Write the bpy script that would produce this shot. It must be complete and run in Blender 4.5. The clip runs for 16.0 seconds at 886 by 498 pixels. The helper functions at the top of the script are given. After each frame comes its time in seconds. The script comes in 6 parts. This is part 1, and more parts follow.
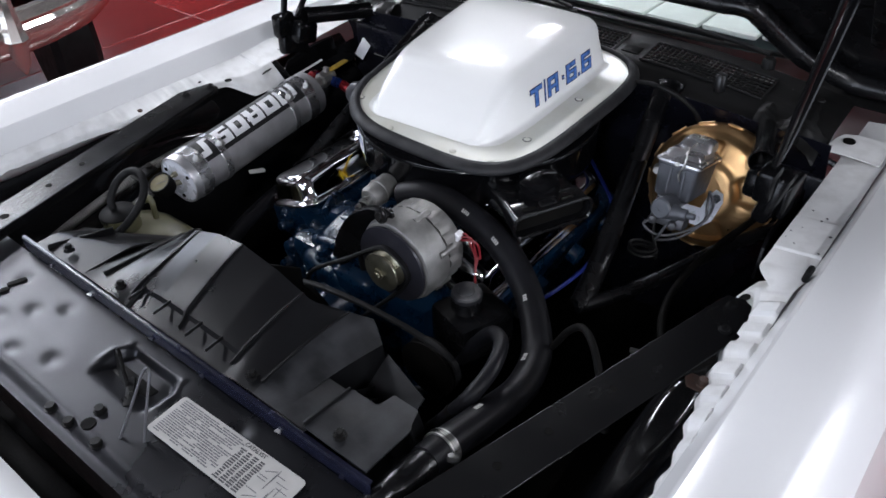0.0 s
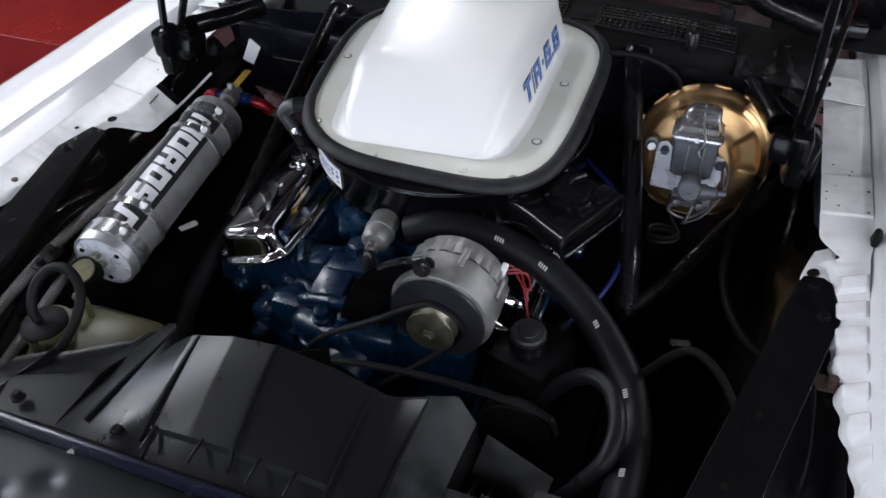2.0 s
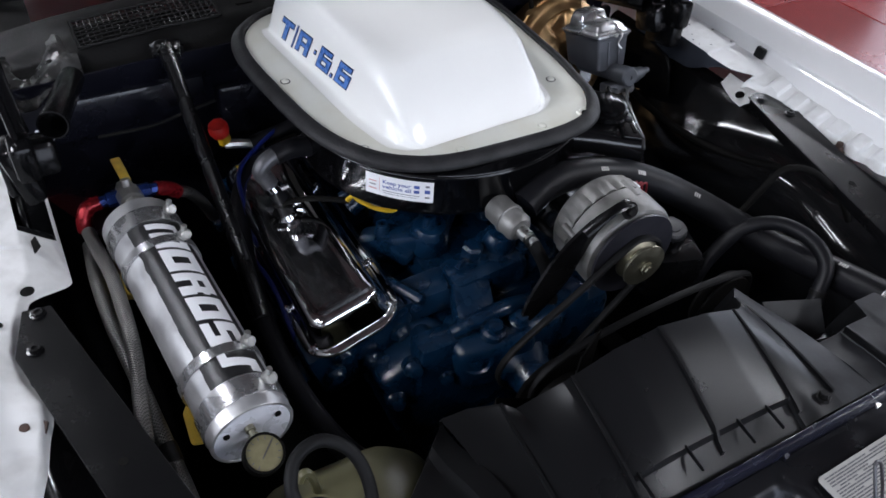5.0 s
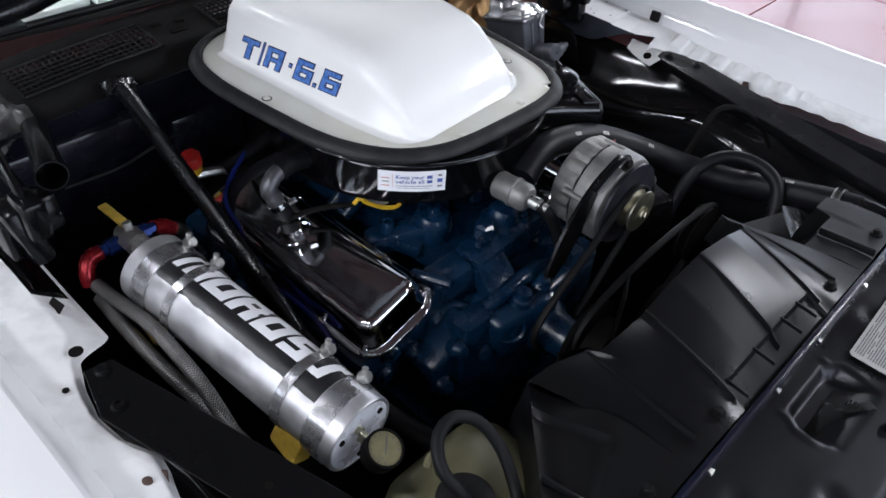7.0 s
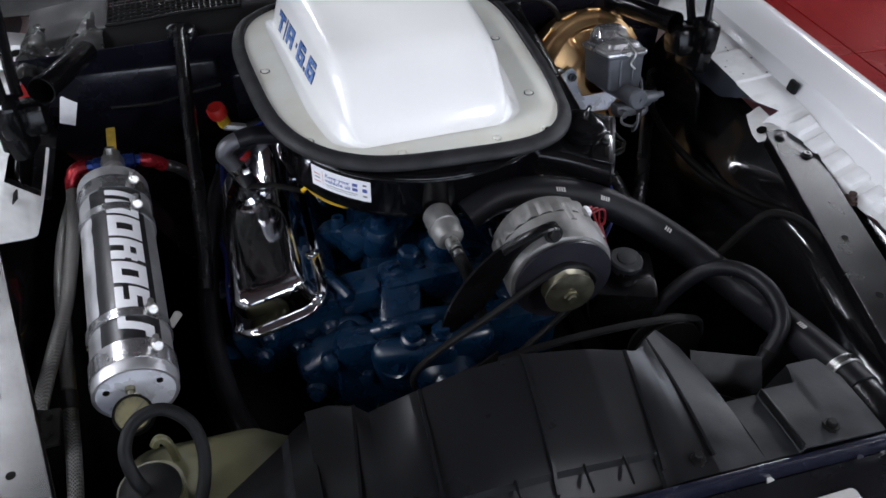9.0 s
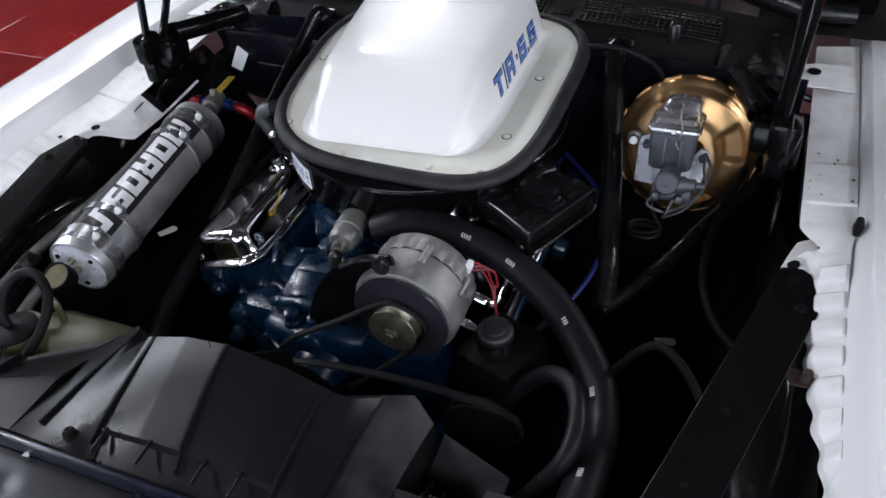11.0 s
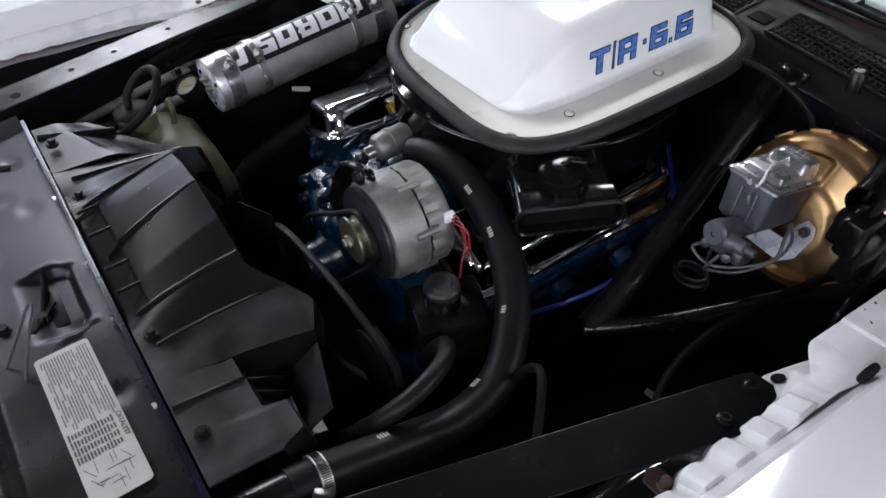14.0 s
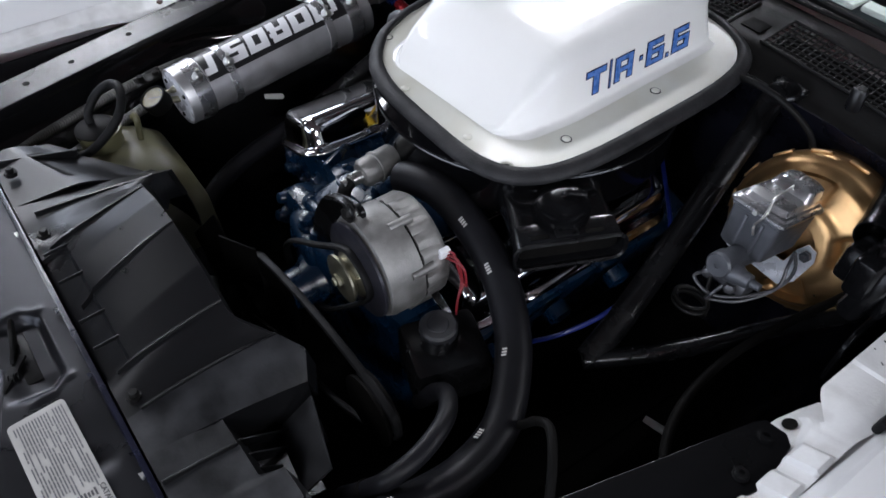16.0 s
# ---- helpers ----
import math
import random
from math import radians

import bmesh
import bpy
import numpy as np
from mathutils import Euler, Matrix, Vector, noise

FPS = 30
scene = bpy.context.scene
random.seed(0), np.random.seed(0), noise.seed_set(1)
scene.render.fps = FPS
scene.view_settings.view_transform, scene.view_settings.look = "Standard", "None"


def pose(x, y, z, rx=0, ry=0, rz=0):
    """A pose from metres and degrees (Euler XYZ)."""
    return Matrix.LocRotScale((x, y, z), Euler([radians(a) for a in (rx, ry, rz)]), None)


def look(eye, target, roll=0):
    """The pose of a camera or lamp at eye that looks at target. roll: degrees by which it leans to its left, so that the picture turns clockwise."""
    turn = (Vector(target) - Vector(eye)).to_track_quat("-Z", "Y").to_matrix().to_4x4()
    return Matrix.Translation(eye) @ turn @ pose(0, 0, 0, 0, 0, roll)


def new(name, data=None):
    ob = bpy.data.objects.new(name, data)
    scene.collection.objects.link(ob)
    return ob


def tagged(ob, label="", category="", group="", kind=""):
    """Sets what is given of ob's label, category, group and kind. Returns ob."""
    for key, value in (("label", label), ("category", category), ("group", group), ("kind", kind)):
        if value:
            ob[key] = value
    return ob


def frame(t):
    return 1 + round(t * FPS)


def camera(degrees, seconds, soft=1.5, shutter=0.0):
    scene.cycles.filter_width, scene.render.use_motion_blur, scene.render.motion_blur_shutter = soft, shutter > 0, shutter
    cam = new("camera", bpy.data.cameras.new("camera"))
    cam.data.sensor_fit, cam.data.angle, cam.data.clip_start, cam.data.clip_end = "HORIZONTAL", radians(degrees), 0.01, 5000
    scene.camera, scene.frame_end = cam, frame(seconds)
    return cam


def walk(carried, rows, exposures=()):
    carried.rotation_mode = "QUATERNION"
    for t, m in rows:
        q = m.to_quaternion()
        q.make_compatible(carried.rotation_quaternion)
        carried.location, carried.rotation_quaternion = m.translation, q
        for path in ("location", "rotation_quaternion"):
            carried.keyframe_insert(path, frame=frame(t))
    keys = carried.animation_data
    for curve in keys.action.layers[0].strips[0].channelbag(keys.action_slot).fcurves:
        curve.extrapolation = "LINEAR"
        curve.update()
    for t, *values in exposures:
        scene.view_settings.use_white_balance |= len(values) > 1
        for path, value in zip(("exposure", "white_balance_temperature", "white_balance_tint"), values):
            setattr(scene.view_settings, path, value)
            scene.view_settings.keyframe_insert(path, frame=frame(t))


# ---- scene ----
cam = camera(59.0, 16.0, soft=1.6)
PATH = [
    (0, (0.8347, -0.3555, 1.6853), (-0.1891, 0.8608, 0.4712), -1.83),
    (0.5, (0.7724, -0.3648, 1.6727), (-0.1670, 0.8946, 0.4364), -1.49),
    (1, (0.6811, -0.3573, 1.6615), (-0.1622, 0.9411, 0.3948), -1.92),
    (1.5, (0.5462, -0.3382, 1.6736), (-0.1633, 0.9983, 0.3662), -2.33),
    (2, (0.4220, -0.3337, 1.6812), (-0.1336, 1.0593, 0.3574), -1.85),
    (2.5, (0.2682, -0.3447, 1.6969), (-0.0539, 1.0969, 0.3483), -0.63),
    (3, (0.1160, -0.3517, 1.6872), (0.0255, 1.1190, 0.3348), 0.77),
    (3.5, (-0.0438, -0.3335, 1.6668), (0.0917, 1.1364, 0.3173), 1.79),
    (4, (-0.2191, -0.3057, 1.6427), (0.1497, 1.1354, 0.3046), 2.98),
    (4.2, (-0.2799, -0.2928, 1.6447), (0.1615, 1.1079, 0.3200), 3.29),
    (6.3, (-0.7821, -0.1019, 1.6171), (0.3741, 0.8929, 0.3230), 4.65),
    (6.5, (-0.7894, -0.0953, 1.6179), (0.3789, 0.8963, 0.3323), 4.51),
    (7, (-0.7826, -0.0968, 1.6192), (0.3684, 0.9105, 0.3306), 4.25),
    (7.5, (-0.7257, -0.1349, 1.6266), (0.3203, 0.9470, 0.3091), 3.31),
    (8, (-0.5652, -0.2390, 1.6379), (0.2340, 1.0087, 0.2953), 0.79),
    (8.5, (-0.3985, -0.3111, 1.6493), (0.2007, 1.0356, 0.2976), 1.19),
    (9, (-0.2310, -0.3380, 1.6441), (0.1911, 1.0845, 0.3028), 1.62),
    (9.2, (-0.1525, -0.3394, 1.6500), (0.1705, 1.1076, 0.3079), 1.31),
    (11.3, (0.5954, -0.2711, 1.6476), (-0.1832, 1.0551, 0.3684), -4.67),
    (11.5, (0.6468, -0.2367, 1.6359), (-0.2143, 1.0554, 0.3752), -3.88),
    (12, (0.7769, -0.1411, 1.6435), (-0.2775, 1.0142, 0.3968), -3.19),
    (12.5, (0.8812, -0.0583, 1.6299), (-0.3307, 0.9295, 0.3827), -2.46),
    (13, (0.9297, -0.0141, 1.6237), (-0.3671, 0.8286, 0.3550), -1.60),
    (13.5, (0.9118, -0.0047, 1.6198), (-0.3778, 0.7909, 0.3142), -0.94),
    (14, (0.8582, -0.0071, 1.6246), (-0.3590, 0.7908, 0.2519), -0.82),
    (14.5, (0.8087, -0.0041, 1.6311), (-0.3240, 0.7925, 0.1882), -0.14),
    (15, (0.7773, 0.0012, 1.6389), (-0.3138, 0.7969, 0.1638), 0.55),
    (15.5, (0.7588, 0.0112, 1.6531), (-0.3311, 0.8243, 0.1863), 0.76),
    (16, (0.7457, 0.0169, 1.6629), (-0.3508, 0.8539, 0.2149), 0.92),
]
walk(cam, [(t, look(eye, target, roll)) for t, eye, target, roll in PATH])

# ---- light: a showroom with rows of ceiling lights and a glazed front ----
world = bpy.data.worlds.new("world")
scene.world = world
world.use_nodes = True
wbg = world.node_tree.nodes["Background"]
wbg.inputs[0].default_value, wbg.inputs[1].default_value = (0.75, 0.85, 1.0, 1), 0.25


def area_light(name, m, sx, sy, watts, colour):
    d = bpy.data.lights.new(name, "AREA")
    d.shape, d.size, d.size_y, d.energy, d.color = "RECTANGLE", sx, sy, watts, colour
    ob = new(name, d)
    ob.matrix_world = m
    return ob


WARM, COOL = (0.90, 0.93, 1.02), (0.75, 0.84, 1.02)
CEIL = 3.3
LAMPS = [(-4.7, 0.9), (-5.5, 1.4), (-3.1, 0.4), (-3.1, -1.4), (-1.65, 2.4), (-1.65, 4.3), (1.6, -2.6), (3.9, -1.4), (3.9, 3.6), (5.5, -1.4), (5.5, 3.6)]
for lx, ly in LAMPS:
    area_light("ceiling_lamp_light", pose(lx, ly, CEIL - 0.10), 0.28, 1.15, 49 if lx < -4 else 52 if lx < 3 else 96, WARM)
area_light("shop_window_light", look((0.3, -4.85, 1.9), (0.2, 0.5, 1.0)), 4.6, 2.2, 98, COOL)
area_light("side_window_light", look((6.30, 1.6, 1.8), (0.3, 0.6, 1.0)), 3.8, 2.0, 40, COOL)
area_light("west_window_light", look((-6.30, 0.8, 2.4), (0.0, 0.5, 1.0)), 4.6, 1.1, 66, COOL)

# ---- materials ----


def mat(name, base, rough, metal=0.0, var=0.12, scale=30.0, fine=400.0, bump=0.05, coat=0.0, rvar=0.08, second=None, spec=0.5, amount=0.5):
    """Principled surface with colour, roughness and relief varied at two scales (metres)."""
    m = bpy.data.materials.new(name)
    m.use_nodes = True
    nt = m.node_tree
    b = nt.nodes["Principled BSDF"]
    co = nt.nodes.new("ShaderNodeTexCoord")
    big, small = nt.nodes.new("ShaderNodeTexNoise"), nt.nodes.new("ShaderNodeTexNoise")
    big.inputs["Scale"].default_value, big.inputs["Detail"].default_value = scale, 5
    small.inputs["Scale"].default_value, small.inputs["Detail"].default_value = fine, 3
    for n in (big, small):
        nt.links.new(co.outputs["Object"], n.inputs["Vector"])
    ramp = nt.nodes.new("ShaderNodeValToRGB")
    lo = second if second else tuple(c * (1 - var) for c in base)
    hi = base if second else tuple(min(1, c * (1 + var)) for c in base)
    ramp.color_ramp.elements[0].position, ramp.color_ramp.elements[1].position = amount - 0.18, amount + 0.18
    ramp.color_ramp.elements[0].color, ramp.color_ramp.elements[1].color = (*lo, 1), (*hi, 1)
    nt.links.new(big.outputs["Fac"], ramp.inputs["Fac"])
    nt.links.new(ramp.outputs["Color"], b.inputs["Base Color"])
    mr = nt.nodes.new("ShaderNodeMapRange")
    mr.inputs["From Min"].default_value, mr.inputs["From Max"].default_value = 0.3, 0.7
    mr.inputs["To Min"].default_value, mr.inputs["To Max"].default_value = max(0.02, rough - rvar), min(1, rough + rvar)
    add = nt.nodes.new("ShaderNodeMath")
    add.operation = "MULTIPLY_ADD"
    add.inputs[1].default_value, add.inputs[2].default_value = 0.10, 0.45
    nt.links.new(small.outputs["Fac"], add.inputs[0])
    mix = nt.nodes.new("ShaderNodeMath")
    mix.operation = "MULTIPLY"
    nt.links.new(add.outputs[0], mix.inputs[0])
    nt.links.new(big.outputs["Fac"], mix.inputs[1])
    sc = nt.nodes.new("ShaderNodeMath")
    sc.operation = "MULTIPLY"
    sc.inputs[1].default_value = 2.0
    nt.links.new(mix.outputs[0], sc.inputs[0])
    nt.links.new(sc.outputs[0], mr.inputs["Value"])
    nt.links.new(mr.outputs["Result"], b.inputs["Roughness"])
    b.inputs["Metallic"].default_value = metal
    b.inputs["Coat Weight"].default_value = coat
    b.inputs["Coat Roughness"].default_value = 0.05
    b.inputs["Specular IOR Level"].default_value = spec
    if bump:
        bp = nt.nodes.new("ShaderNodeBump")
        bp.inputs["Strength"].default_value, bp.inputs["Distance"].default_value = bump, 0.002
        nt.links.new(small.outputs["Fac"], bp.inputs["Height"])
        nt.links.new(bp.outputs["Normal"], b.inputs["Normal"])
    return m


def bsdf(m):
    return m.node_tree.nodes["Principled BSDF"]


WHITE = mat("white_body_paint", (0.80, 0.80, 0.80), 0.18, var=0.015, scale=4, fine=900, bump=0.015, coat=0.6)
FLANGE = mat("white_inner_paint", (0.74, 0.74, 0.735), 0.45, scale=30, fine=260, bump=0.10, second=(0.56, 0.555, 0.54), amount=0.36, coat=0.0)
PEARL = mat("pearl_white_paint", (0.88, 0.875, 0.845), 0.32, var=0.02, scale=6, fine=1200, bump=0.008, coat=0.6)
TRAYW = mat("cream_tray_paint", (0.74, 0.74, 0.67), 0.42, scale=16, fine=500, bump=0.06, second=(0.66, 0.64, 0.54), amount=0.38, coat=0.1)
BLACK = mat("black_gloss_paint", (0.0045, 0.0045, 0.005), 0.26, var=0.3, scale=18, fine=220, bump=0.12, coat=0.0, spec=0.4)
GLOSSB = mat("black_enamel_brace", (0.003, 0.003, 0.0034), 0.24, scale=14, fine=260, bump=0.012, second=(0.005, 0.005, 0.0055), rvar=0.05, spec=0.2)
FIREM = mat("blue_black_firewall_paint", (0.0045, 0.0048, 0.0085), 0.26, scale=10, fine=160, bump=0.10, second=(0.0075, 0.0078, 0.013), amount=0.5, rvar=0.12, spec=0.4)
DEEPB = mat("deep_black_enamel", (0.0028, 0.0028, 0.0032), 0.18, scale=20, fine=300, bump=0.03, second=(0.0045, 0.0045, 0.005), spec=0.18)
AIRB = mat("wet_black_air_cleaner_enamel", (0.0025, 0.0025, 0.003), 0.07, scale=20, fine=200, bump=0.012, var=0.2, rvar=0.02, spec=0.3)
APRONB = mat("glossy_black_apron_enamel", (0.004, 0.004, 0.0046), 0.13, scale=9, fine=160, bump=0.05, second=(0.007, 0.007, 0.0075), rvar=0.07, spec=0.5)
# Blue-grey that carries the shade on the inward face of the white flange.
WEBM = mat("shaded_inner_paint", (0.060, 0.068, 0.088), 0.38, scale=14, fine=200, bump=0.05, second=(0.030, 0.034, 0.045))
CRUMPLE = mat("bare_grey_sheet_metal", (0.13, 0.13, 0.127), 0.30, metal=0.75, scale=22, fine=200, bump=0.2, second=(0.035, 0.034, 0.033), amount=0.5)
SATIN = mat("black_satin_paint", (0.005, 0.005, 0.0052), 0.42, scale=14, fine=260, bump=0.16, second=(0.009, 0.0085, 0.008), rvar=0.12, spec=0.14)
# Near-black metal; as thin discs it also puts shade into holes and slots.
NEARBLACK = mat("near_black_metal_and_hole_shade", (0.003, 0.003, 0.003), 0.62, scale=12, fine=180, bump=0.3, second=(0.006, 0.0055, 0.005), spec=0.06)
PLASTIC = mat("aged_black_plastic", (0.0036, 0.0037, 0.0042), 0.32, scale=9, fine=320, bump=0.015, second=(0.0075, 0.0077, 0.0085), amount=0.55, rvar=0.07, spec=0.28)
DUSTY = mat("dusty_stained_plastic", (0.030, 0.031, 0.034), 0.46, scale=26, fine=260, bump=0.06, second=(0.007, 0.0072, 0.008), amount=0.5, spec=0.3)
SUPPORT = mat("worn_dark_sheet_metal", (0.03, 0.031, 0.035), 0.31, metal=0.65, scale=5, fine=120, bump=0.006, second=(0.020, 0.0205, 0.024), amount=0.5, rvar=0.09)
NAVY = mat("blue_black_lip_paint", (0.007, 0.008, 0.018), 0.25, scale=40, fine=400, bump=0.02, var=0.3, rvar=0.03)
RUBBER = mat("black_rubber", (0.0045, 0.0045, 0.0048), 0.55, scale=25, fine=500, bump=0.14, second=(0.008, 0.008, 0.0085), spec=0.15)
SEAL = mat("weathered_seal_rubber", (0.007, 0.007, 0.008), 0.58, scale=30, fine=300, bump=0.35, second=(0.020, 0.0195, 0.021), spec=0.35)
CAPM = mat("grey_plastic_cap", (0.018, 0.0185, 0.021), 0.4, scale=60, fine=500, bump=0.1, second=(0.012, 0.012, 0.014), spec=0.35)
HOSE = mat("radiator_hose_rubber", (0.0035, 0.0035, 0.00434), 0.42, scale=20, fine=700, bump=0.10, second=(0.009, 0.009, 0.011), spec=0.17)
CHROME = mat("chrome", (0.80, 0.80, 0.81), 0.07, metal=1, var=0.02, scale=15, fine=300, bump=0.012, rvar=0.03)
CAST = mat("cast_aluminium", (0.27, 0.265, 0.255), 0.47, metal=0.6, scale=45, fine=420, bump=0.30, second=(0.16, 0.155, 0.148), amount=0.42, rvar=0.12)
POLISH = mat("brushed_aluminium", (0.66, 0.66, 0.67), 0.4, metal=0.85, scale=26, fine=500, bump=0.08, second=(0.5, 0.5, 0.51), amount=0.4, rvar=0.1)
STEEL = mat("zinc_steel", (0.52, 0.52, 0.50), 0.34, metal=0.9, scale=60, fine=500, bump=0.1, second=(0.34, 0.33, 0.31), amount=0.4)
LEAD = mat("dull_lead_grey_metal", (0.11, 0.11, 0.118), 0.42, metal=0.6, scale=50, fine=400, bump=0.15, second=(0.07, 0.07, 0.076))
LIDM = mat("stamped_bright_steel", (0.5, 0.5, 0.51), 0.26, metal=0.9, var=0.08, scale=20, fine=400, bump=0.02)
BUMPERM = mat("polished_bumper", (0.62, 0.60, 0.56), 0.1, metal=0.8, var=0.02, scale=8, fine=300, bump=0.01, coat=0.6)
ZINC = mat("bright_zinc_plate", (0.80, 0.82, 0.88), 0.30, metal=0.25, scale=40, fine=400, bump=0.06, var=0.06)
GREYM = mat("grey_cast_iron_paint", (0.1, 0.105, 0.12), 0.42, metal=0.45, scale=40, fine=600, bump=0.25, second=(0.07, 0.074, 0.082))
BLUE = mat("blue_engine_enamel", (0.002, 0.0185, 0.047), 0.28, scale=26, fine=240, bump=0.15, second=(0.0012, 0.0098, 0.027), coat=0.15, amount=0.45)
FANM = mat("blued_steel_fan", (0.022, 0.022, 0.030), 0.36, metal=0.4, scale=30, fine=400, bump=0.05, second=(0.035, 0.034, 0.042))
GOLD = mat("gold_cadmium_plating", (0.66, 0.42, 0.20), 0.36, metal=0.9, scale=14, fine=260, bump=0.05, second=(0.43, 0.25, 0.11), amount=0.42, rvar=0.09)
BRASS = mat("yellow_zinc", (0.3, 0.285, 0.215), 0.35, metal=0.9, scale=60, fine=500, bump=0.1, var=0.2)
YELLOW = mat("yellow_plastic", (0.55, 0.34, 0.015), 0.38, var=0.12, scale=60, fine=500, bump=0.05)
OCHRE = mat("ochre_handle_vinyl", (0.50, 0.33, 0.05), 0.45, var=0.2, scale=90, fine=500, bump=0.1)
RED = mat("red_anodised_aluminium", (0.26, 0.012, 0.018), 0.28, metal=0.6, var=0.2, scale=60, fine=500, bump=0.04)
REDCAP = mat("red_plastic_cap", (0.55, 0.02, 0.015), 0.4, var=0.15, scale=60, fine=500, bump=0.05)
BLUEFIT = mat("blue_anodised_aluminium", (0.012, 0.035, 0.17), 0.28, metal=0.6, var=0.2, scale=60, fine=500, bump=0.04)
REDWIRE = mat("red_wire", (0.19, 0.010, 0.016), 0.45, var=0.2, scale=80, fine=500, bump=0.04)
BLUEWIRE = mat("blue_ignition_lead", (0.007, 0.015, 0.12), 0.38, var=0.2, scale=50, fine=500, bump=0.04)
BOTTLE = mat("yellowed_bottle_plastic", (0.14, 0.135, 0.075), 0.42, scale=14, fine=300, bump=0.05, second=(0.1, 0.095, 0.05))
bsdf(BOTTLE).inputs["Subsurface Weight"].default_value = 0.15
bsdf(BOTTLE).inputs["Subsurface Radius"].default_value = (0.01, 0.008, 0.004)
PAPER = mat("white_sticker", (0.78, 0.78, 0.80), 0.35, var=0.03, scale=40, fine=400, bump=0.02)
AGED = mat("aged_silver_label", (0.4, 0.39, 0.37), 0.38, scale=35, fine=300, bump=0.04, second=(0.47, 0.46, 0.44))
INK = mat("dark_print", (0.06, 0.06, 0.065), 0.5, var=0.1, bump=0)
GREYINK = mat("grey_print", (0.12, 0.12, 0.13), 0.5, var=0.2, bump=0)
BLUEINK = mat("blue_print", (0.06, 0.10, 0.32), 0.45, var=0.1, bump=0)
REDINK = mat("red_print", (0.5, 0.12, 0.10), 0.45, var=0.1, bump=0)
DECAL = mat("blue_decal", (0.075, 0.19, 0.52), 0.3, var=0.15, scale=120, fine=900, bump=0.02, coat=0.4)
DECALEDGE = mat("navy_decal_edge", (0.008, 0.014, 0.06), 0.3, var=0.1, bump=0.02, coat=0.4)
BLACKDECAL = mat("black_decal", (0.012, 0.012, 0.013), 0.35, var=0.2, scale=80, fine=600, bump=0.05)
RUST = mat("rusted_iron", (0.07, 0.035, 0.025), 0.75, scale=120, fine=700, bump=0.5, second=(0.04, 0.025, 0.02))
COWL = mat("faded_cowl_paint", (0.0048, 0.0047, 0.0048), 0.50, scale=16, fine=240, bump=0.18, second=(0.009, 0.0088, 0.0085), rvar=0.12, spec=0.14)
CEILM = mat("ceiling_tile", (0.075, 0.075, 0.075), 0.8, var=0.04, scale=3, fine=120, bump=0.2)
WALLM = mat("plaster_wall", (0.11, 0.11, 0.114), 0.7, var=0.04, scale=2, fine=120, bump=0.1)
GLASSY = mat("dial_face", (0.17, 0.155, 0.09), 0.15, var=0.1, scale=90, fine=500, bump=0, coat=1.0)
TAN = mat("tan_trim", (0.13, 0.16, 0.16), 0.6, var=0.1, scale=20, fine=300, bump=0.1)
SHADE = mat("pale_quilted_fabric", (0.66, 0.68, 0.64), 0.8, var=0.08, scale=20, fine=300, bump=0.2)
DARKGLASS = bpy.data.materials.new("windscreen_glass")
DARKGLASS.use_nodes = True
g = bsdf(DARKGLASS)
g.inputs["Base Color"].default_value, g.inputs["Roughness"].default_value = (0.90, 0.95, 0.94, 1), 0.02
g.inputs["Transmission Weight"].default_value, g.inputs["IOR"].default_value = 1.0, 1.5
LAMPM = bpy.data.materials.new("lamp_diffuser")
LAMPM.use_nodes = True
bsdf(LAMPM).inputs["Emission Color"].default_value, bsdf(LAMPM).inputs["Emission Strength"].default_value = (*WARM, 1), 6.0
PANEM = bpy.data.materials.new("daylit_pane")
PANEM.use_nodes = True
bsdf(PANEM).inputs["Emission Color"].default_value, bsdf(PANEM).inputs["Emission Strength"].default_value = (*COOL, 1), 1.5


def floor_tile_material():
    m = mat("red_glazed_tile", (0.17, 0.010, 0.009), 0.22, scale=1.3, fine=60, bump=0.04, second=(0.12, 0.007, 0.007), coat=0.2, spec=0.45)
    nt = m.node_tree
    info, hsv = nt.nodes.new("ShaderNodeObjectInfo"), nt.nodes.new("ShaderNodeHueSaturation")
    mr = nt.nodes.new("ShaderNodeMapRange")
    mr.inputs["To Min"].default_value, mr.inputs["To Max"].default_value = 0.9, 1.1
    nt.links.new(info.outputs["Random"], mr.inputs["Value"])
    nt.links.new(mr.outputs["Result"], hsv.inputs["Value"])
    b = bsdf(m)
    src = b.inputs["Base Color"].links[0].from_socket
    nt.links.new(src, hsv.inputs["Color"])
    nt.links.new(hsv.outputs["Color"], b.inputs["Base Color"])
    return m


TILE = floor_tile_material()
GROUT = mat("dark_grout", (0.06, 0.03, 0.028), 0.8, var=0.2, scale=20, fine=200, bump=0.3)


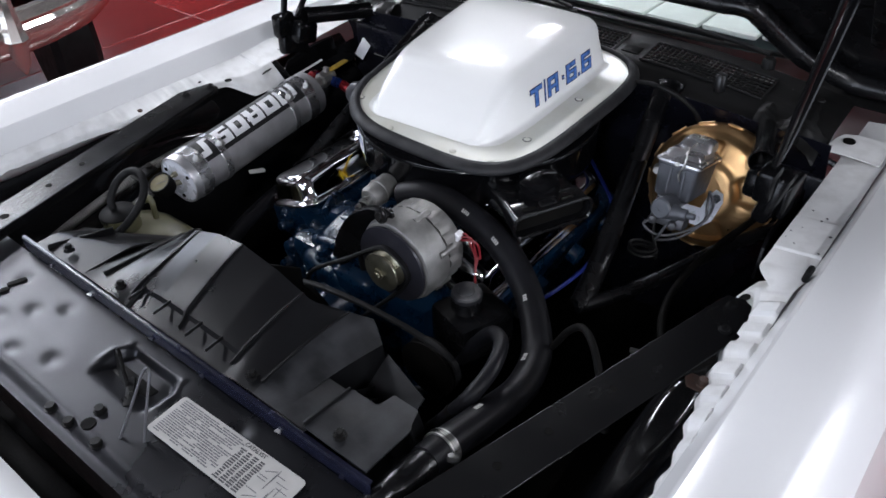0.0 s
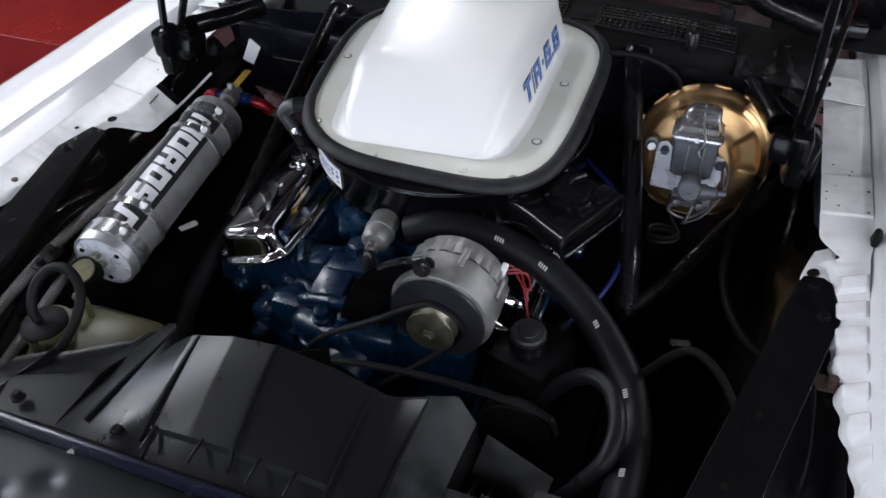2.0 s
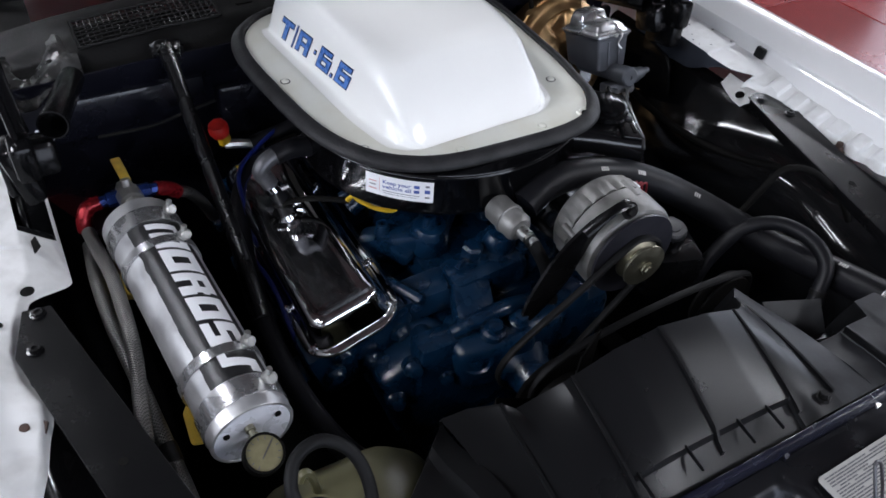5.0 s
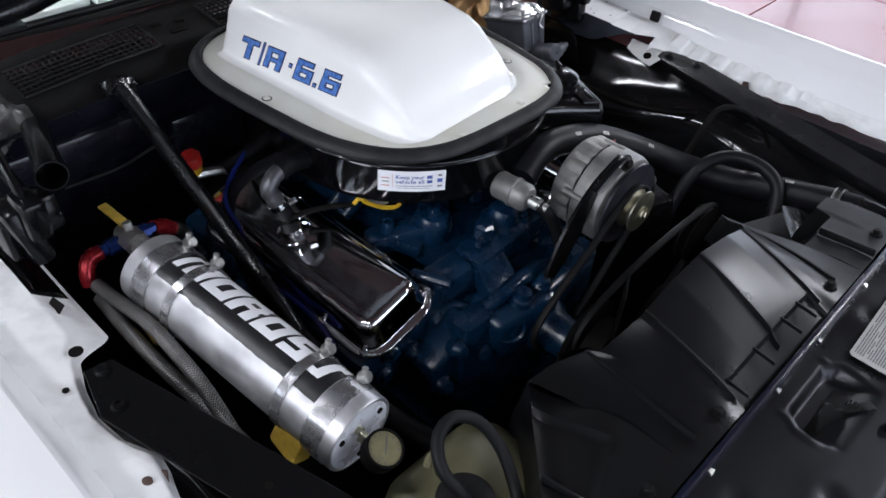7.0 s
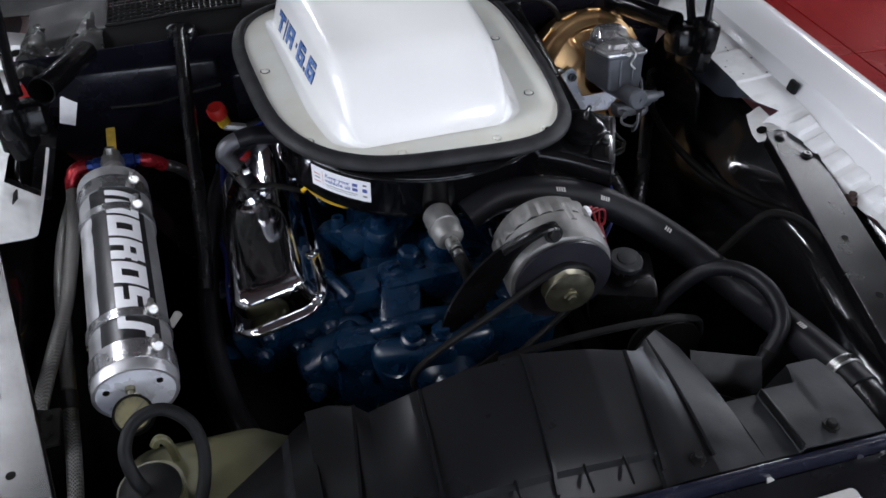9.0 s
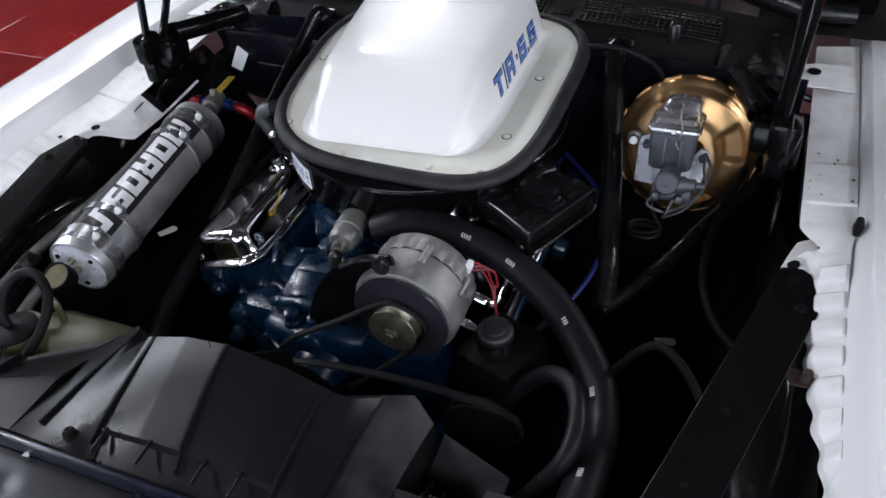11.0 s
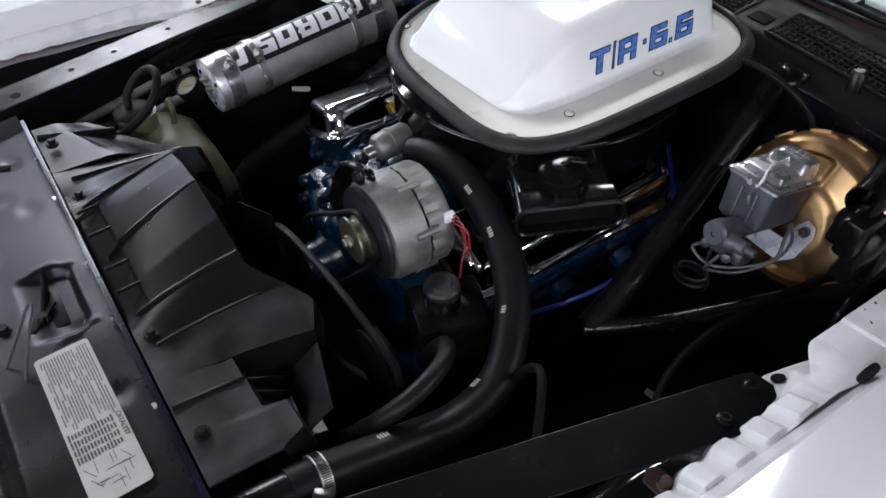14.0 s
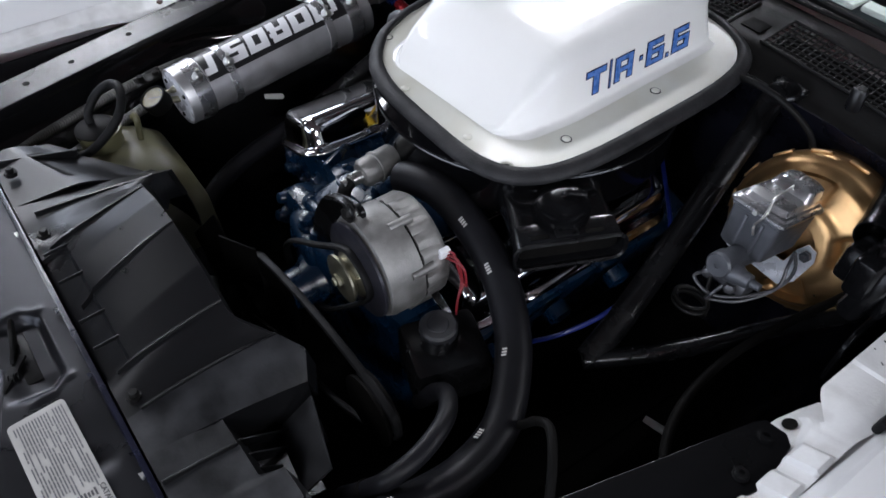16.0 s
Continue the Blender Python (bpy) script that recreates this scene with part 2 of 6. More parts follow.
def braid_material():
    m = mat("steel_braid", (0.22, 0.215, 0.205), 0.40, metal=0.85, scale=40, fine=700, bump=0.0, second=(0.13, 0.127, 0.12))
    nt = m.node_tree
    co = nt.nodes.new("ShaderNodeTexCoord")
    w1, w2 = nt.nodes.new("ShaderNodeTexWave"), nt.nodes.new("ShaderNodeTexWave")
    for w, s in ((w1, 1), (w2, -1)):
        mp = nt.nodes.new("ShaderNodeMapping")
        mp.inputs["Rotation"].default_value = (0, s * 0.6, s * 0.7)
        nt.links.new(co.outputs["Object"], mp.inputs["Vector"])
        nt.links.new(mp.outputs["Vector"], w.inputs["Vector"])
        w.inputs["Scale"].default_value = 125
    mx = nt.nodes.new("ShaderNodeMath")
    mx.operation = "MAXIMUM"
    nt.links.new(w1.outputs["Fac"], mx.inputs[0])
    nt.links.new(w2.outputs["Fac"], mx.inputs[1])
    tint = nt.nodes.new("ShaderNodeMixRGB")
    tint.blend_type = "MULTIPLY"
    tint.inputs[0].default_value = 1.0
    nt.links.new(bsdf(m).inputs["Base Color"].links[0].from_socket, tint.inputs[1])
    tr = nt.nodes.new("ShaderNodeMapRange")
    tr.inputs["From Min"].default_value, tr.inputs["To Min"].default_value, tr.inputs["To Max"].default_value = 0.3, 0.22, 1.25
    nt.links.new(mx.outputs[0], tr.inputs["Value"])
    nt.links.new(tr.outputs["Result"], tint.inputs[2])
    nt.links.new(tint.outputs[0], bsdf(m).inputs["Base Color"])
    bp = nt.nodes.new("ShaderNodeBump")
    bp.inputs["Strength"].default_value, bp.inputs["Distance"].default_value = 0.9, 0.001
    nt.links.new(mx.outputs[0], bp.inputs["Height"])
    nt.links.new(bp.outputs["Normal"], bsdf(m).inputs["Normal"])
    return m


BRAID = braid_material()

# ---- mesh helpers ----


def world_of(ob):
    w = Matrix.Identity(4)
    while ob:
        w = ob.matrix_parent_inverse @ ob.matrix_basis @ w if ob.parent else ob.matrix_basis @ w
        ob = ob.parent
    return w


def part(name, bm, material, parent=None, label="", sharp=38, kind=""):
    """One mesh object, drawn in world coordinates, under a thing or a part."""
    me = bpy.data.meshes.new(name)
    bmesh.ops.recalc_face_normals(bm, faces=bm.faces)
    bm.to_mesh(me)
    bm.free()
    me.materials.append(material)
    me.polygons.foreach_set("use_smooth", [True] * len(me.polygons))
    me.set_sharp_from_angle(angle=radians(sharp))
    ob = new(name, me)
    if parent:
        ob.parent = parent
        ob.matrix_parent_inverse = world_of(parent).inverted()
    return tagged(ob, label=label, kind=kind)


def thing(name, label, category, at=(0, 0, 0), group="", kind=""):
    ob = new(name)
    ob.empty_display_size = 0.05
    ob.matrix_basis = Matrix.Translation(at)
    return tagged(ob, label, category, group, kind)


def spline(pts, step=6, closed=False):
    """Catmull-Rom through a few control points."""
    P = [Vector(p) for p in pts]
    n, out = len(P), []
    for i in range(n if closed else n - 1):
        a, b, c, d = (P[(i + k) % n] if closed else P[min(max(i + k, 0), n - 1)] for k in (-1, 0, 1, 2))
        for j in range(step):
            t = j / step
            out.append(0.5 * ((2 * b) + (c - a) * t + (2 * a - 5 * b + 4 * c - d) * t * t + (3 * b - a - 3 * c + d) * t ** 3))
    if not closed:
        out.append(P[-1])
    return out


def skin(bm, rings, closed_ring=True, closed_path=False, caps=True):
    """Faces between rings of equal length."""
    V = [[bm.verts.new(p) for p in r] for r in rings]
    n = len(V[0])
    for i in range(len(V) if closed_path else len(V) - 1):
        a, b = V[i], V[(i + 1) % len(V)]
        for j in range(n if closed_ring else n - 1):
            k = (j + 1) % n
            bm.faces.new((a[j], a[k], b[k], b[j]))
    if caps and closed_ring and not closed_path:
        bm.faces.new(V[0][::-1])
        bm.faces.new(V[-1])
    return bm


def tube(pts, r, n=12, step=6, closed=False, bm=None, smooth=True, flat=1.0, caps=True):
    bm = bm or bmesh.new()
    P = spline(pts, step, closed) if smooth else [Vector(p) for p in pts]
    m = len(P)
    rings, up = [], None
    for i, p in enumerate(P):
        t = (P[(i + 1) % m] - P[i - 1]) if closed else (P[min(i + 1, m - 1)] - P[max(i - 1, 0)])
        t.normalize()
        if up is None:
            up = Vector((0, 0, 1)) if abs(t.z) < 0.9 else Vector((1, 0, 0))
        u = t.cross(up).normalized()
        up = u.cross(t).normalized()
        rr = r(i / max(1, m - 1)) if callable(r) else r
        rings.append([p + rr * (math.cos(a) * u + flat * math.sin(a) * up) for a in (2 * math.pi * k / n for k in range(n))])
    return skin(bm, rings, True, closed, caps)


def axis_frame(origin, axis, up=(0, 0, 1)):
    z = Vector(axis).normalized()
    x = Vector(up).cross(z)
    x = x.normalized() if x.length > 1e-4 else Vector((1, 0, 0))
    y = z.cross(x)
    m = Matrix((x, y, z)).transposed().to_4x4()
    m.translation = Vector(origin)
    return m


def lathe(profile, origin, axis, n=32, bm=None, wobble=None):
    """profile: (radius, distance along axis)."""
    bm = bm or bmesh.new()
    m = axis_frame(origin, axis)
    rings = []
    for r, h in profile:
        rings.append([m @ Vector(((r * (wobble(k / n, r, h) if wobble else 1)) * math.cos(2 * math.pi * k / n), (r * (wobble(k / n, r, h) if wobble else 1)) * math.sin(2 * math.pi * k / n), h)) for k in range(n)])
    return skin(bm, rings)


def box(size, m, bev=0.003, seg=2, bm=None):
    bm2 = bmesh.new()
    bmesh.ops.create_cube(bm2, size=1, matrix=Matrix.Diagonal((*size, 1)))
    if bev:
        bmesh.ops.bevel(bm2, geom=list(bm2.edges), offset=min(bev, min(size) * 0.45), segments=seg, affect="EDGES", profile=0.5)
    bmesh.ops.transform(bm2, matrix=m, verts=bm2.verts)
    return join(bm, bm2)


def join(bm, bm2):
    if bm is None:
        return bm2
    me = bpy.data.meshes.new("joined")
    bm2.to_mesh(me)
    bm2.free()
    bm.from_mesh(me)
    bpy.data.meshes.remove(me)
    return bm


def cbox(c, size, bev=0.003, rot=(0, 0, 0), seg=2, bm=None):
    return box(size, pose(*c, *rot), bev, seg, bm)


def bar(a, b, w, h, bev=0.003, bm=None, up=(0, 0, 1)):
    """A bevelled bar from a to b, w wide and h high."""
    a, b = Vector(a), Vector(b)
    m = axis_frame((a + b) / 2, b - a, up)
    return box((w, h, (b - a).length), m, bev, 2, bm)


def prism(outline, m, depth, bev=0.0, bm=None):
    """A flat outline (local x, y) thickened along local z, down from 0."""
    bm2 = bmesh.new()
    top = [bm2.verts.new((x, y, 0)) for x, y in outline]
    f = bm2.faces.new(top)
    r = bmesh.ops.extrude_face_region(bm2, geom=[f])
    bmesh.ops.translate(bm2, vec=(0, 0, -depth), verts=[v for v in r["geom"] if isinstance(v, bmesh.types.BMVert)])
    if bev:
        bmesh.ops.bevel(bm2, geom=list(bm2.edges), offset=bev, segments=1, affect="EDGES", profile=0.5)
    bmesh.ops.transform(bm2, matrix=m, verts=bm2.verts)
    return join(bm, bm2)


def rrect(w, h, r, n=5):
    out = []
    for cx, cy, a0 in ((w / 2 - r, h / 2 - r, 0), (-w / 2 + r, h / 2 - r, 90), (-w / 2 + r, -h / 2 + r, 180), (w / 2 - r, -h / 2 + r, 270)):
        out += [(cx + r * math.cos(radians(a0 + 90 * i / n)), cy + r * math.sin(radians(a0 + 90 * i / n))) for i in range(n + 1)]
    return out


def sheet(f, us, vs, thick=0.0, keep=None):
    """A surface f(u, v) over a grid, thickened along its normals."""
    bm = bmesh.new()
    V = [[bm.verts.new(f(u, v)) for v in vs] for u in us]
    for i in range(len(us) - 1):
        for j in range(len(vs) - 1):
            if keep is None or keep((us[i] + us[i + 1]) / 2, (vs[j] + vs[j + 1]) / 2):
                bm.faces.new((V[i][j], V[i + 1][j], V[i + 1][j + 1], V[i][j + 1]))
    loose = [v for v in bm.verts if not v.link_faces]
    bmesh.ops.delete(bm, geom=loose, context="VERTS")
    if thick:
        bmesh.ops.recalc_face_normals(bm, faces=bm.faces)
        bmesh.ops.solidify(bm, geom=list(bm.faces), thickness=thick)
    return bm


def lin(a, b, n):
    return [a + (b - a) * i / (n - 1) for i in range(n)]


def interp(x, table):
    for (x0, y0), (x1, y1) in zip(table, table[1:]):
        if x <= x1:
            t = max(0, (x - x0) / (x1 - x0))
            return y0 + (y1 - y0) * t
    return table[-1][1]


def smooth_step(a, b, x):
    t = min(1, max(0, (x - a) / (b - a)))
    return t * t * (3 - 2 * t)


def bolt(c, axis, r=0.006, h=0.006, parent=None, material=None, washer=True):
    bm = lathe([(r, 0), (r, h * 0.85), (r * 0.85, h)], c, axis, 6)
    if washer:
        lathe([(r * 1.6, -0.001), (r * 1.6, 0.001)], c, axis, 14, bm)
    return part("bolt", bm, material or SATIN, parent)


def text_mesh(body, m, size, extrude=0.0004, offset=0.0, shear=0.0, spacing=1.0):
    cu = bpy.data.curves.new("writing", "FONT")
    cu.body, cu.size, cu.extrude, cu.offset, cu.shear, cu.space_character = body, size, extrude, offset, shear, spacing
    cu.resolution_u = 3
    ob = bpy.data.objects.new("writing", cu)
    scene.collection.objects.link(ob)
    bpy.context.view_layer.update()
    me = bpy.data.meshes.new_from_object(ob.evaluated_get(bpy.context.evaluated_depsgraph_get()))
    bpy.data.objects.remove(ob)
    bm = bmesh.new()
    bm.from_mesh(me)
    bpy.data.meshes.remove(me)
    bmesh.ops.transform(bm, matrix=m, verts=bm.verts)
    return bm

# ---- setting: showroom ----
X0, X1, Y0, Y1 = -6.5, 6.5, -5.0, 8.0
part("ceiling", cbox((0, 1.5, CEIL + 0.06), (13.2, 13.2, 0.1), 0), CEILM, kind="structure")
cg = bmesh.new()
for i in range(22):
    cbox((X0 + 0.6 * i, 1.5, CEIL + 0.004), (0.024, 13, 0.012), 0, bm=cg)
    cbox((0, Y0 + 0.6 * i, CEIL + 0.002), (13, 0.024, 0.012), 0, bm=cg)
part("ceiling_grid", cg, SUPPORT, kind="structure")
ww = cbox((X0 - 0.1, 1.5, 0.9), (0.2, 13.4, 1.8), 0)
cbox((X0 - 0.1, 1.5, 3.15), (0.2, 13.4, 0.3), 0, bm=ww)
cbox((X0 - 0.1, -3.4, 2.4), (0.2, 3.6, 1.2), 0, bm=ww)
cbox((X0 - 0.1, 5.7, 2.4), (0.2, 5.0, 1.2), 0, bm=ww)
part("wall_west", ww, WALLM, kind="structure")
win3 = thing("window_3", "row of high side windows in a dark frame", "window", (X0, 0.8, 1.8), kind="structure")
for i in range(4):
    part("pane", cbox((X0 - 0.1, -1.0 + 1.2 * i, 2.4), (0.02, 1.14, 1.14), 0), PANEM, win3)
for i in range(5):
    part("window_frame", cbox((X0 - 0.08, -1.6 + 1.2 * i, 2.4), (0.08, 0.06, 1.2), 0.004), SATIN, win3)
we = cbox((X1 + 0.1, 1.5, 0.35), (0.2, 13.4, 0.7), 0)
cbox((X1 + 0.1, 1.5, 3.05), (0.2, 13.4, 0.5), 0, bm=we)
cbox((X1 + 0.1, -2.8, 1.75), (0.2, 4.8, 2.1), 0, bm=we)
cbox((X1 + 0.1, 5.9, 1.75), (0.2, 4.6, 2.1), 0, bm=we)
part("wall_east", we, WALLM, kind="structure")
win2 = thing("window_2", "glazed side front in a dark frame", "window", (X1, 1.6, 0.7), kind="structure")
for i in range(3):
    part("pane", cbox((X1 + 0.1, 0.267 + 1.333 * i, 1.75), (0.02, 1.27, 2.04), 0), PANEM, win2)
for i in range(4):
    part("window_frame", cbox((X1 + 0.08, -0.4 + 1.333 * i, 1.75), (0.08, 0.06, 2.1), 0.004), SATIN, win2)
part("wall_north", cbox((0, Y1 + 0.1, CEIL / 2), (13.2, 0.2, CEIL), 0), WALLM, kind="structure")
ws = cbox((0, Y0 - 0.1, 0.35), (13.2, 0.2, 0.7), 0)
cbox((0, Y0 - 0.1, 3.15), (13.2, 0.2, 0.3), 0, bm=ws)
for sx in (-1, 1):
    cbox((sx * 4.8, Y0 - 0.1, 1.85), (3.6, 0.2, 2.3), 0, bm=ws)
part("wall_south", ws, WALLM, kind="structure")
win = thing("window_1", "wide glazed shop front in a dark frame", "window", (0, Y0, 0.7), kind="structure")
for i in range(4):
    part("pane", cbox((-2.25 + 1.5 * i, Y0 - 0.1, 1.85), (1.44, 0.02, 2.24), 0), PANEM, win)
for i in range(5):
    part("window_frame", cbox((-3.0 + 1.5 * i, Y0 - 0.08, 1.85), (0.06, 0.08, 2.3), 0.004), SATIN, win)

for lx, ly in LAMPS:
    cl = thing("ceiling_light", "white ceiling light with a long glowing diffuser", "ceiling light", (lx, ly, CEIL), "ceiling lights")
    part("frame", cbox((lx, ly, CEIL - 0.03), (0.36, 1.26, 0.05), 0.005), CEILM, cl)
    part("diffuser", cbox((lx, ly, CEIL - 0.07), (0.30, 1.18, 0.03), 0.006), LAMPM, cl)

# ---- the white car's shell around the engine bay ----
car = thing("car", "white coupe with its black-sided hood raised, engine bay open", "car", (0, 0.6, 0))


def fender_profile(y, s, k):
    """Cross-section of the outer fender, k from 0 at the bay to 1 at the sill."""
    drop = 0.02 * smooth_step(0.1, -0.35, y)
    pts = [(0.671, 0.931), (0.689, 0.960), (0.6925, 0.9665), (0.697, 0.9705), (0.735, 0.982), (0.762, 0.9880), (0.775, 0.9878), (0.788, 0.984), (0.845, 0.940), (0.885, 0.83), (0.895, 0.66), (0.87, 0.42)]
    x, z = pts[k]
    return Vector((s * x, y, z - drop))


FLANGE_EDGE = {1: [(-0.1, 0.662), (0.20, 0.662), (0.27, 0.660), (0.335, 0.648), (0.42, 0.637), (0.48, 0.632), (0.57, 0.634), (0.60, 0.626), (0.72, 0.600)],
               -1: [(-0.1, 0.655), (0.20, 0.650), (0.30, 0.640), (0.346, 0.627), (0.40, 0.612), (0.43, 0.608), (0.47, 0.625), (0.52, 0.6315), (0.56, 0.622), (0.605, 0.608), (0.684, 0.5935), (0.72, 0.588)]}

for s in (-1, 1):
    ys = lin(-0.42, 1.9, 30)
    part("fender", sheet(lambda y, k: fender_profile(y, s, k), ys, list(range(12)), 0.0015), WHITE, car, "glossy white front fender", 24)

    def flange(y, v, s=s):
        edge = interp(y, FLANGE_EDGE[s])
        edge += 0.003 * noise.noise(Vector((y * 22, s, 0))) + 0.0025 * math.sin(y * 130) * smooth_step(0.52, 0.45, y) * (s > 0)
        x = edge + (0.6745 - edge) * v
        k = (y * 22.0) % 1
        pad = smooth_step(0.0, 0.12, k) * smooth_step(0.74, 0.60, k) * smooth_step(0.60, 0.58, y) * smooth_step(0.24, 0.27, y)
        step = (0.0075 + 0.002 * noise.noise(Vector((y * 9, s * 5, 7)))) * pad * smooth_step(0.0, 0.18, v) * smooth_step(1.0, 0.85, v) * (1.0 if s > 0 else 0.22)
        crease = 0.003 * (smooth_step(0.70, 0.705, y) - smooth_step(0.80, 0.805, y)) * smooth_step(0.1, 0.5, v)
        dent = 0.004 * noise.noise(Vector((y * 40, v * 3, s))) * smooth_step(0.35, 0.2, y) * smooth_step(0.7, 0.3, v)
        z = 0.911 + 0.020 * v + step + crease + dent - 0.007 * smooth_step(0.18, 0.0, v) + 0.020 * smooth_step(0.70, 1.0, y)
        w = smooth_step(0.60, 0.65, y)
        if v < 0.4:
            x2, z2 = 0.556 + 0.113 * v, 0.915 - 0.036 * (1 - v / 0.4)
        else:
            x2, z2 = 0.601 + 0.0735 * (v - 0.4) / 0.6, 0.915 + 0.015 * (v - 0.4) / 0.6
        if s > 0 and v >= 0.4:
            x2, z2 = 0.611 + 0.070 * (v - 0.4) / 0.6, 0.941 + 0.008 * (v - 0.4) / 0.6
        x += (x2 - x) * w
        z += (z2 + (0.020 if s < 0 else 0.006) * smooth_step(0.70, 1.0, y) + crease - z) * w
        if s > 0:
            z += (0.006 * smooth_step(0.36, 0.50, y) + 0.012 * smooth_step(0.50, 0.61, y)) * (1 - w)
        return Vector((s * x, y, z))

    part("fender_flange", sheet(flange, lin(-0.06, 1.19, 310), lin(0, 1, 31), 0.0012, lambda y, v: not (v < 0.4 and y > (0.735 if s < 0 else 0.612) and (s > 0 or v > 0.035 or y > 0.86))), FLANGE, car, "crimped white inner fender flange with scuffs", 30)
    if s < 0:
        # Separate black sheet where the flange dips to the hinge.
        part("flange_lip", sheet(lambda y, v: flange(y, v) - Vector((0, 0, 0.002 + 0.05 * smooth_step(0.75, 0.79, y))), lin(0.735, 1.1, 60), lin(0.06, 0.42, 7), 0.0012), BLACK, car, "black hinge pocket in the flange", 30)
    else:
        # The web's shade is in its colour, darker than the flange above.
        part("flange_web", sheet(lambda y, v: flange(y, 0.41) + Vector((0.004 * v, 0, -0.001 - v * (0.004 + 0.050 * smooth_step(0.645, 0.76, y) + 0.010 * smooth_step(0.76, 0.85, y)))), lin(0.645, 0.90, 30), lin(0, 1, 6), 0.0012), WEBM, car, "web below the flange, its shade put into a blue-grey colour", 30)
    rnd = random.Random(11 if s > 0 else 12)
    for k in range(9 if s > 0 else 2):
        y, v = rnd.uniform(0.70, 0.92), rnd.uniform(0.45, 0.95)
        p = flange(y, v)
        part("paint_chip", cbox(p + Vector((0, 0, 0.0008)), (rnd.uniform(0.001, 0.003), rnd.uniform(0.001, 0.005), 0.0006), 0, (0, 0, rnd.uniform(0, 90))), NEARBLACK, car)

    def apron(y, v, s=s):
        hump = math.exp(-((y - 0.42) / 0.19) ** 2)
        x = 0.66 - 0.30 * v + 0.05 * hump * math.sin(math.pi * v)
        z = 0.885 - 0.50 * v ** 1.4 - 0.03 * smooth_step(0, 0.2, v)
        bulge = hump * math.exp(-((v - 0.33) / 0.16) ** 2)
        return Vector((s * (x - 0.03 * bulge), y, z + 0.085 * bulge + 0.006 * noise.noise(Vector((y * 9, v * 6, s * 3)))))

    part("wheel_apron", sheet(apron, lin(-0.05, 1.02, 46), lin(0, 1, 26), 0.002), APRONB, car, "glossy black inner wheel apron")
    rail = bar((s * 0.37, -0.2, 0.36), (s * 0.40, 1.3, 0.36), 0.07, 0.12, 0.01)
    part("frame_rail", rail, NEARBLACK, car)
    brace = thing("fender_brace", "flat black steel brace between radiator support and fender", "brace", (s * 0.55, 0.3, 0.92), "fender braces")
    out = [(0.430, -0.055), (0.592, 0.563), (0.597, 0.575), (0.622, 0.579), (0.634, 0.570), (0.648, 0.512), (0.498, -0.055)] if s > 0 else [(-0.430, -0.055), (-0.5836, 0.5686), (-0.616, 0.5725), (-0.633, 0.4996), (-0.498, -0.055)]
    bb = prism(out if s < 0 else out[::-1], pose(0, 0, 0.9235), 0.003, 0.0008)
    bar((s * 0.4315, -0.05, 0.914), (s * (0.593 if s > 0 else 0.585), 0.565, 0.914), 0.003, 0.018, 0.001, bm=bb)
    part("bar", bb, GLOSSB, brace)
    for bx, by, br0 in ((0.475, 0.02, 0.008), (0.507, 0.12, 0.0055), (0.527, 0.20, 0.005), (0.555, 0.31, 0.005)):
        part("hole", lathe([(br0, 0), (br0, 0.0012)], (s * bx, by, 0.9228), (0, 0, 1), 16), NEARBLACK, brace)
    for bx, by in ((0.611, 0.556), (0.623, 0.500), (0.452, -0.035)) if s > 0 else ((0.5997, 0.559), (0.611, 0.501), (0.452, -0.035)):
        part("bolt", lathe([(0.0095, 0), (0.0095, 0.0015), (0.0065, 0.002), (0.0065, 0.0055), (0.0035, 0.0055), (0.0035, 0.003)], (s * bx, by, 0.9236), (0, 0, 1), 12), BLACK, brace)
    rb = lathe([(0.009, 0), (0.009, 0.004), (0.006, 0.005), (0.006, 0.013), (0.004, 0.014)], (s * 0.638, 0.400, 0.907), (0, 0, 1), 10)
    prism([(-0.018, -0.013), (0.016, -0.012), (0.024, 0.0), (0.014, 0.013), (-0.018, 0.011), (-0.024, 0.0)], pose(s * 0.638, 0.400, 0.9085, 6, s * 10, 8), 0.003, 0.0008, bm=rb)
    part("rusty_bumper_stop", rb, RUST, car, "rusty bolt and clip on the flange")
    if s > 0:
        part("flange_tab", prism([(0.024, 0.062), (-0.004, 0.056), (-0.013, 0.034), (-0.022, 0.006), (-0.024, -0.014), (0.004, -0.024), (0.022, -0.026)][::-1], pose(0.6185, 0.600, 0.9065, 0, -24, 0), 0.002, 0.0005), FLANGE, car, "drilled white tab bent down from the flange")
        part("bolt_hole", lathe([(0.0085, 0), (0.0085, 0.0012)], (0.613, 0.605, 0.9058), (-0.41, 0, 0.91), 16), NEARBLACK, car)
    else:
        part("bolt_hole", lathe([(0.0085, 0), (0.0085, 0.0012)], (-0.606, 0.612, flange(0.612, 0.3).z + 0.001), (0, 0, 1), 16), NEARBLACK, car)
        part("bolt_hole", lathe([(0.004, 0), (0.004, 0.0012)], (-0.642, 0.561, flange(0.561, 0.4).z + 0.0008), (0, 0, 1), 12), NEARBLACK, car)

part("gutter_stop", cbox((0.680, 0.642, 0.960), (0.010, 0.022, 0.022), 0.004, (0, 10, 0)), RUBBER, car, "black rubber stop in the fender gutter")
part("square_hole", cbox((-0.588, 0.708, 0.9065), (0.020, 0.024, 0.002), 0.0005, (0, -42, 8)), NEARBLACK, car)
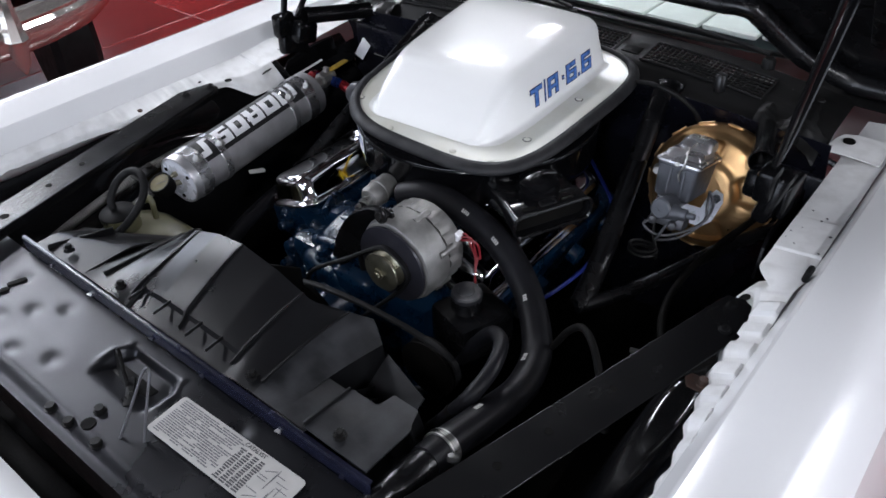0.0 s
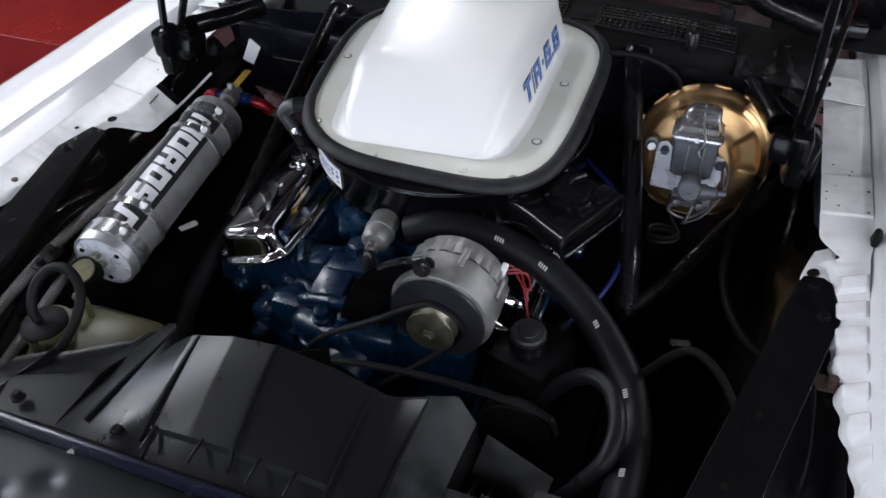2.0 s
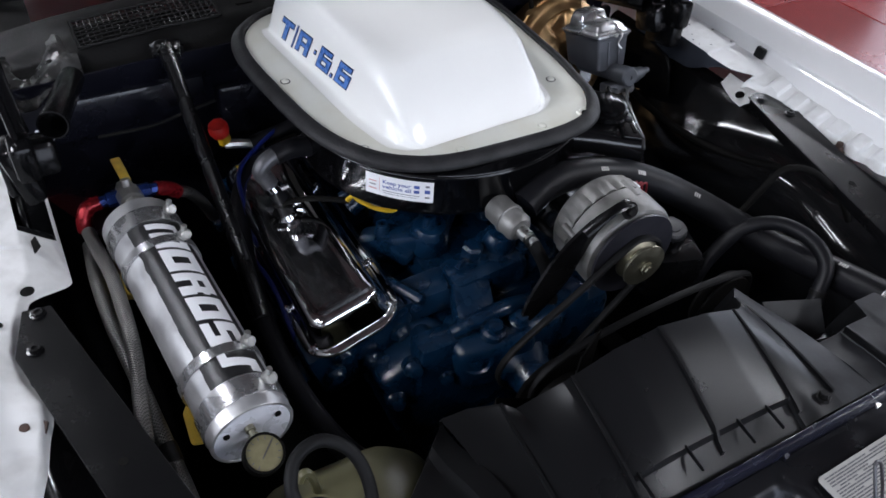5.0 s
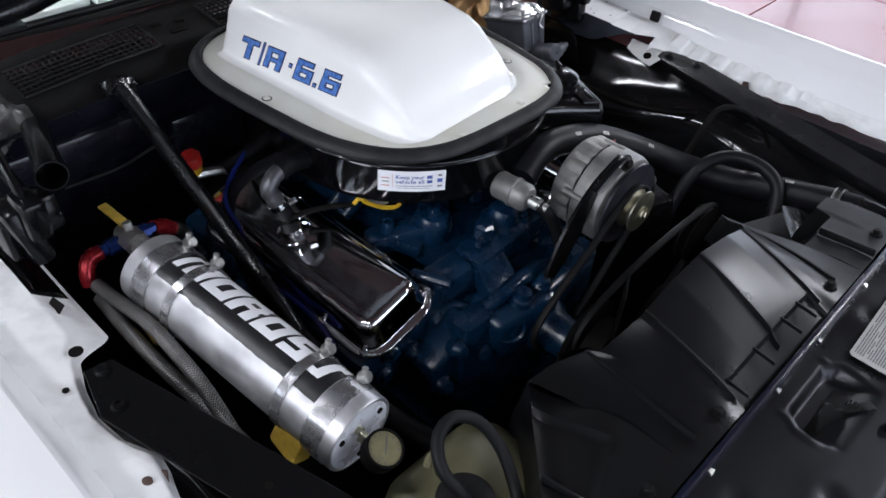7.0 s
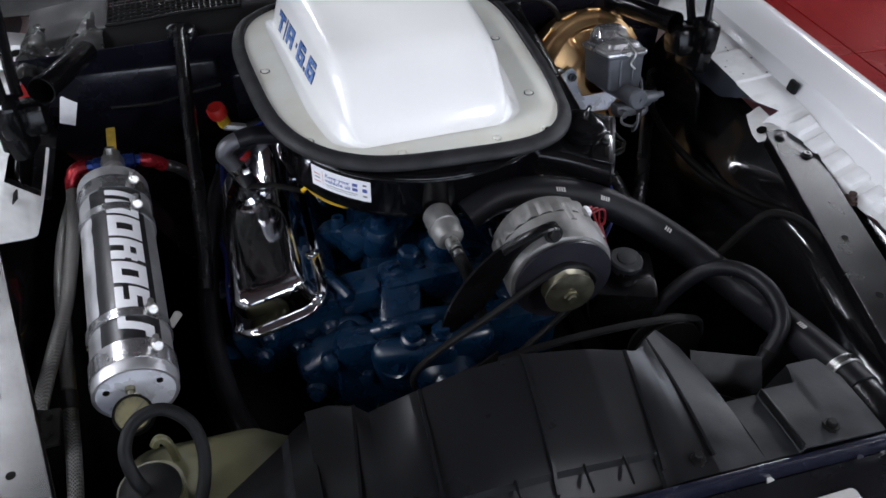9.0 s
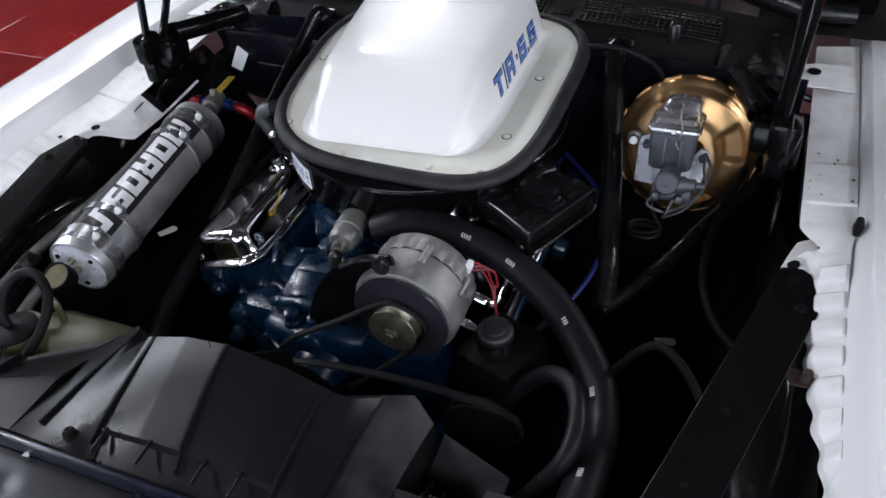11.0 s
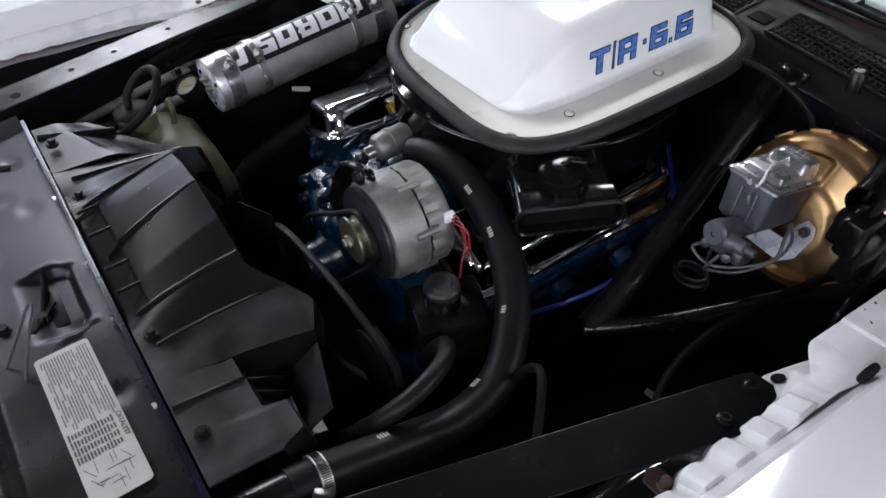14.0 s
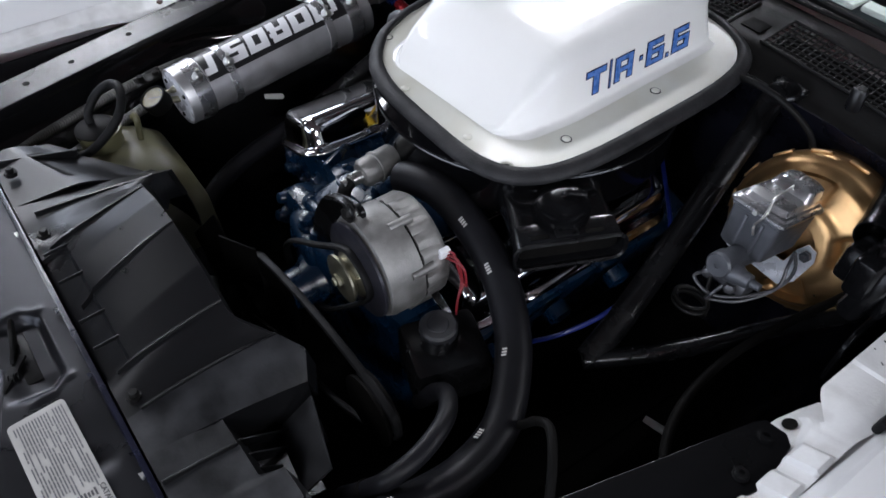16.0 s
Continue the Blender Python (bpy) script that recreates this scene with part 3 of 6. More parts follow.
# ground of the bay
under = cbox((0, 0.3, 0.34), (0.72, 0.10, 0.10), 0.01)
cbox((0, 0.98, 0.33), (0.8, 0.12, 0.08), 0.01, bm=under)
part("cross_member", under, NEARBLACK, car)
# Added sheet: its near-black colour stands for the deep shade below the engine.
part("bay_shade_sheet", sheet(lambda x, y: Vector((x, y, 0.40 + 0.01 * noise.noise(Vector((x * 6, y * 6, 0))))), lin(-0.46, 0.46, 12), lin(-0.22, 1.1, 16), 0.003), NEARBLACK, car)
for s in (-1, 1):
    wh = part("wheel", lathe([(0.03, -0.09), (0.17, -0.08), (0.185, -0.10), (0.185, 0.10), (0.17, 0.07), (0.05, 0.03)], (s * 0.755, 0.36, 0.335), (s, 0, 0), 32), STEEL, car)
    part("tyre", lathe([(0.18, -0.10), (0.30, -0.105), (0.332, -0.08), (0.337, 0), (0.332, 0.08), (0.30, 0.105), (0.18, 0.10)], (s * 0.755, 0.36, 0.335), (s, 0, 0), 40), RUBBER, wh)


def firewall(x, v):
    z = 0.40 + 0.588 * v
    y = 1.015 + 0.05 * smooth_step(0.75, 0.4, v) - 0.03 * smooth_step(0.85, 1.0, v)
    return Vector((x, y + 0.006 * noise.noise(Vector((x * 7, z * 7, 2))), z + 0.014 * v * math.cos(x * 3)))


part("firewall", sheet(firewall, lin(-0.598, 0.598, 50), lin(0, 1, 30), 0.003), FIREM, car, "black painted firewall")
for bx, bz, sx, sz in ((-0.42, 0.905, 0.30, 0.075), (-0.18, 0.86, 0.14, 0.10), (0.56, 0.83, 0.12, 0.16)):
    part("firewall_panel", cbox((bx, 1.004, bz), (sx, 0.02, sz), 0.008), FIREM, car)

# cowl with its two grilles
def cowl(x, v):
    y = 1.008 + 0.152 * v
    z = 0.988 + 0.026 * smooth_step(0.0, 0.25, v) + 0.016 * v - 0.055 * (abs(x) / 0.66) ** 3 + 0.0025 * noise.noise(Vector((x * 12, v * 5, 4)))
    return Vector((x, y, z))


GR = ((-0.445, -0.215), (-0.10, 0.125), (0.193, 0.445))


def cowl_open(x, v):
    return not any(a < x < b and 0.25 < v < 0.78 for a, b in GR)


cv = sorted(set([round(v, 4) for v in lin(0, 1, 25)] + [0.25, 0.78]))
cx = sorted(set([round(v, 4) for v in lin(-0.585, 0.585, 61)] + [-0.445, -0.215, -0.10, 0.125, 0.193, 0.445]))
part("cowl_panel", sheet(cowl, cx, cv, 0.0015, cowl_open), COWL, car, "faded dark grey cowl panel")
part("cowl_lip", tube([cowl(x, 0) + Vector((0, -0.003, -0.004)) for x in lin(-0.62, 0.62, 24)], 0.006, 8, 2), BLACK, car)
for a, b in GR:
    grille = thing("cowl_grille", "dark wire mesh fresh-air grille set in the cowl", "grille", ((a + b) / 2, 1.08, 1.03), "cowl grilles")
    part("well", cbox(((a + b) / 2, 1.088, 0.986), (b - a + 0.004, 0.085, 0.03), 0.002), NEARBLACK, grille)
    fr = bmesh.new()
    for v in (0.25, 0.78):
        tube([cowl(x, v) + Vector((0, 0, 0.002)) for x in lin(a, b, 6)], 0.003, 6, 2, bm=fr)
    for x in (a, b):
        tube([cowl(x, v) + Vector((0, 0, 0.002)) for v in lin(0.25, 0.78, 4)], 0.003, 6, 2, bm=fr)
    part("frame", fr, COWL, grille)
    for i in range(1, 7):
        v = 0.25 + 0.53 * i / 7
        part("wire", tube([cowl(x, v) + Vector((0, 0, 0.0015)) for x in lin(a, b, 5)], 0.0019, 5, 2), COWL, grille)
    for i in range(1, 23):
        x = a + (b - a) * i / 23
        part("wire", tube([cowl(x, v) + Vector((0, 0, 0.0005)) for v in lin(0.25, 0.78, 3)], 0.0019, 5, 2), COWL, grille)

for x, y, w, l in ((0.160, 1.075, 0.036, 0.030), (-0.165, 1.075, 0.030, 0.012), (-0.150, 1.100, 0.016, 0.010), (-0.190, 1.110, 0.020, 0.010)):
    v = (y - 1.008) / 0.152
    part("cowl_slot", cbox(cowl(x, v) + Vector((0, 0, 0.0012)), (w, l, 0.002), 0.0008, (3, 0, 0)), NEARBLACK, car)
for s in (-1, 1):
    def cowl_end(u, v, s=s):
        """Creased sheet that bends down from the cowl to the fender."""
        fold = 0.010 * math.sin(9.5 * u + 1.3 * v + s) * smooth_step(0.0, 0.2, u) + 0.006 * noise.noise(Vector((u * 6, v * 5, s * 3))) + 0.005 * abs(noise.noise(Vector((u * 13, v * 9, s))))
        x = 0.452 + (0.142 if s < 0 else 0.128) * u
        y = 0.958 + 0.030 * (1 - u) + (0.150 - 0.030 * (1 - u)) * v
        return Vector((s * x, y, cowl(x, 0.3).z - 0.004 - 0.020 * smooth_step(0.25, 0.0, v) + fold))

    tabw = prism([(-0.026, -0.058), (0.022, -0.050), (0.070, -0.052), (0.070, 0.050), (0.010, 0.046), (-0.012, 0.034), (-0.020, 0.010)] if s > 0 else [(0.020, 0.010), (0.012, 0.034), (-0.010, 0.046), (-0.070, 0.050), (-0.070, -0.052), (-0.022, -0.050), (0.026, -0.058)], pose(s * 0.606, 1.062, 0.958, -3, s * 2, 0), 0.002, 0.0006)
    part("cowl_tab", tabw, FLANGE, car, "white drilled tab at the cowl corner")
    part("bolt_hole", lathe([(0.011, 0), (0.011, 0.0014)], (s * 0.609, 1.066, 0.9595), (s * 0.03, -0.05, 1), 14), NEARBLACK, car)
    part("cowl_end", sheet(cowl_end, lin(0, 1, 34), lin(0, 1, 24), 0.0015), CRUMPLE if s < 0 else COWL, car, "crumpled bare metal cowl corner" if s < 0 else "dark creased cowl corner", 25)
for s in (-1, 1):
    part("cowl_side", sheet(lambda x, v, s=s: Vector((s * x, 1.150 + 0.24 * v, 0.990 + 0.085 * v + 0.003 * noise.noise(Vector((x * 20, v * 6, s))))), lin(0.50, 0.73, 10), lin(0, 1, 8), 0.002), COWL, car, "dark cowl side below the windscreen pillar")
    part("door_trim", cbox((s * 0.715, 1.75, 1.02), (0.03, 0.85, 0.46), 0.01), TAN, car, "dim cabin side trim")
part("cowl_patch", prism([(-0.016, -0.010), (0.012, -0.014), (0.020, 0.004), (0.004, 0.016), (-0.014, 0.010)], pose(0.492, 1.128, 1.000, -14, 12, 10), 0.002, 0.0006), FLANGE, car, "bare white patch in the cowl corner")
part("cowl_plug", lathe([(0.019, 0), (0.019, 0.006), (0.014, 0.009), (0.009, 0.008), (0.007, 0.014)], (0.532, 1.120, 0.986), (0, -0.1, 1), 20), SATIN, car, "round black plug in the cowl corner")

# windscreen, wipers, dash
part("windscreen", sheet(lambda x, v: Vector((x, 1.165 + 0.50 * v + 0.10 * (x / 0.7) ** 2, 1.040 + 0.36 * v - 0.02 * (x / 0.7) ** 2)), lin(-0.70, 0.70, 24), lin(0, 1, 14), 0.004), DARKGLASS, car, "tinted windscreen").visible_shadow = False
part("windscreen_molding", tube([Vector((x, 1.160 + 0.10 * (x / 0.7) ** 2, 1.039 - 0.02 * (x / 0.7) ** 2)) for x in lin(-0.70, 0.70, 16)], 0.007, 8, 2, flat=0.6), SATIN, car, "black windscreen molding")
part("dashboard", sheet(lambda x, v: Vector((x, 1.215 + 0.40 * v + 0.08 * (x / 0.7) ** 2, 1.015 + 0.03 * math.sin(v * 2.4))), lin(-0.68, 0.68, 20), lin(0, 1, 10), 0.01), TAN, car, "tan dashboard top")
part("cabin_shell", cbox((0, 2.3, 0.75), (1.5, 1.5, 0.5), 0.05), WHITE, car)
roof = sheet(lambda x, v: Vector((x, 1.72 + 1.2 * v, 1.44 + 0.04 * math.sin(math.pi * v) - 0.06 * (x / 0.6) ** 2)), lin(-0.6, 0.6, 14), lin(0, 1, 10), 0.02)
part("roof", roof, WHITE, car)
for s in (-1, 1):
    part("pillar", bar((s * 0.67, 1.30, 1.07), (s * 0.60, 1.73, 1.40), 0.03, 0.03, 0.006), WHITE, car)
    wiper = thing("wiper", "black wiper arm parked along the windscreen base", "wiper", (s * 0.2 - 0.1, 1.16, 1.08), "wipers")
    x0 = -0.02 if s < 0 else 0.42
    part("arm", tube([(x0, 1.128, 1.056), (x0 - 0.12, 1.140, 1.064), (x0 - 0.36, 1.148, 1.062)], 0.0045, 8), SATIN, wiper)
    part("pivot", lathe([(0.013, 0), (0.013, 0.014), (0.009, 0.02)], (x0, 1.128, 1.030), (0, 0, 1), 16), SATIN, wiper)
    part("blade", tube([(x0 - 0.10, 1.148, 1.058), (x0 - 0.5, 1.156, 1.058)], 0.005, 6, 4), RUBBER, wiper)

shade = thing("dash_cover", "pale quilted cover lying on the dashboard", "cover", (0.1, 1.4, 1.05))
for i in range(10):
    for j in range(2):
        x, y = -0.55 + 0.122 * i, 1.262 + 0.15 * j
        part("pad", cbox((x, y + 0.08 * (x / 0.7) ** 2, 1.046 + 0.012 * j), (0.116, 0.142, 0.012), 0.005), SHADE, shade)

# raised hood
HA = radians(52)


def hood_at(x, s, off=0.0):
    return Vector((x, 1.100 - s * math.cos(HA) - off * math.sin(HA), 1.150 + s * math.sin(HA) - off * math.cos(HA)))


def hood_edge(x):
    if x > 0:
        return -0.125 * smooth_step(0.385, 0.475, x) - 0.05 * smooth_step(0.475, 0.57, x)
    return -0.056 * smooth_step(0.28, 0.43, -x) - 0.0225 * smooth_step(0.43, 0.56, -x)


def hood_skin(x, v):
    e = hood_edge(x)
    return hood_at(x, e + (1.30 - e) * v)


def hood_hole(x, v):
    s = 1.30 * v
    return not (abs(x) < 0.255 and 0.10 < s < 0.62)


hood = thing("hood", "raised hood, glossy black inner frame seen from below", "car hood", (0, 1.085, 1.118))
hx = lin(-0.69, 0.69, 55)
part("panel", sheet(hood_skin, hx, lin(0, 1, 53), 0.004, hood_hole), BLACK, hood)
part("rear_rail", tube([hood_at(x, hood_edge(x) + 0.030, 0.022) for x in lin(-0.66, 0.66, 30)], 0.026, 12, 2, flat=0.8), BLACK, hood, "glossy black rolled edge")
for s in (-1, 1):
    part("side_rail", bar(hood_at(s * 0.63, 0.0, 0.02), hood_at(s * 0.63, 1.26, 0.02), 0.08, 0.03, 0.012, up=(0, 1, 0.5)), BLACK, hood)
    part("inner_rib", bar(hood_at(s * 0.36, 0.0, 0.018), hood_at(s * 0.36, 1.2, 0.018), 0.05, 0.026, 0.010, up=(0, 1, 0.5)), BLACK, hood)
    br = cbox((s * 0.590, 0.82, 0.965), (0.014, 0.09, 0.06), 0.006, (-10, 0, 0), 3)
    prism([(0.745, 0.835), (0.76, 0.890), (0.775, 0.908), (0.83, 0.918), (0.93, 0.920), (0.95, 0.84), (0.90, 0.80), (0.80, 0.81)], Matrix(((0, 0, 1, s * 0.588), (1, 0, 0, 0), (0, 1, 0, 0), (0, 0, 0, 1))), 0.008, 0.002, bm=br)
    hg = part("hinge", br, DEEPB, hood, "black hood hinge on the fender")
    part("hinge_link", cbox((s * 0.564, 0.762, 1.010), (0.030, 0.050, 0.055), 0.008), DEEPB, hg)
    part("hinge_link", cbox((s * 0.548, 0.800, 0.985), (0.050, 0.060, 0.050), 0.010, (-15, 0, 0)), DEEPB, hg)
    part("hinge_bracket", cbox((s * 0.572, 0.790, 0.975), (0.030, 0.075, 0.085), 0.010, (-12, s * 12, 0)), DEEPB, hg)
    part("pivot_tube", lathe([(0.0, 0.06), (0.0178, 0.06), (0.0182, 0.0), (0.0202, 0), (0.0202, 0.012), (0.0185, 0.014), (0.0185, 0.17), (0.018, 0.172)], (0.533, 0.812, 1.012) if s > 0 else (-0.519, 0.788, 1.032), (-s * 0.27, 0.96, -0.15), 26), DEEPB, hg)
    part("arm", tube([(s * 0.566, 0.768, 1.030), hood_at(s * 0.590, 0.34, 0.02)], 0.0088, 10, 2, flat=0.6), DEEPB, hg)
    part("arm", tube([(s * 0.556, 0.80, 1.022), (s * 0.562, 0.84, 1.065), hood_at(s * 0.570, 0.16, 0.02)], 0.0085, 10, 4, flat=0.6), DEEPB, hg)

# nose panel ahead of the radiator support
def nose(x, v):
    return Vector((x, -0.232 - 0.22 * v, 0.885 - 0.12 * v ** 2 - 0.03 * (x / 0.7) ** 2 + 0.012 * smooth_step(0, 0.1, v)))


part("nose_panel", sheet(nose, lin(-0.82, 0.82, 30), lin(0, 1, 14), 0.002), WHITE, car, "white nose panel")
part("nose_floor", cbox((0, -0.22, 0.70), (1.62, 0.36, 0.02), 0.004), NEARBLACK, car)
part("nose_well", cbox((0, -0.2, 0.60), (1.3, 0.04, 0.4), 0.01), NEARBLACK, car)

# radiator support
sup = thing("radiator_support", "dented dark sheet-metal radiator support across the bay", "radiator support", (0, -0.08, 0.7))


RX, RY0, RY1 = 0.008, -0.090, -0.016


def support_z(x, y):
    dent = 0.0
    for dx, dy in ((-0.33, -0.03), (-0.245, -0.06), (-0.20, -0.03), (-0.12, -0.10), (-0.19, -0.125), (-0.28, -0.10), (0.06, -0.03), (0.2, -0.02)):
        d2 = ((x - dx) / 0.016) ** 2 + ((y - dy) / 0.013) ** 2
        dent -= 0.003 * math.exp(-d2) - 0.0012 * math.exp(-d2 / 5)
    across = abs(x - RX) + 0.012 * smooth_step(RY1 - 0.02, RY1, y)
    recess = 0.013 * smooth_step(0.066, 0.056, across) * smooth_step(RY0, RY0 + 0.045, y) * smooth_step(RY1 + 0.004, RY1 - 0.006, y)
    recess -= 0.0022 * (smooth_step(0.080, 0.073, across) - smooth_step(0.073, 0.066, across)) * smooth_step(RY0 + 0.02, RY0 + 0.04, y) * smooth_step(RY1 + 0.012, RY1 + 0.004, y)
    low = 0.012 * smooth_step(-0.135, -0.165, y)
    return 0.889 + 0.05 * (y + 0.16) * 0.5 + dent - recess - low + 0.0015 * noise.noise(Vector((x * 9, y * 9, 1)))


part("top_plate", sheet(lambda x, y: Vector((x, y, support_z(x, y))), lin(-0.47, 0.47, 220), lin(-0.168, 0.0085, 60), 0.0015), SUPPORT, sup, "dented satin top plate", 50)
part("front_lip", sheet(lambda x, v: Vector((x, -0.168 - 0.004 * v, support_z(x, -0.168) - 0.05 * v)), lin(-0.47, 0.47, 30), lin(0, 1, 4), 0.0015), SATIN, sup)
lip = cbox((0.005, 0.010, 0.908), (0.80, 0.003, 0.026), 0.001)
cbox((0.005, 0.0125, 0.9215), (0.80, 0.006, 0.0025), 0.001, bm=lip)
part("rear_lip", lip, NAVY, sup, "blue-black turned-up rear lip")
for bx in (-0.194, -0.03, 0.09, 0.246, 0.36, -0.31):
    part("bent_tab", prism([(-0.005, 0), (0.005, 0), (0.001, 0.010)], pose(bx, 0.004, 0.901, 20, 0, 8), 0.002), STEEL if bx in (-0.194, 0.246) else NAVY, sup)
part("radiator", cbox((0, 0.0, 0.62), (0.66, 0.05, 0.48), 0.01), NEARBLACK, sup)
for sx in (-1, 1):
    part("side_panel", cbox((sx * 0.46, -0.06, 0.68), (0.20, 0.012, 0.42), 0.004), SATIN, sup)
for bx, by in ((-0.041, -0.149), (0.003, -0.148), (0.023, -0.112), (0.066, -0.145)):
    part("bolt", lathe([(0.009, 0), (0.009, 0.002), (0.0065, 0.002), (0.0065, 0.008)], (bx, by, support_z(bx, by)), (0, 0, 1), 10), SATIN, sup)
part("hole", lathe([(0.010, 0), (0.010, 0.0015)], (0.03, -0.134, support_z(0.03, -0.134) + 0.0002), (0, 0, 1), 18), NEARBLACK, sup)
for sy in (-0.045, -0.075, -0.105):
    part("slot", prism(rrect(0.010, 0.030, 0.004), pose(-0.327, sy, 0.8945, 0, 0, -20), 0.002), NEARBLACK, sup)

latch = thing("hood_latch", "black hood latch hook bolted in the support recess", "latch", (0.02, -0.06, 0.885))
part("plate", cbox((0.002, -0.062, 0.8795), (0.085, 0.046, 0.003), 0.001), SATIN, latch)
part("hook", prism([(-0.026, 0), (0.024, 0), (0.020, 0.014), (0.004, 0.020), (-0.010, 0.036), (-0.022, 0.042), (-0.030, 0.030), (-0.028, 0.012)], pose(-0.012, -0.060, 0.881, 78, 0, -18), 0.005, 0.001), SATIN, latch)
part("lever", bar((0.0, -0.050, 0.886), (0.045, -0.085, 0.890), 0.012, 0.004, 0.001), SATIN, latch)
part("spring", tube([(0.03 + 0.005 * math.cos(a), -0.085 + 0.0009 * a, 0.887 + 0.006 * math.sin(a)) for a in lin(0, 30, 70)], 0.0009, 5, 1), SATIN, latch)

rod = thing("hood_release_rod", "bent thin steel wire loop standing on the support", "wire", (0.1, -0.12, 0.89))
part("wire", tube([(0.083, -0.136, 0.874), (0.084, -0.124, 0.886), (0.092, -0.088, 0.946), (0.095, -0.071, 0.974), (0.100, -0.065, 0.981), (0.107, -0.068, 0.976), (0.110, -0.080, 0.951), (0.114, -0.102, 0.900), (0.117, -0.112, 0.880), (0.128, -0.130, 0.876)], 0.0019, 8), LEAD, rod)

# emission label
lab = thing("emission_label", "worn silver printed label stuck on the radiator support", "label", (0.232, -0.06, 0.893))
lm = pose(0.216, -0.058, 0.8975, 2.0, 0, 1.5)
part("plate", prism(rrect(0.232, 0.064, 0.006), lm, 0.0012), AGED, lab)
pr = bmesh.new()
rnd = random.Random(4)
for i in range(17):
    y = 0.027 - i * 0.0033
    x = -0.108
    while x < 0.0:
        w = rnd.uniform(0.003, 0.016)
        if rnd.random() < 0.9:
            box((w, 0.0015, 0.0004), lm @ pose(x + w / 2, y, 0.0003), 0, bm=pr)
        x += w + 0.0012
part("print", pr, GREYINK, lab, "lines of small print")
pr = bmesh.new()
for i in range(14):
    y = 0.019 - i * 0.0036
    for c in range(4):
        box((rnd.uniform(0.006, 0.0105), 0.0022, 0.0004), lm @ pose(0.017 + 0.0115 * c, y, 0.0003), 0, bm=pr)
part("print", pr, INK, lab, "dense table of print")
pr = bmesh.new()
for i in range(16):
    box((rnd.uniform(0.006, 0.02), 0.0009, 0.0004), lm @ pose(0.085 + rnd.uniform(-0.02, 0.02), rnd.uniform(-0.024, 0.018), 0.0003, 0, 0, rnd.choice((0, 90, 0, 90, 30))), 0, bm=pr)
part("diagram", pr, GREYINK, lab, "faint hose diagram")
part("writing", text_mesh("CATALYST", lm @ pose(0.012, 0.0245, 0.0003), 0.0078, 0.0002, 0.0001), INK, lab)
from mathutils.bvhtree import BVHTree

# ---- fan shroud ----
shroud = thing("fan_shroud", "ribbed black plastic fan shroud bolted behind the radiator support", "fan shroud", (0, 0.1, 0.7))


REAR_Y = [(-0.225, 0.236), (-0.198, 0.222), (-0.172, 0.196), (-0.158, 0.186), (-0.115, 0.167), (0.138, 0.164), (0.152, 0.165), (0.166, 0.176), (0.187, 0.200), (0.215, 0.222), (0.243, 0.206)]
REAR_Z = [(-0.225, 0.880), (-0.198, 0.902), (-0.172, 0.927), (-0.158, 0.922), (-0.115, 0.966), (-0.050, 0.988), (0.012, 0.996), (0.085, 0.984), (0.138, 0.967), (0.166, 0.953), (0.187, 0.934), (0.213, 0.920), (0.243, 0.897)]

MEAN_Z = [(-0.225, 0.882), (-0.198, 0.902), (-0.172, 0.924), (-0.115, 0.964), (-0.050, 0.988), (0.012, 0.996), (0.085, 0.984), (0.138, 0.966), (0.166, 0.951), (0.187, 0.936), (0.213, 0.918), (0.243, 0.897)]


def shroud_top(x, v):
    """v from 0 at the support lip to 1 at the rear edge of the arch."""
    y = 0.018 + (interp(x, REAR_Y) - 0.018) * v
    z1 = interp(x, MEAN_Z) + (interp(x, REAR_Z) - interp(x, MEAN_Z)) * v ** 6
    mid = smooth_step(-0.135, -0.105, x) * smooth_step(0.150, 0.128, x)
    rise = v + ((1 - (1 - v) ** 1.25) - v) * mid
    sag = 0.004 * mid * smooth_step(0.30, 0.0, v)
    flat = 0.006 * (1 - mid) * math.sin(math.pi * v)
    shelf = 0.006 * smooth_step(-0.104, -0.102, x) * smooth_step(0.126, 0.124, x) * smooth_step(0.225, 0.205, v)
    return Vector((x, y, 0.922 + (z1 - 0.922) * rise - sag + flat - shelf))


CROWN_X = sorted(set(lin(-0.225, 0.187, 52) + [-0.104, -0.102, 0.124, 0.126] + [x for x, _ in REAR_Z if x < 0.187]))
CROWN_V = sorted(lin(0, 1, 18) + [0.204, 0.215, 0.226])
part("crown", sheet(shroud_top, CROWN_X, CROWN_V, 0.003), PLASTIC, shroud, sharp=20)
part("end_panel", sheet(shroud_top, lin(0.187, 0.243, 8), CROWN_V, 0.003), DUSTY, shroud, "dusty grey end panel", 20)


def shroud_drop(x, v):
    p = shroud_top(x, 1)
    return Vector((0.018 + (p.x - 0.018) * (1 - 0.03 * v), p.y + 0.012 * v, p.z - 0.05 * v))


part("rear_rim", sheet(shroud_drop, sorted(set(lin(-0.225, 0.243, 50) + [x for x, _ in REAR_Z])), lin(0, 1, 4), 0.003), PLASTIC, shroud)
def rib_strip(x0, x1, v0, v1, h, w=0.0035):
    """A thin raised rib that follows the crown from v0 to v1."""
    rings = []
    for t in lin(0, 1, 14):
        p = shroud_top(x0 + (x1 - x0) * t, v0 + (v1 - v0) * t)
        hh = h * (1.25 - t)
        rings.append([p + Vector((a, 0, b)) for a, b in ((-w / 2, -0.002), (-w / 2, hh), (w / 2, hh), (w / 2, -0.002))])
    return skin(bmesh.new(), rings)


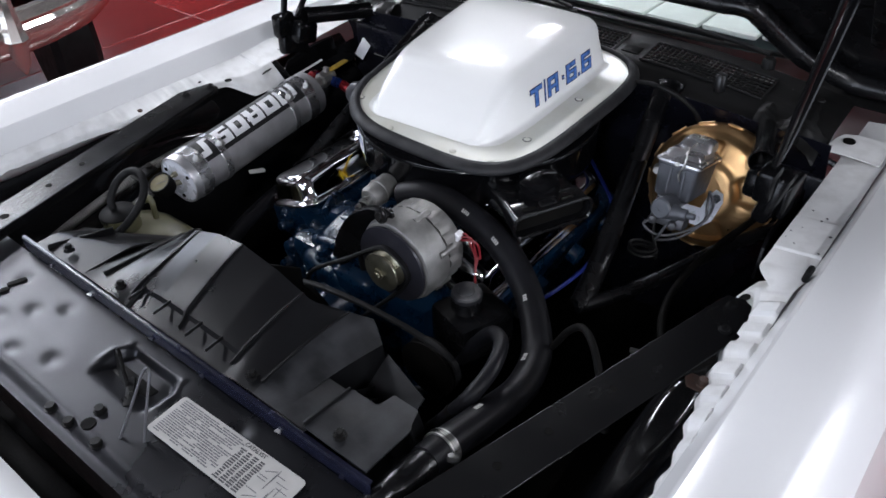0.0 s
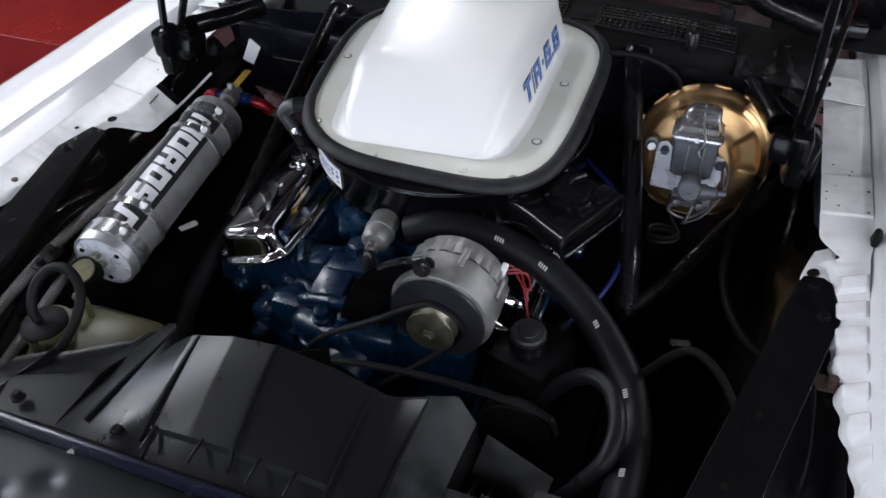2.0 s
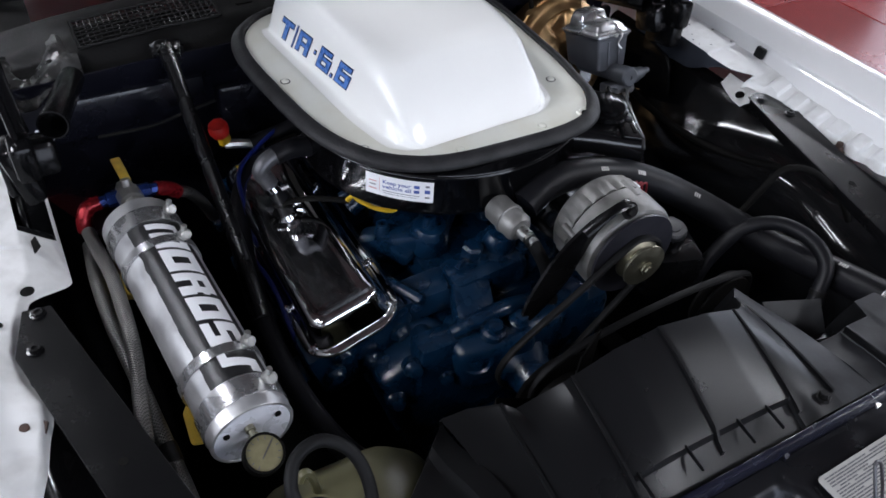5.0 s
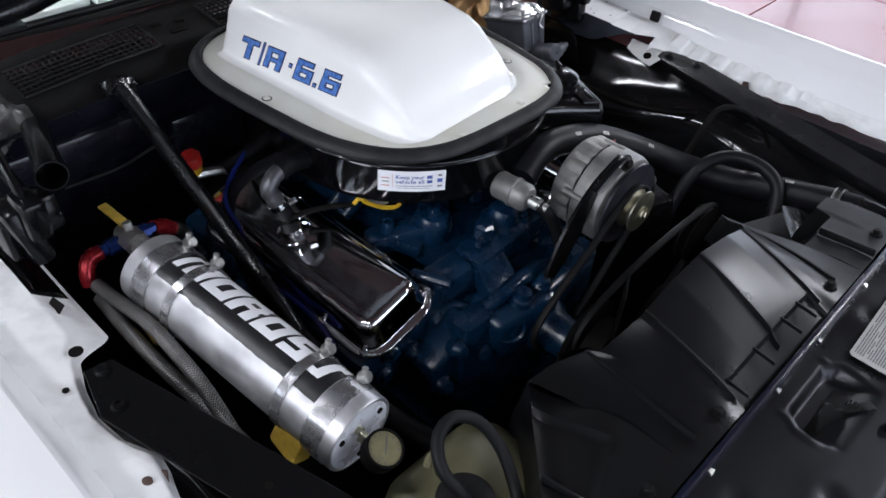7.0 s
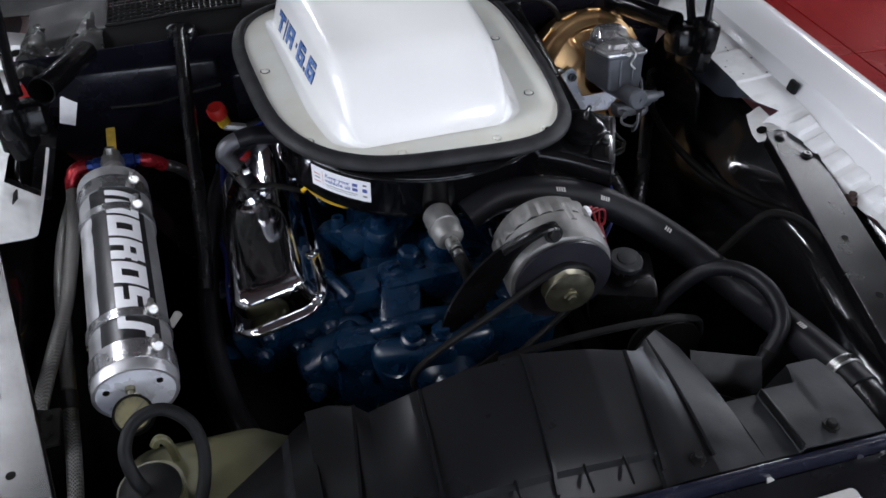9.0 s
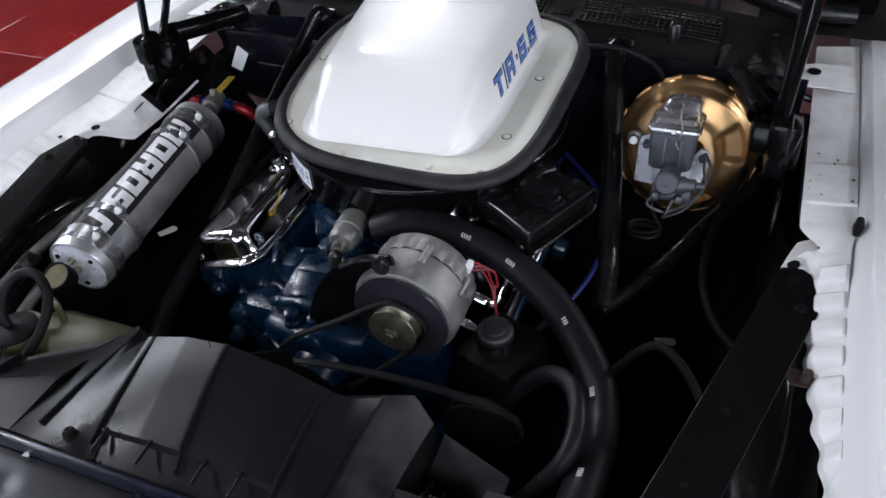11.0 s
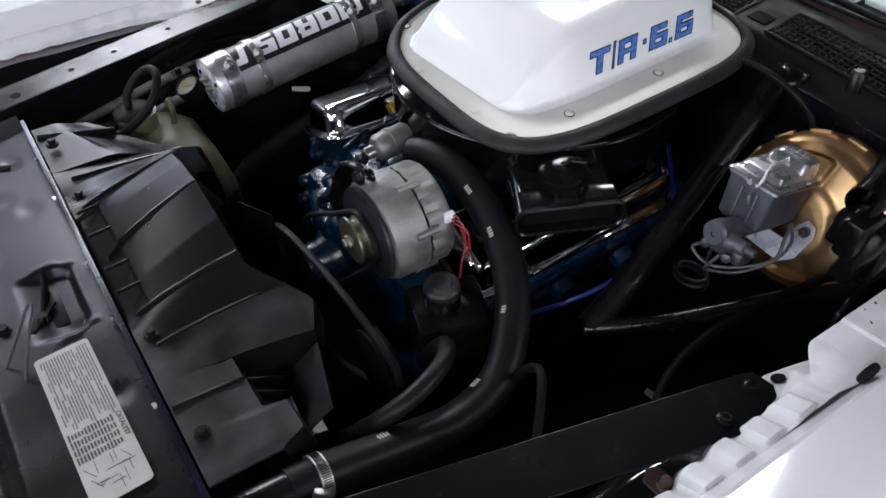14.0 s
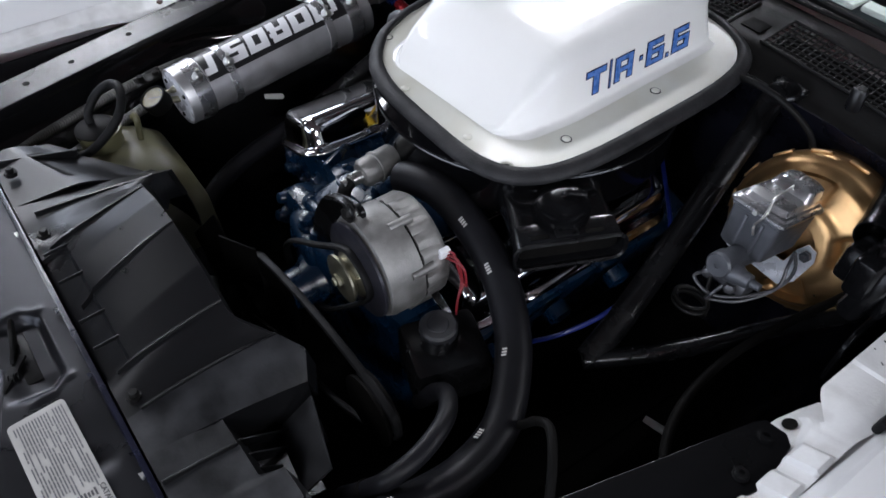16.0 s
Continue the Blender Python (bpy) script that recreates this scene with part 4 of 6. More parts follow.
for x0, x1, h in ((-0.108, -0.104, 0.0062), (0.009, 0.010, 0.0066), (0.127, 0.135, 0.0045), (0.187, 0.187, 0.0035), (-0.190, -0.172, 0.005)):
    part("rib", rib_strip(x0, x1, 0.10, 1.0, h), PLASTIC, shroud)
for rx in (-0.096, -0.032, 0.043, 0.088):
    a, b = shroud_top(rx, 0.03), shroud_top(rx, 0.24)
    part("short_rib", bar(Vector((a.x - 0.001, a.y, b.z - 0.004)), Vector((b.x, b.y, b.z - 0.001)), 0.0022, 0.005, 0.0006), PLASTIC, shroud)
# side wings beyond the arch
for s in (-1, 1):
    x0, x1 = (-0.222, -0.367) if s < 0 else (0.243, 0.392)

    def wing(u, v, x0=x0, x1=x1, s=s):
        yr = 0.236 - 0.135 * u if s < 0 else 0.102 + 0.026 * smooth_step(0.60, 0.64, u) - 0.03 * smooth_step(0.90, 1.0, u)
        y = 0.018 + (yr - 0.018) * v
        fall = smooth_step(0.35, 1.0, v) * (1 - 0.7 * u)
        z = 0.922 - (0.052 if s < 0 else 0.006) * fall - 0.006 * u
        pocket = 0.007 * smooth_step(0.18, 0.24, u) * smooth_step(0.78, 0.72, u) * smooth_step(0.42, 0.48, v) if s < 0 else -0.009 * smooth_step(0.28, 0.30, u)
        return Vector((x0 + (x1 - x0) * u, y, z - pocket))

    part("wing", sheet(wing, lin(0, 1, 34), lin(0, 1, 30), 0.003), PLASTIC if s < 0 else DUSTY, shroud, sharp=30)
    part("cheek", sheet(lambda u, v: wing(u, 1) + Vector((0, 0.02 * math.sin(v * 3), -0.22 * v)), lin(0, 1, 30), lin(0, 1, 8), 0.003), PLASTIC, shroud, sharp=30)
    ur = 0.75 if s < 0 else 0.29
    part("shelf_rib", bar(wing(ur, 0.02) + Vector((0, 0, 0.004)), wing(ur, 0.98) + Vector((0, 0, 0.003)), 0.004, 0.012, 0.001), PLASTIC, shroud)
part("box_side", sheet(lambda y, v: Vector((0.243 + 0.022 * v ** 1.5 * smooth_step(0.09, 0.2, y), y + 0.004 * v, shroud_top(0.243, (y - 0.018) / 0.188).z - 0.11 * v)), lin(0.098, 0.206, 10), lin(0, 1, 10), 0.003), PLASTIC, shroud)
part("pocket_floor", sheet(lambda x, y: Vector((x, y, 0.862 - 0.3 * (y - 0.1))), lin(0.245, 0.345, 8), lin(0.102, 0.165, 8), 0.003), PLASTIC, shroud)
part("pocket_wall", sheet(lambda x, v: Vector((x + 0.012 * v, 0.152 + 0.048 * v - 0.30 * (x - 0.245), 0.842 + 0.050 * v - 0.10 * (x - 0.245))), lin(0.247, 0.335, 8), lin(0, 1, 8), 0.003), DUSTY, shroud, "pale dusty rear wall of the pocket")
for k in range(3):
    part("pocket_rib", bar((0.262 + 0.022 * k, 0.104, 0.888), (0.262 + 0.018 * k, 0.165 - 0.016 * k, 0.850), 0.003, 0.014, 0.0008), PLASTIC, shroud)
for bx in (-0.288, -0.141, 0.168, 0.332):
    part("bolt", lathe([(0.009, -0.006), (0.009, 0), (0.0055, 0), (0.0055, 0.005), (0.0045, 0.006)], (bx, 0.036, shroud_top(min(max(bx, -0.2), 0.25), 0.18).z if abs(bx) < 0.2 else 0.932), (0, 0.1, 1), 8), SATIN, shroud)

# ---- shaker scoop on its tray ----
SX = 0.0105
SM = Matrix.Translation((0.003, 0.807, -0.010)) @ pose(0, 0, 0, 0, 0, 3.6) @ Matrix.Translation((-0.003, -0.79, 0))


def spart(name, bm, *rest):
    """A part of the scoop, which sits slightly skewed in the bay."""
    bmesh.ops.transform(bm, matrix=SM, verts=bm.verts)
    return part(name, bm, *rest)



def tray_z(y):
    return 1.021 + (y - 0.52) * 0.045


def tray_outline(grow=0.0, n=72):
    out = []
    for i in range(n):
        a = 2 * math.pi * i / n
        c, s = math.cos(a), math.sin(a)
        e = 2 / (3.6 if s >= 0 else 4.2 if c > 0 else 3.1)
        x = (0.2325 + grow) * math.copysign(abs(c) ** e, c)
        y = 0.7515 + (0.2535 + grow) * math.copysign(abs(s) ** e, s)
        y -= 0.07 * x * smooth_step(0.75, 0.5, y)
        x *= 1 + 0.30 * (y - 0.76)
        out.append(Vector((SX + x, y, tray_z(y))))
    return out


scoop = thing("shaker_scoop", "pearl white shaker hood scoop on a black-sealed tray", "hood scoop", (SX, 0.75, 1.0))
SC = [(0.548, 0.100, 0.000), (0.556, 0.116, 0.008), (0.570, 0.127, 0.026), (0.590, 0.134, 0.047), (0.615, 0.139, 0.066), (0.636, 0.143, 0.079), (0.660, 0.146, 0.086), (0.70, 0.149, 0.089), (0.78, 0.153, 0.092), (0.86, 0.158, 0.093), (0.915, 0.161, 0.092), (0.930, 0.160, 0.088), (0.938, 0.157, 0.080)]


def scoop_section(y, w, h):
    """Half-round-shouldered section from the driver's side over the top."""
    pts = []
    r = min(0.030, h * 0.45)
    fl = min(0.009, h * 0.3)
    half = [(w + fl + 0.006, 0.0), (w + fl * 0.5, fl * 0.12), (w + fl * 0.12, fl * 0.5), (w, fl), (w - 0.004 - 0.05 * h, (h - r) * 0.55 + fl * 0.45), (w - 0.006 - 0.10 * h, h - r)]
    cxr, czr = w - 0.006 - 0.10 * h - r, h - r
    half += [(cxr + r * math.cos(radians(a)), czr + r * math.sin(radians(a))) for a in (18, 36, 54, 72, 88)]
    half += [(cxr * k, h + 0.004 * (1 - k * k) * min(1, h / 0.08)) for k in (0.85, 0.65, 0.4, 0.15)]
    full = half + [(-x, z) for x, z in reversed(half)]
    return [Vector((0.0045 + x, y, tray_z(y) + 0.001 + z)) for x, z in full]


fine = []
for i in range(len(SC) - 1):
    for k in range(3):
        t = k / 3
        fine.append(tuple(SC[i][j] + (SC[i + 1][j] - SC[i][j]) * t for j in range(3)))
fine.append(SC[-1])
bm = bmesh.new()
skin(bm, [scoop_section(*f) for f in fine], False)
DOME = BVHTree.FromBMesh(bm)
spart("dome", bm, PEARL, scoop, "pearl white scoop", 60)
mouth = bmesh.new()
ring = scoop_section(0.936, 0.150, 0.078)
mouth.faces.new([mouth.verts.new(p) for p in ring])
spart("mouth", mouth, NEARBLACK, scoop, "dark rear-facing air opening")
bm = bmesh.new()
o1, o0 = tray_outline(-0.010), tray_outline(-0.010)
top = [bm.verts.new(p) for p in o1]
low = [bm.verts.new(p - Vector((0, 0, 0.004))) for p in o0]
bm.faces.new(top)
bm.faces.new(low[::-1])
for i in range(len(top)):
    bm.faces.new((low[i], low[(i + 1) % len(top)], top[(i + 1) % len(top)], top[i]))
spart("tray", bm, TRAYW, scoop, "cream-white tray with age stains")


def seal_ring(prof):
    o = tray_outline(0)
    n = len(o)
    rings = []
    for i in range(n):
        t = (o[(i + 1) % n] - o[i - 1]).normalized()
        out = t.cross(Vector((0, 0, 1))).normalized()
        wv = 0.0012 * noise.noise(o[i] * 25)
        rings.append([o[i] + out * (a + wv) + Vector((0, 0, b + wv)) for a, b in prof])
    bm2 = bmesh.new()
    return skin(bm2, rings, True, True)


spart("seal", seal_ring([(-0.0115, 0.001), (-0.0110, 0.0048), (-0.0085, 0.0066), (-0.002, 0.0056), (0.0040, 0.0024), (0.0085, -0.0024), (0.0102, -0.0075), (0.0080, -0.0100), (0.002, -0.0095), (-0.007, -0.004)]), SEAL, scoop, "weathered black rubber seal", 70)
for rx, ry in ((0.180, 0.614), (0.191, 0.782), (-0.169, 0.5855), (-0.196, 0.783), (0.09, 0.520), (-0.05, 0.525)):
    spart("rivet", lathe([(0.0065, -0.001), (0.0062, 0.001), (0.004, 0.0024), (0.001, 0.0028)], (rx, ry, tray_z(ry) + 0.0005), (0, 0, 1), 14), TRAYW, scoop)
    if ry > 0.56:
        spart("rivet_ring", lathe([(0.0078, 0), (0.0078, 0.0006)], (rx, ry, tray_z(ry) + 0.0003), (0, 0, 1), 14), NEARBLACK, scoop)
spart("grommet", lathe([(0.0125, 0), (0.0125, 0.002), (0.0105, 0.003), (0.0085, 0.002), (0.0085, 0.0005)], (0.1686, 0.5164, tray_z(0.5164) + 0.0005), (0, 0, 1), 20), TRAYW, scoop)
spart("screw", lathe([(0.005, 0), (0.005, 0.002), (0.003, 0.003)], (0.1686, 0.5164, tray_z(0.5164) + 0.001), (0, 0, 1), 12), NEARBLACK, scoop)

# decal on both cheeks of the dome: T/A 6.6 in squared strokes (start, then x0 y0 x1 y1 of each)
SIX = [(0.0, 0.0, 0.30, 1.0), (0.30, 0.76, 0.92, 1.0), (0.30, 0.42, 1.0, 0.62), (0.30, 0.0, 0.70, 0.22), (0.70, 0.0, 1.0, 0.42)]
GLYPHS = [(0.002, [(0.0, 0.74, 1.05, 1.0), (0.37, 0.0, 0.70, 0.74)]), (0.0435, [(0.0, -0.06, 0.09, 1.06)]),
          (0.0535, [(0.0, 0.0, 0.30, 1.0), (0.30, 0.78, 1.0, 1.0), (0.30, 0.34, 0.70, 0.54), (0.70, 0.0, 1.0, 0.78)]),
          (0.0995, [(0.0, 0.42, 0.16, 0.60)]), (0.1125, SIX), (0.1510, [(0.0, 0.0, 0.16, 0.17)]), (0.1625, SIX)]
for s in (-1, 1):
    lean = radians(8.5)
    nrm = Vector((s * math.cos(lean), 0, math.sin(lean)))
    run = Vector((0, s, 0))
    up = nrm.cross(run)
    place = Matrix((run, up, nrm)).transposed().to_4x4()
    place.translation = (0.0045 + s * 0.1500, 0.792 if s < 0 else 0.784, 1.0665 if s < 0 else 1.0650)
    place = place @ pose(0, 0, 0, 0, s * -2.3, 1.5)
    for name, grow, lift, material in (("decal_edge", 0.0009, 0.0005, DECALEDGE), ("decal", -0.0010, 0.0010, DECAL)):
        shear = Matrix.Identity(4)
        shear[0][1] = 0.22
        for gx, strokes in GLYPHS:
            tm = bmesh.new()
            rects = [(u0 * 0.033 - grow, v0 * 0.036 - grow, u1 * 0.033 + grow, v1 * 0.036 + grow) for u0, v0, u1, v1 in strokes]
            if len(strokes) > 1 and grow < 0:
                # bridges where two strokes of a letter meet
                for a in strokes:
                    for b in strokes:
                        lo, hi = max(a[1], b[1]) * 0.036 - grow, min(a[3], b[3]) * 0.036 + grow
                        if abs(a[2] - b[0]) < 1e-6 and hi > lo:
                            rects.append((a[2] * 0.033 + 2 * grow, lo, a[2] * 0.033 - 2 * grow, hi))
                        lo, hi = max(a[0], b[0]) * 0.033 - grow, min(a[2], b[2]) * 0.033 + grow
                        if abs(a[3] - b[1]) < 1e-6 and hi > lo:
                            rects.append((lo, a[3] * 0.036 + 2 * grow, hi, a[3] * 0.036 - 2 * grow))
            for k, (u0, v0, u1, v1) in enumerate(rects):
                if u1 - u0 > 0.0004 and v1 - v0 > 0.0004:
                    box((u1 - u0, v1 - v0, 0.0004), Matrix.Translation((gx + (u0 + u1) / 2, (v0 + v1) / 2 - 0.018, lift + 0.00004 * k)), 0, bm=tm)
            heights = [v.co.z for v in tm.verts]
            bmesh.ops.transform(tm, matrix=place @ Matrix.Diagonal((1.06, 0.92, 1, 1)) @ shear @ Matrix.Translation((-0.098, 0, 0)), verts=tm.verts)
            for v, height in zip(tm.verts, heights):
                at = DOME.ray_cast(v.co + nrm * 0.03, -nrm, 0.08)[0]
                if at:
                    v.co = at + nrm * height
            spart(name, tm, material, scoop, "blue lettering outlined in navy" if name == "decal" else "")

# ---- air cleaner ----
ac = thing("air_cleaner", "black round air cleaner housing under the scoop", "air cleaner", (0.01, 0.75, 0.90))
AX, AY = 0.0285, 0.718
part("housing", lathe([(0.17, 0.914), (0.215, 0.918), (0.2245, 0.924), (0.2275, 0.934), (0.2275, 0.985), (0.2295, 0.990), (0.2275, 0.995), (0.20, 1.004), (0.15, 1.010)], (AX, AY, 0), (0, 0, 1), 72), AIRB, ac)
part("lid_rim", tube([(AX + 0.229 * math.cos(a), AY + 0.229 * math.sin(a), 0.992) for a in lin(0, 2 * math.pi, 73)[:-1]], 0.0022, 6, 1, True), APRONB, ac, "glossy rolled rim of the lid")


def on_housing(a, z, r=0.2282):
    return Vector((AX + r * math.cos(a), AY + r * math.sin(a), z))


a0, a1 = math.atan2(0.584 - AY, -0.158 - AX), math.atan2(0.518 - AY, -0.085 - AX)
part("sticker", sheet(lambda a, z: on_housing(a, z), lin(a0, a1, 12), lin(0.948, 0.983, 3), 0.0004), PAPER, ac, "small white printed sticker")


def sticker_bar(u0, u1, v0, v1, material, name="print"):
    part(name, sheet(lambda a, z: on_housing(a, z, 0.2288), lin(a0 + (a1 - a0) * u0, a0 + (a1 - a0) * u1, 4), lin(0.951 + 0.031 * v0, 0.951 + 0.031 * v1, 2), 0.0002), material, ac)


sticker_bar(0.05, 0.17, 0.62, 0.66, REDINK)
sticker_bar(0.06, 0.16, 0.42, 0.47, GREYINK)
sticker_bar(0.05, 0.17, 0.20, 0.24, REDINK)
sticker_bar(0.215, 0.219, 0.12, 0.88, REDINK)
sticker_bar(0.26, 0.80, 0.20, 0.23, GREYINK)
sticker_bar(0.28, 0.76, 0.09, 0.11, GREYINK)
sticker_bar(0.875, 0.950, 0.40, 0.60, BLUEINK, "printed_square")
sticker_bar(0.885, 0.940, 0.74, 0.84, GREYINK)
sticker_bar(0.880, 0.945, 0.14, 0.22, GREYINK)
for line, v in (("Keep your", 0.62), ("vehicle all", 0.36)):
    tm = text_mesh(line, Matrix.Identity(4), 0.0088, 0.0001, 0.0001)
    wide = max(v2.co.x for v2 in tm.verts)
    for v2 in tm.verts:
        u = 0.26 + 0.42 * v2.co.x / wide
        v2.co = on_housing(a0 + (a1 - a0) * u, 0.951 + 0.031 * v + v2.co.y, 0.2289 + v2.co.z)
    part("writing", tm, BLUEINK, ac)
    sticker_bar(0.72, 0.80, v + 0.01, v + 0.18, BLUEINK)

snork = thing("intake_snorkel", "glossy black air intake snorkel with a flattened mouth", "air intake", (0.25, 0.6, 0.93))


def snorkel_ring(c, d, w, h):
    d = Vector(d).normalized()
    side = Vector((0, 0, 1)).cross(d).normalized()
    return [Vector(c) + side * x + Vector((0, 0, z)) for x, z in rrect(w, h, min(w, h) * 0.35, 4)]


sd = Vector((0.90, -0.42, -0.05))
rings = [snorkel_ring(c, sd, w, h) for c, w, h in (((0.10, 0.665, 0.955), 0.15, 0.065), ((0.17, 0.625, 0.953), 0.145, 0.060), ((0.24, 0.588, 0.950), 0.135, 0.050), ((0.285, 0.566, 0.947), 0.140, 0.040), ((0.302, 0.558, 0.946), 0.146, 0.042))]
bm = bmesh.new()
skin(bm, rings, True, False, False)
part("duct", bm, APRONB, snork)
bm = bmesh.new()
bm.faces.new([bm.verts.new(p) for p in snorkel_ring((0.292, 0.563, 0.947), sd, 0.132, 0.030)])
part("opening", bm, NEARBLACK, snork, "dark mouth")
part("mouth_rim", tube(snorkel_ring((0.303, 0.558, 0.946), sd, 0.146, 0.042), 0.003, 6, 1, True), BLACK, snork)
sl = Matrix.Translation((0.288, 0.564, 0.969)) @ pose(0, 0, 0, 0, 0, math.degrees(math.atan2(-0.42, 0.90)))
part("lip", box((0.034, 0.130, 0.004), sl @ pose(0, 0, 0, 0, 8, 0), 0.0015), APRONB, snork)
for dy in (-0.040, 0.032):
    part("slot", box((0.006, 0.024, 0.002), sl @ pose(0.006, dy, 0.0018, 0, 8, 0), 0.0008), NEARBLACK, snork)
part("latch", box((0.012, 0.030, 0.005), sl @ pose(0.004, -0.004, 0.003, 0, 8, 0), 0.0015), BLACK, snork)
part("vacuum_motor", lathe([(0.036, 0), (0.036, 0.012), (0.032, 0.014), (0.037, 0.016), (0.037, 0.024), (0.032, 0.026), (0.032, 0.034), (0.026, 0.038), (0.012, 0.040)], (0.257, 0.579, 0.961), (0.05, -0.05, 1), 32), DEEPB, snork, "round ribbed black vacuum motor")
part("fitting", tube([(0.258, 0.577, 0.999), (0.263, 0.583, 1.005), (0.276, 0.60, 1.003)], 0.004, 8), BLACK, snork)

# ---- engine ----
eng = thing("engine", "blue painted V8 engine block, heads and intake", "engine", (0, 0.6, 0.5))
part("block", cbox((0, 0.66, 0.66), (0.34, 0.56, 0.26), 0.02), BLUE, eng)
part("front_cover", cbox((-0.02, 0.405, 0.70), (0.30, 0.05, 0.22), 0.02), BLUE, eng)
part("front_step", cbox((-0.155, 0.425, 0.735), (0.11, 0.06, 0.10), 0.016, (0, -30, 0), 3), BLUE, eng)
wp = cbox((-0.050, 0.392, 0.762), (0.125, 0.085, 0.105), 0.020, (6, -8, -14), 3)
part("water_pump", wp, BLUE, eng)
part("pump_neck", cbox((0.01, 0.385, 0.785), (0.09, 0.07, 0.07), 0.018, (0, 10, 8), 3), BLUE, eng)
part("pump_nose", lathe([(0.046, 0), (0.044, 0.02), (0.034, 0.034), (0.030, 0.070)], (-0.015, 0.365, 0.745), (0, -1, 0), 24), BLUE, eng)
part("pump_ring", lathe([(0.026, 0), (0.026, 0.006), (0.022, 0.009), (0.019, 0.006), (0.012, 0.007), (0.009, 0.012)], (-0.089, 0.366, 0.779), (-0.45, -0.85, 0.25), 24), BLUE, eng)
for c, d, r0 in (((-0.060, 0.372, 0.818), (0, -0.2, 1), 0.014), ((-0.020, 0.368, 0.822), (0, -0.2, 1), 0.012), ((-0.095, 0.398, 0.812), (-0.2, -0.2, 1), 0.010), ((-0.125, 0.385, 0.742), (-0.3, -0.9, 0.2), 0.013), ((-0.175, 0.392, 0.775), (-0.1, -0.9, 0.3), 0.011), ((-0.20, 0.394, 0.715), (-0.1, -0.9, 0.3), 0.012)):
    part("casting_boss", lathe([(r0 * 1.35, -0.012), (r0 * 1.3, 0.003), (r0, 0.006), (r0 * 0.8, 0.016), (r0 * 0.3, 0.018)], c, d, 12), BLUE, eng)
part("web", tube([(-0.11, 0.40, 0.81), (-0.075, 0.392, 0.827), (-0.03, 0.39, 0.835), (0.02, 0.392, 0.825)], 0.012, 10), BLUE, eng)
TB = radians(18)
for s in (-1, 1):
    hm = Matrix.Translation((-0.023 + s * (0.194 if s < 0 else 0.182), 0.679, 0.766)) @ pose(0, 0, 0, 0, s * math.degrees(TB), 0)
    hb = box((0.165, 0.455, 0.095), hm @ pose(0, 0, 0), 0.012)
    for k in range(4):
        lathe([(0.02, 0), (0.02, 0.02), (0.012, 0.024)], hm @ Vector((s * 0.088, -0.19 + 0.125 * k, 0.0)), hm.to_3x3() @ Vector((s, 0, 0)), 12, hb)
    part("cylinder_head", hb, BLUE, eng)
    for hx2, hz in ((-0.055, 0.0), (0.0, -0.012), (0.055, 0.004), (-0.03, 0.03)):
        part("casting_boss", lathe([(0.017, 0), (0.016, 0.006), (0.011, 0.009), (0.009, 0.014)], hm @ Vector((hx2, -0.2275, hz)), (0, -1, 0), 14), BLUE, eng)
# intake manifold
im = bmesh.new()
cbox((0.0, 0.66, 0.80), (0.20, 0.42, 0.06), 0.02, bm=im)
part("intake_floor", im, BLUE, eng)
rn = bar((-0.150, 0.620, 0.818), (-0.068, 0.552, 0.856), 0.044, 0.036, 0.011)
bar((-0.068, 0.553, 0.858), (0.0, 0.62, 0.862), 0.050, 0.040, 0.012, bm=rn)
bar((-0.128, 0.596, 0.836), (-0.100, 0.545, 0.826), 0.030, 0.026, 0.009, bm=rn)
lathe([(0.032, -0.03), (0.030, 0.004), (0.024, 0.014), (0.012, 0.018), (0.0, 0.018)], (-0.066, 0.556, 0.862), (0, -0.1, 1), 20, rn)
part("runner", rn, BLUE, eng)
part("runner", tube([(-0.14, 0.70, 0.832), (-0.09, 0.70, 0.862), (-0.04, 0.70, 0.868)], 0.026, 14, flat=0.8), BLUE, eng)
part("runner", tube([(0.14, 0.56, 0.825), (0.08, 0.575, 0.855), (0.03, 0.60, 0.858)], 0.026, 14, flat=0.8), BLUE, eng)
part("runner", tube([(0.14, 0.67, 0.825), (0.08, 0.67, 0.855), (0.03, 0.68, 0.858)], 0.026, 14, flat=0.8), BLUE, eng)
part("crossover", bar((-0.088, 0.463, 0.834), (0.040, 0.466, 0.843), 0.064, 0.054, 0.016), BLUE, eng)
part("crossover_arm", bar((-0.148, 0.486, 0.806), (-0.078, 0.464, 0.836), 0.058, 0.046, 0.013), BLUE, eng)
part("crossover_arm", bar((0.036, 0.467, 0.842), (0.105, 0.480, 0.828), 0.052, 0.044, 0.014), BLUE, eng)
part("neck", bar((-0.058, 0.452, 0.842), (-0.072, 0.400, 0.812), 0.060, 0.040, 0.010), BLUE, eng)
part("flange", cbox((-0.136, 0.483, 0.822), (0.016, 0.066, 0.058), 0.006, (0, -35, 25)), BLUE, eng)
part("thermostat_housing", lathe([(0.034, -0.02), (0.034, 0.010), (0.026, 0.014), (0.025, 0.026), (0.020, 0.036), (0.010, 0.040)], (0.004, 0.478, 0.860), (0.1, -0.12, 1), 22), BLUE, eng)
for a in (200, 330):
    part("housing_ear", lathe([(0.012, -0.012), (0.012, 0.008), (0.007, 0.009), (0.007, 0.016)], (0.004 + 0.036 * math.cos(radians(a)), 0.478 + 0.036 * math.sin(radians(a)), 0.864), (0.1, -0.12, 1), 10), BLUE, eng)
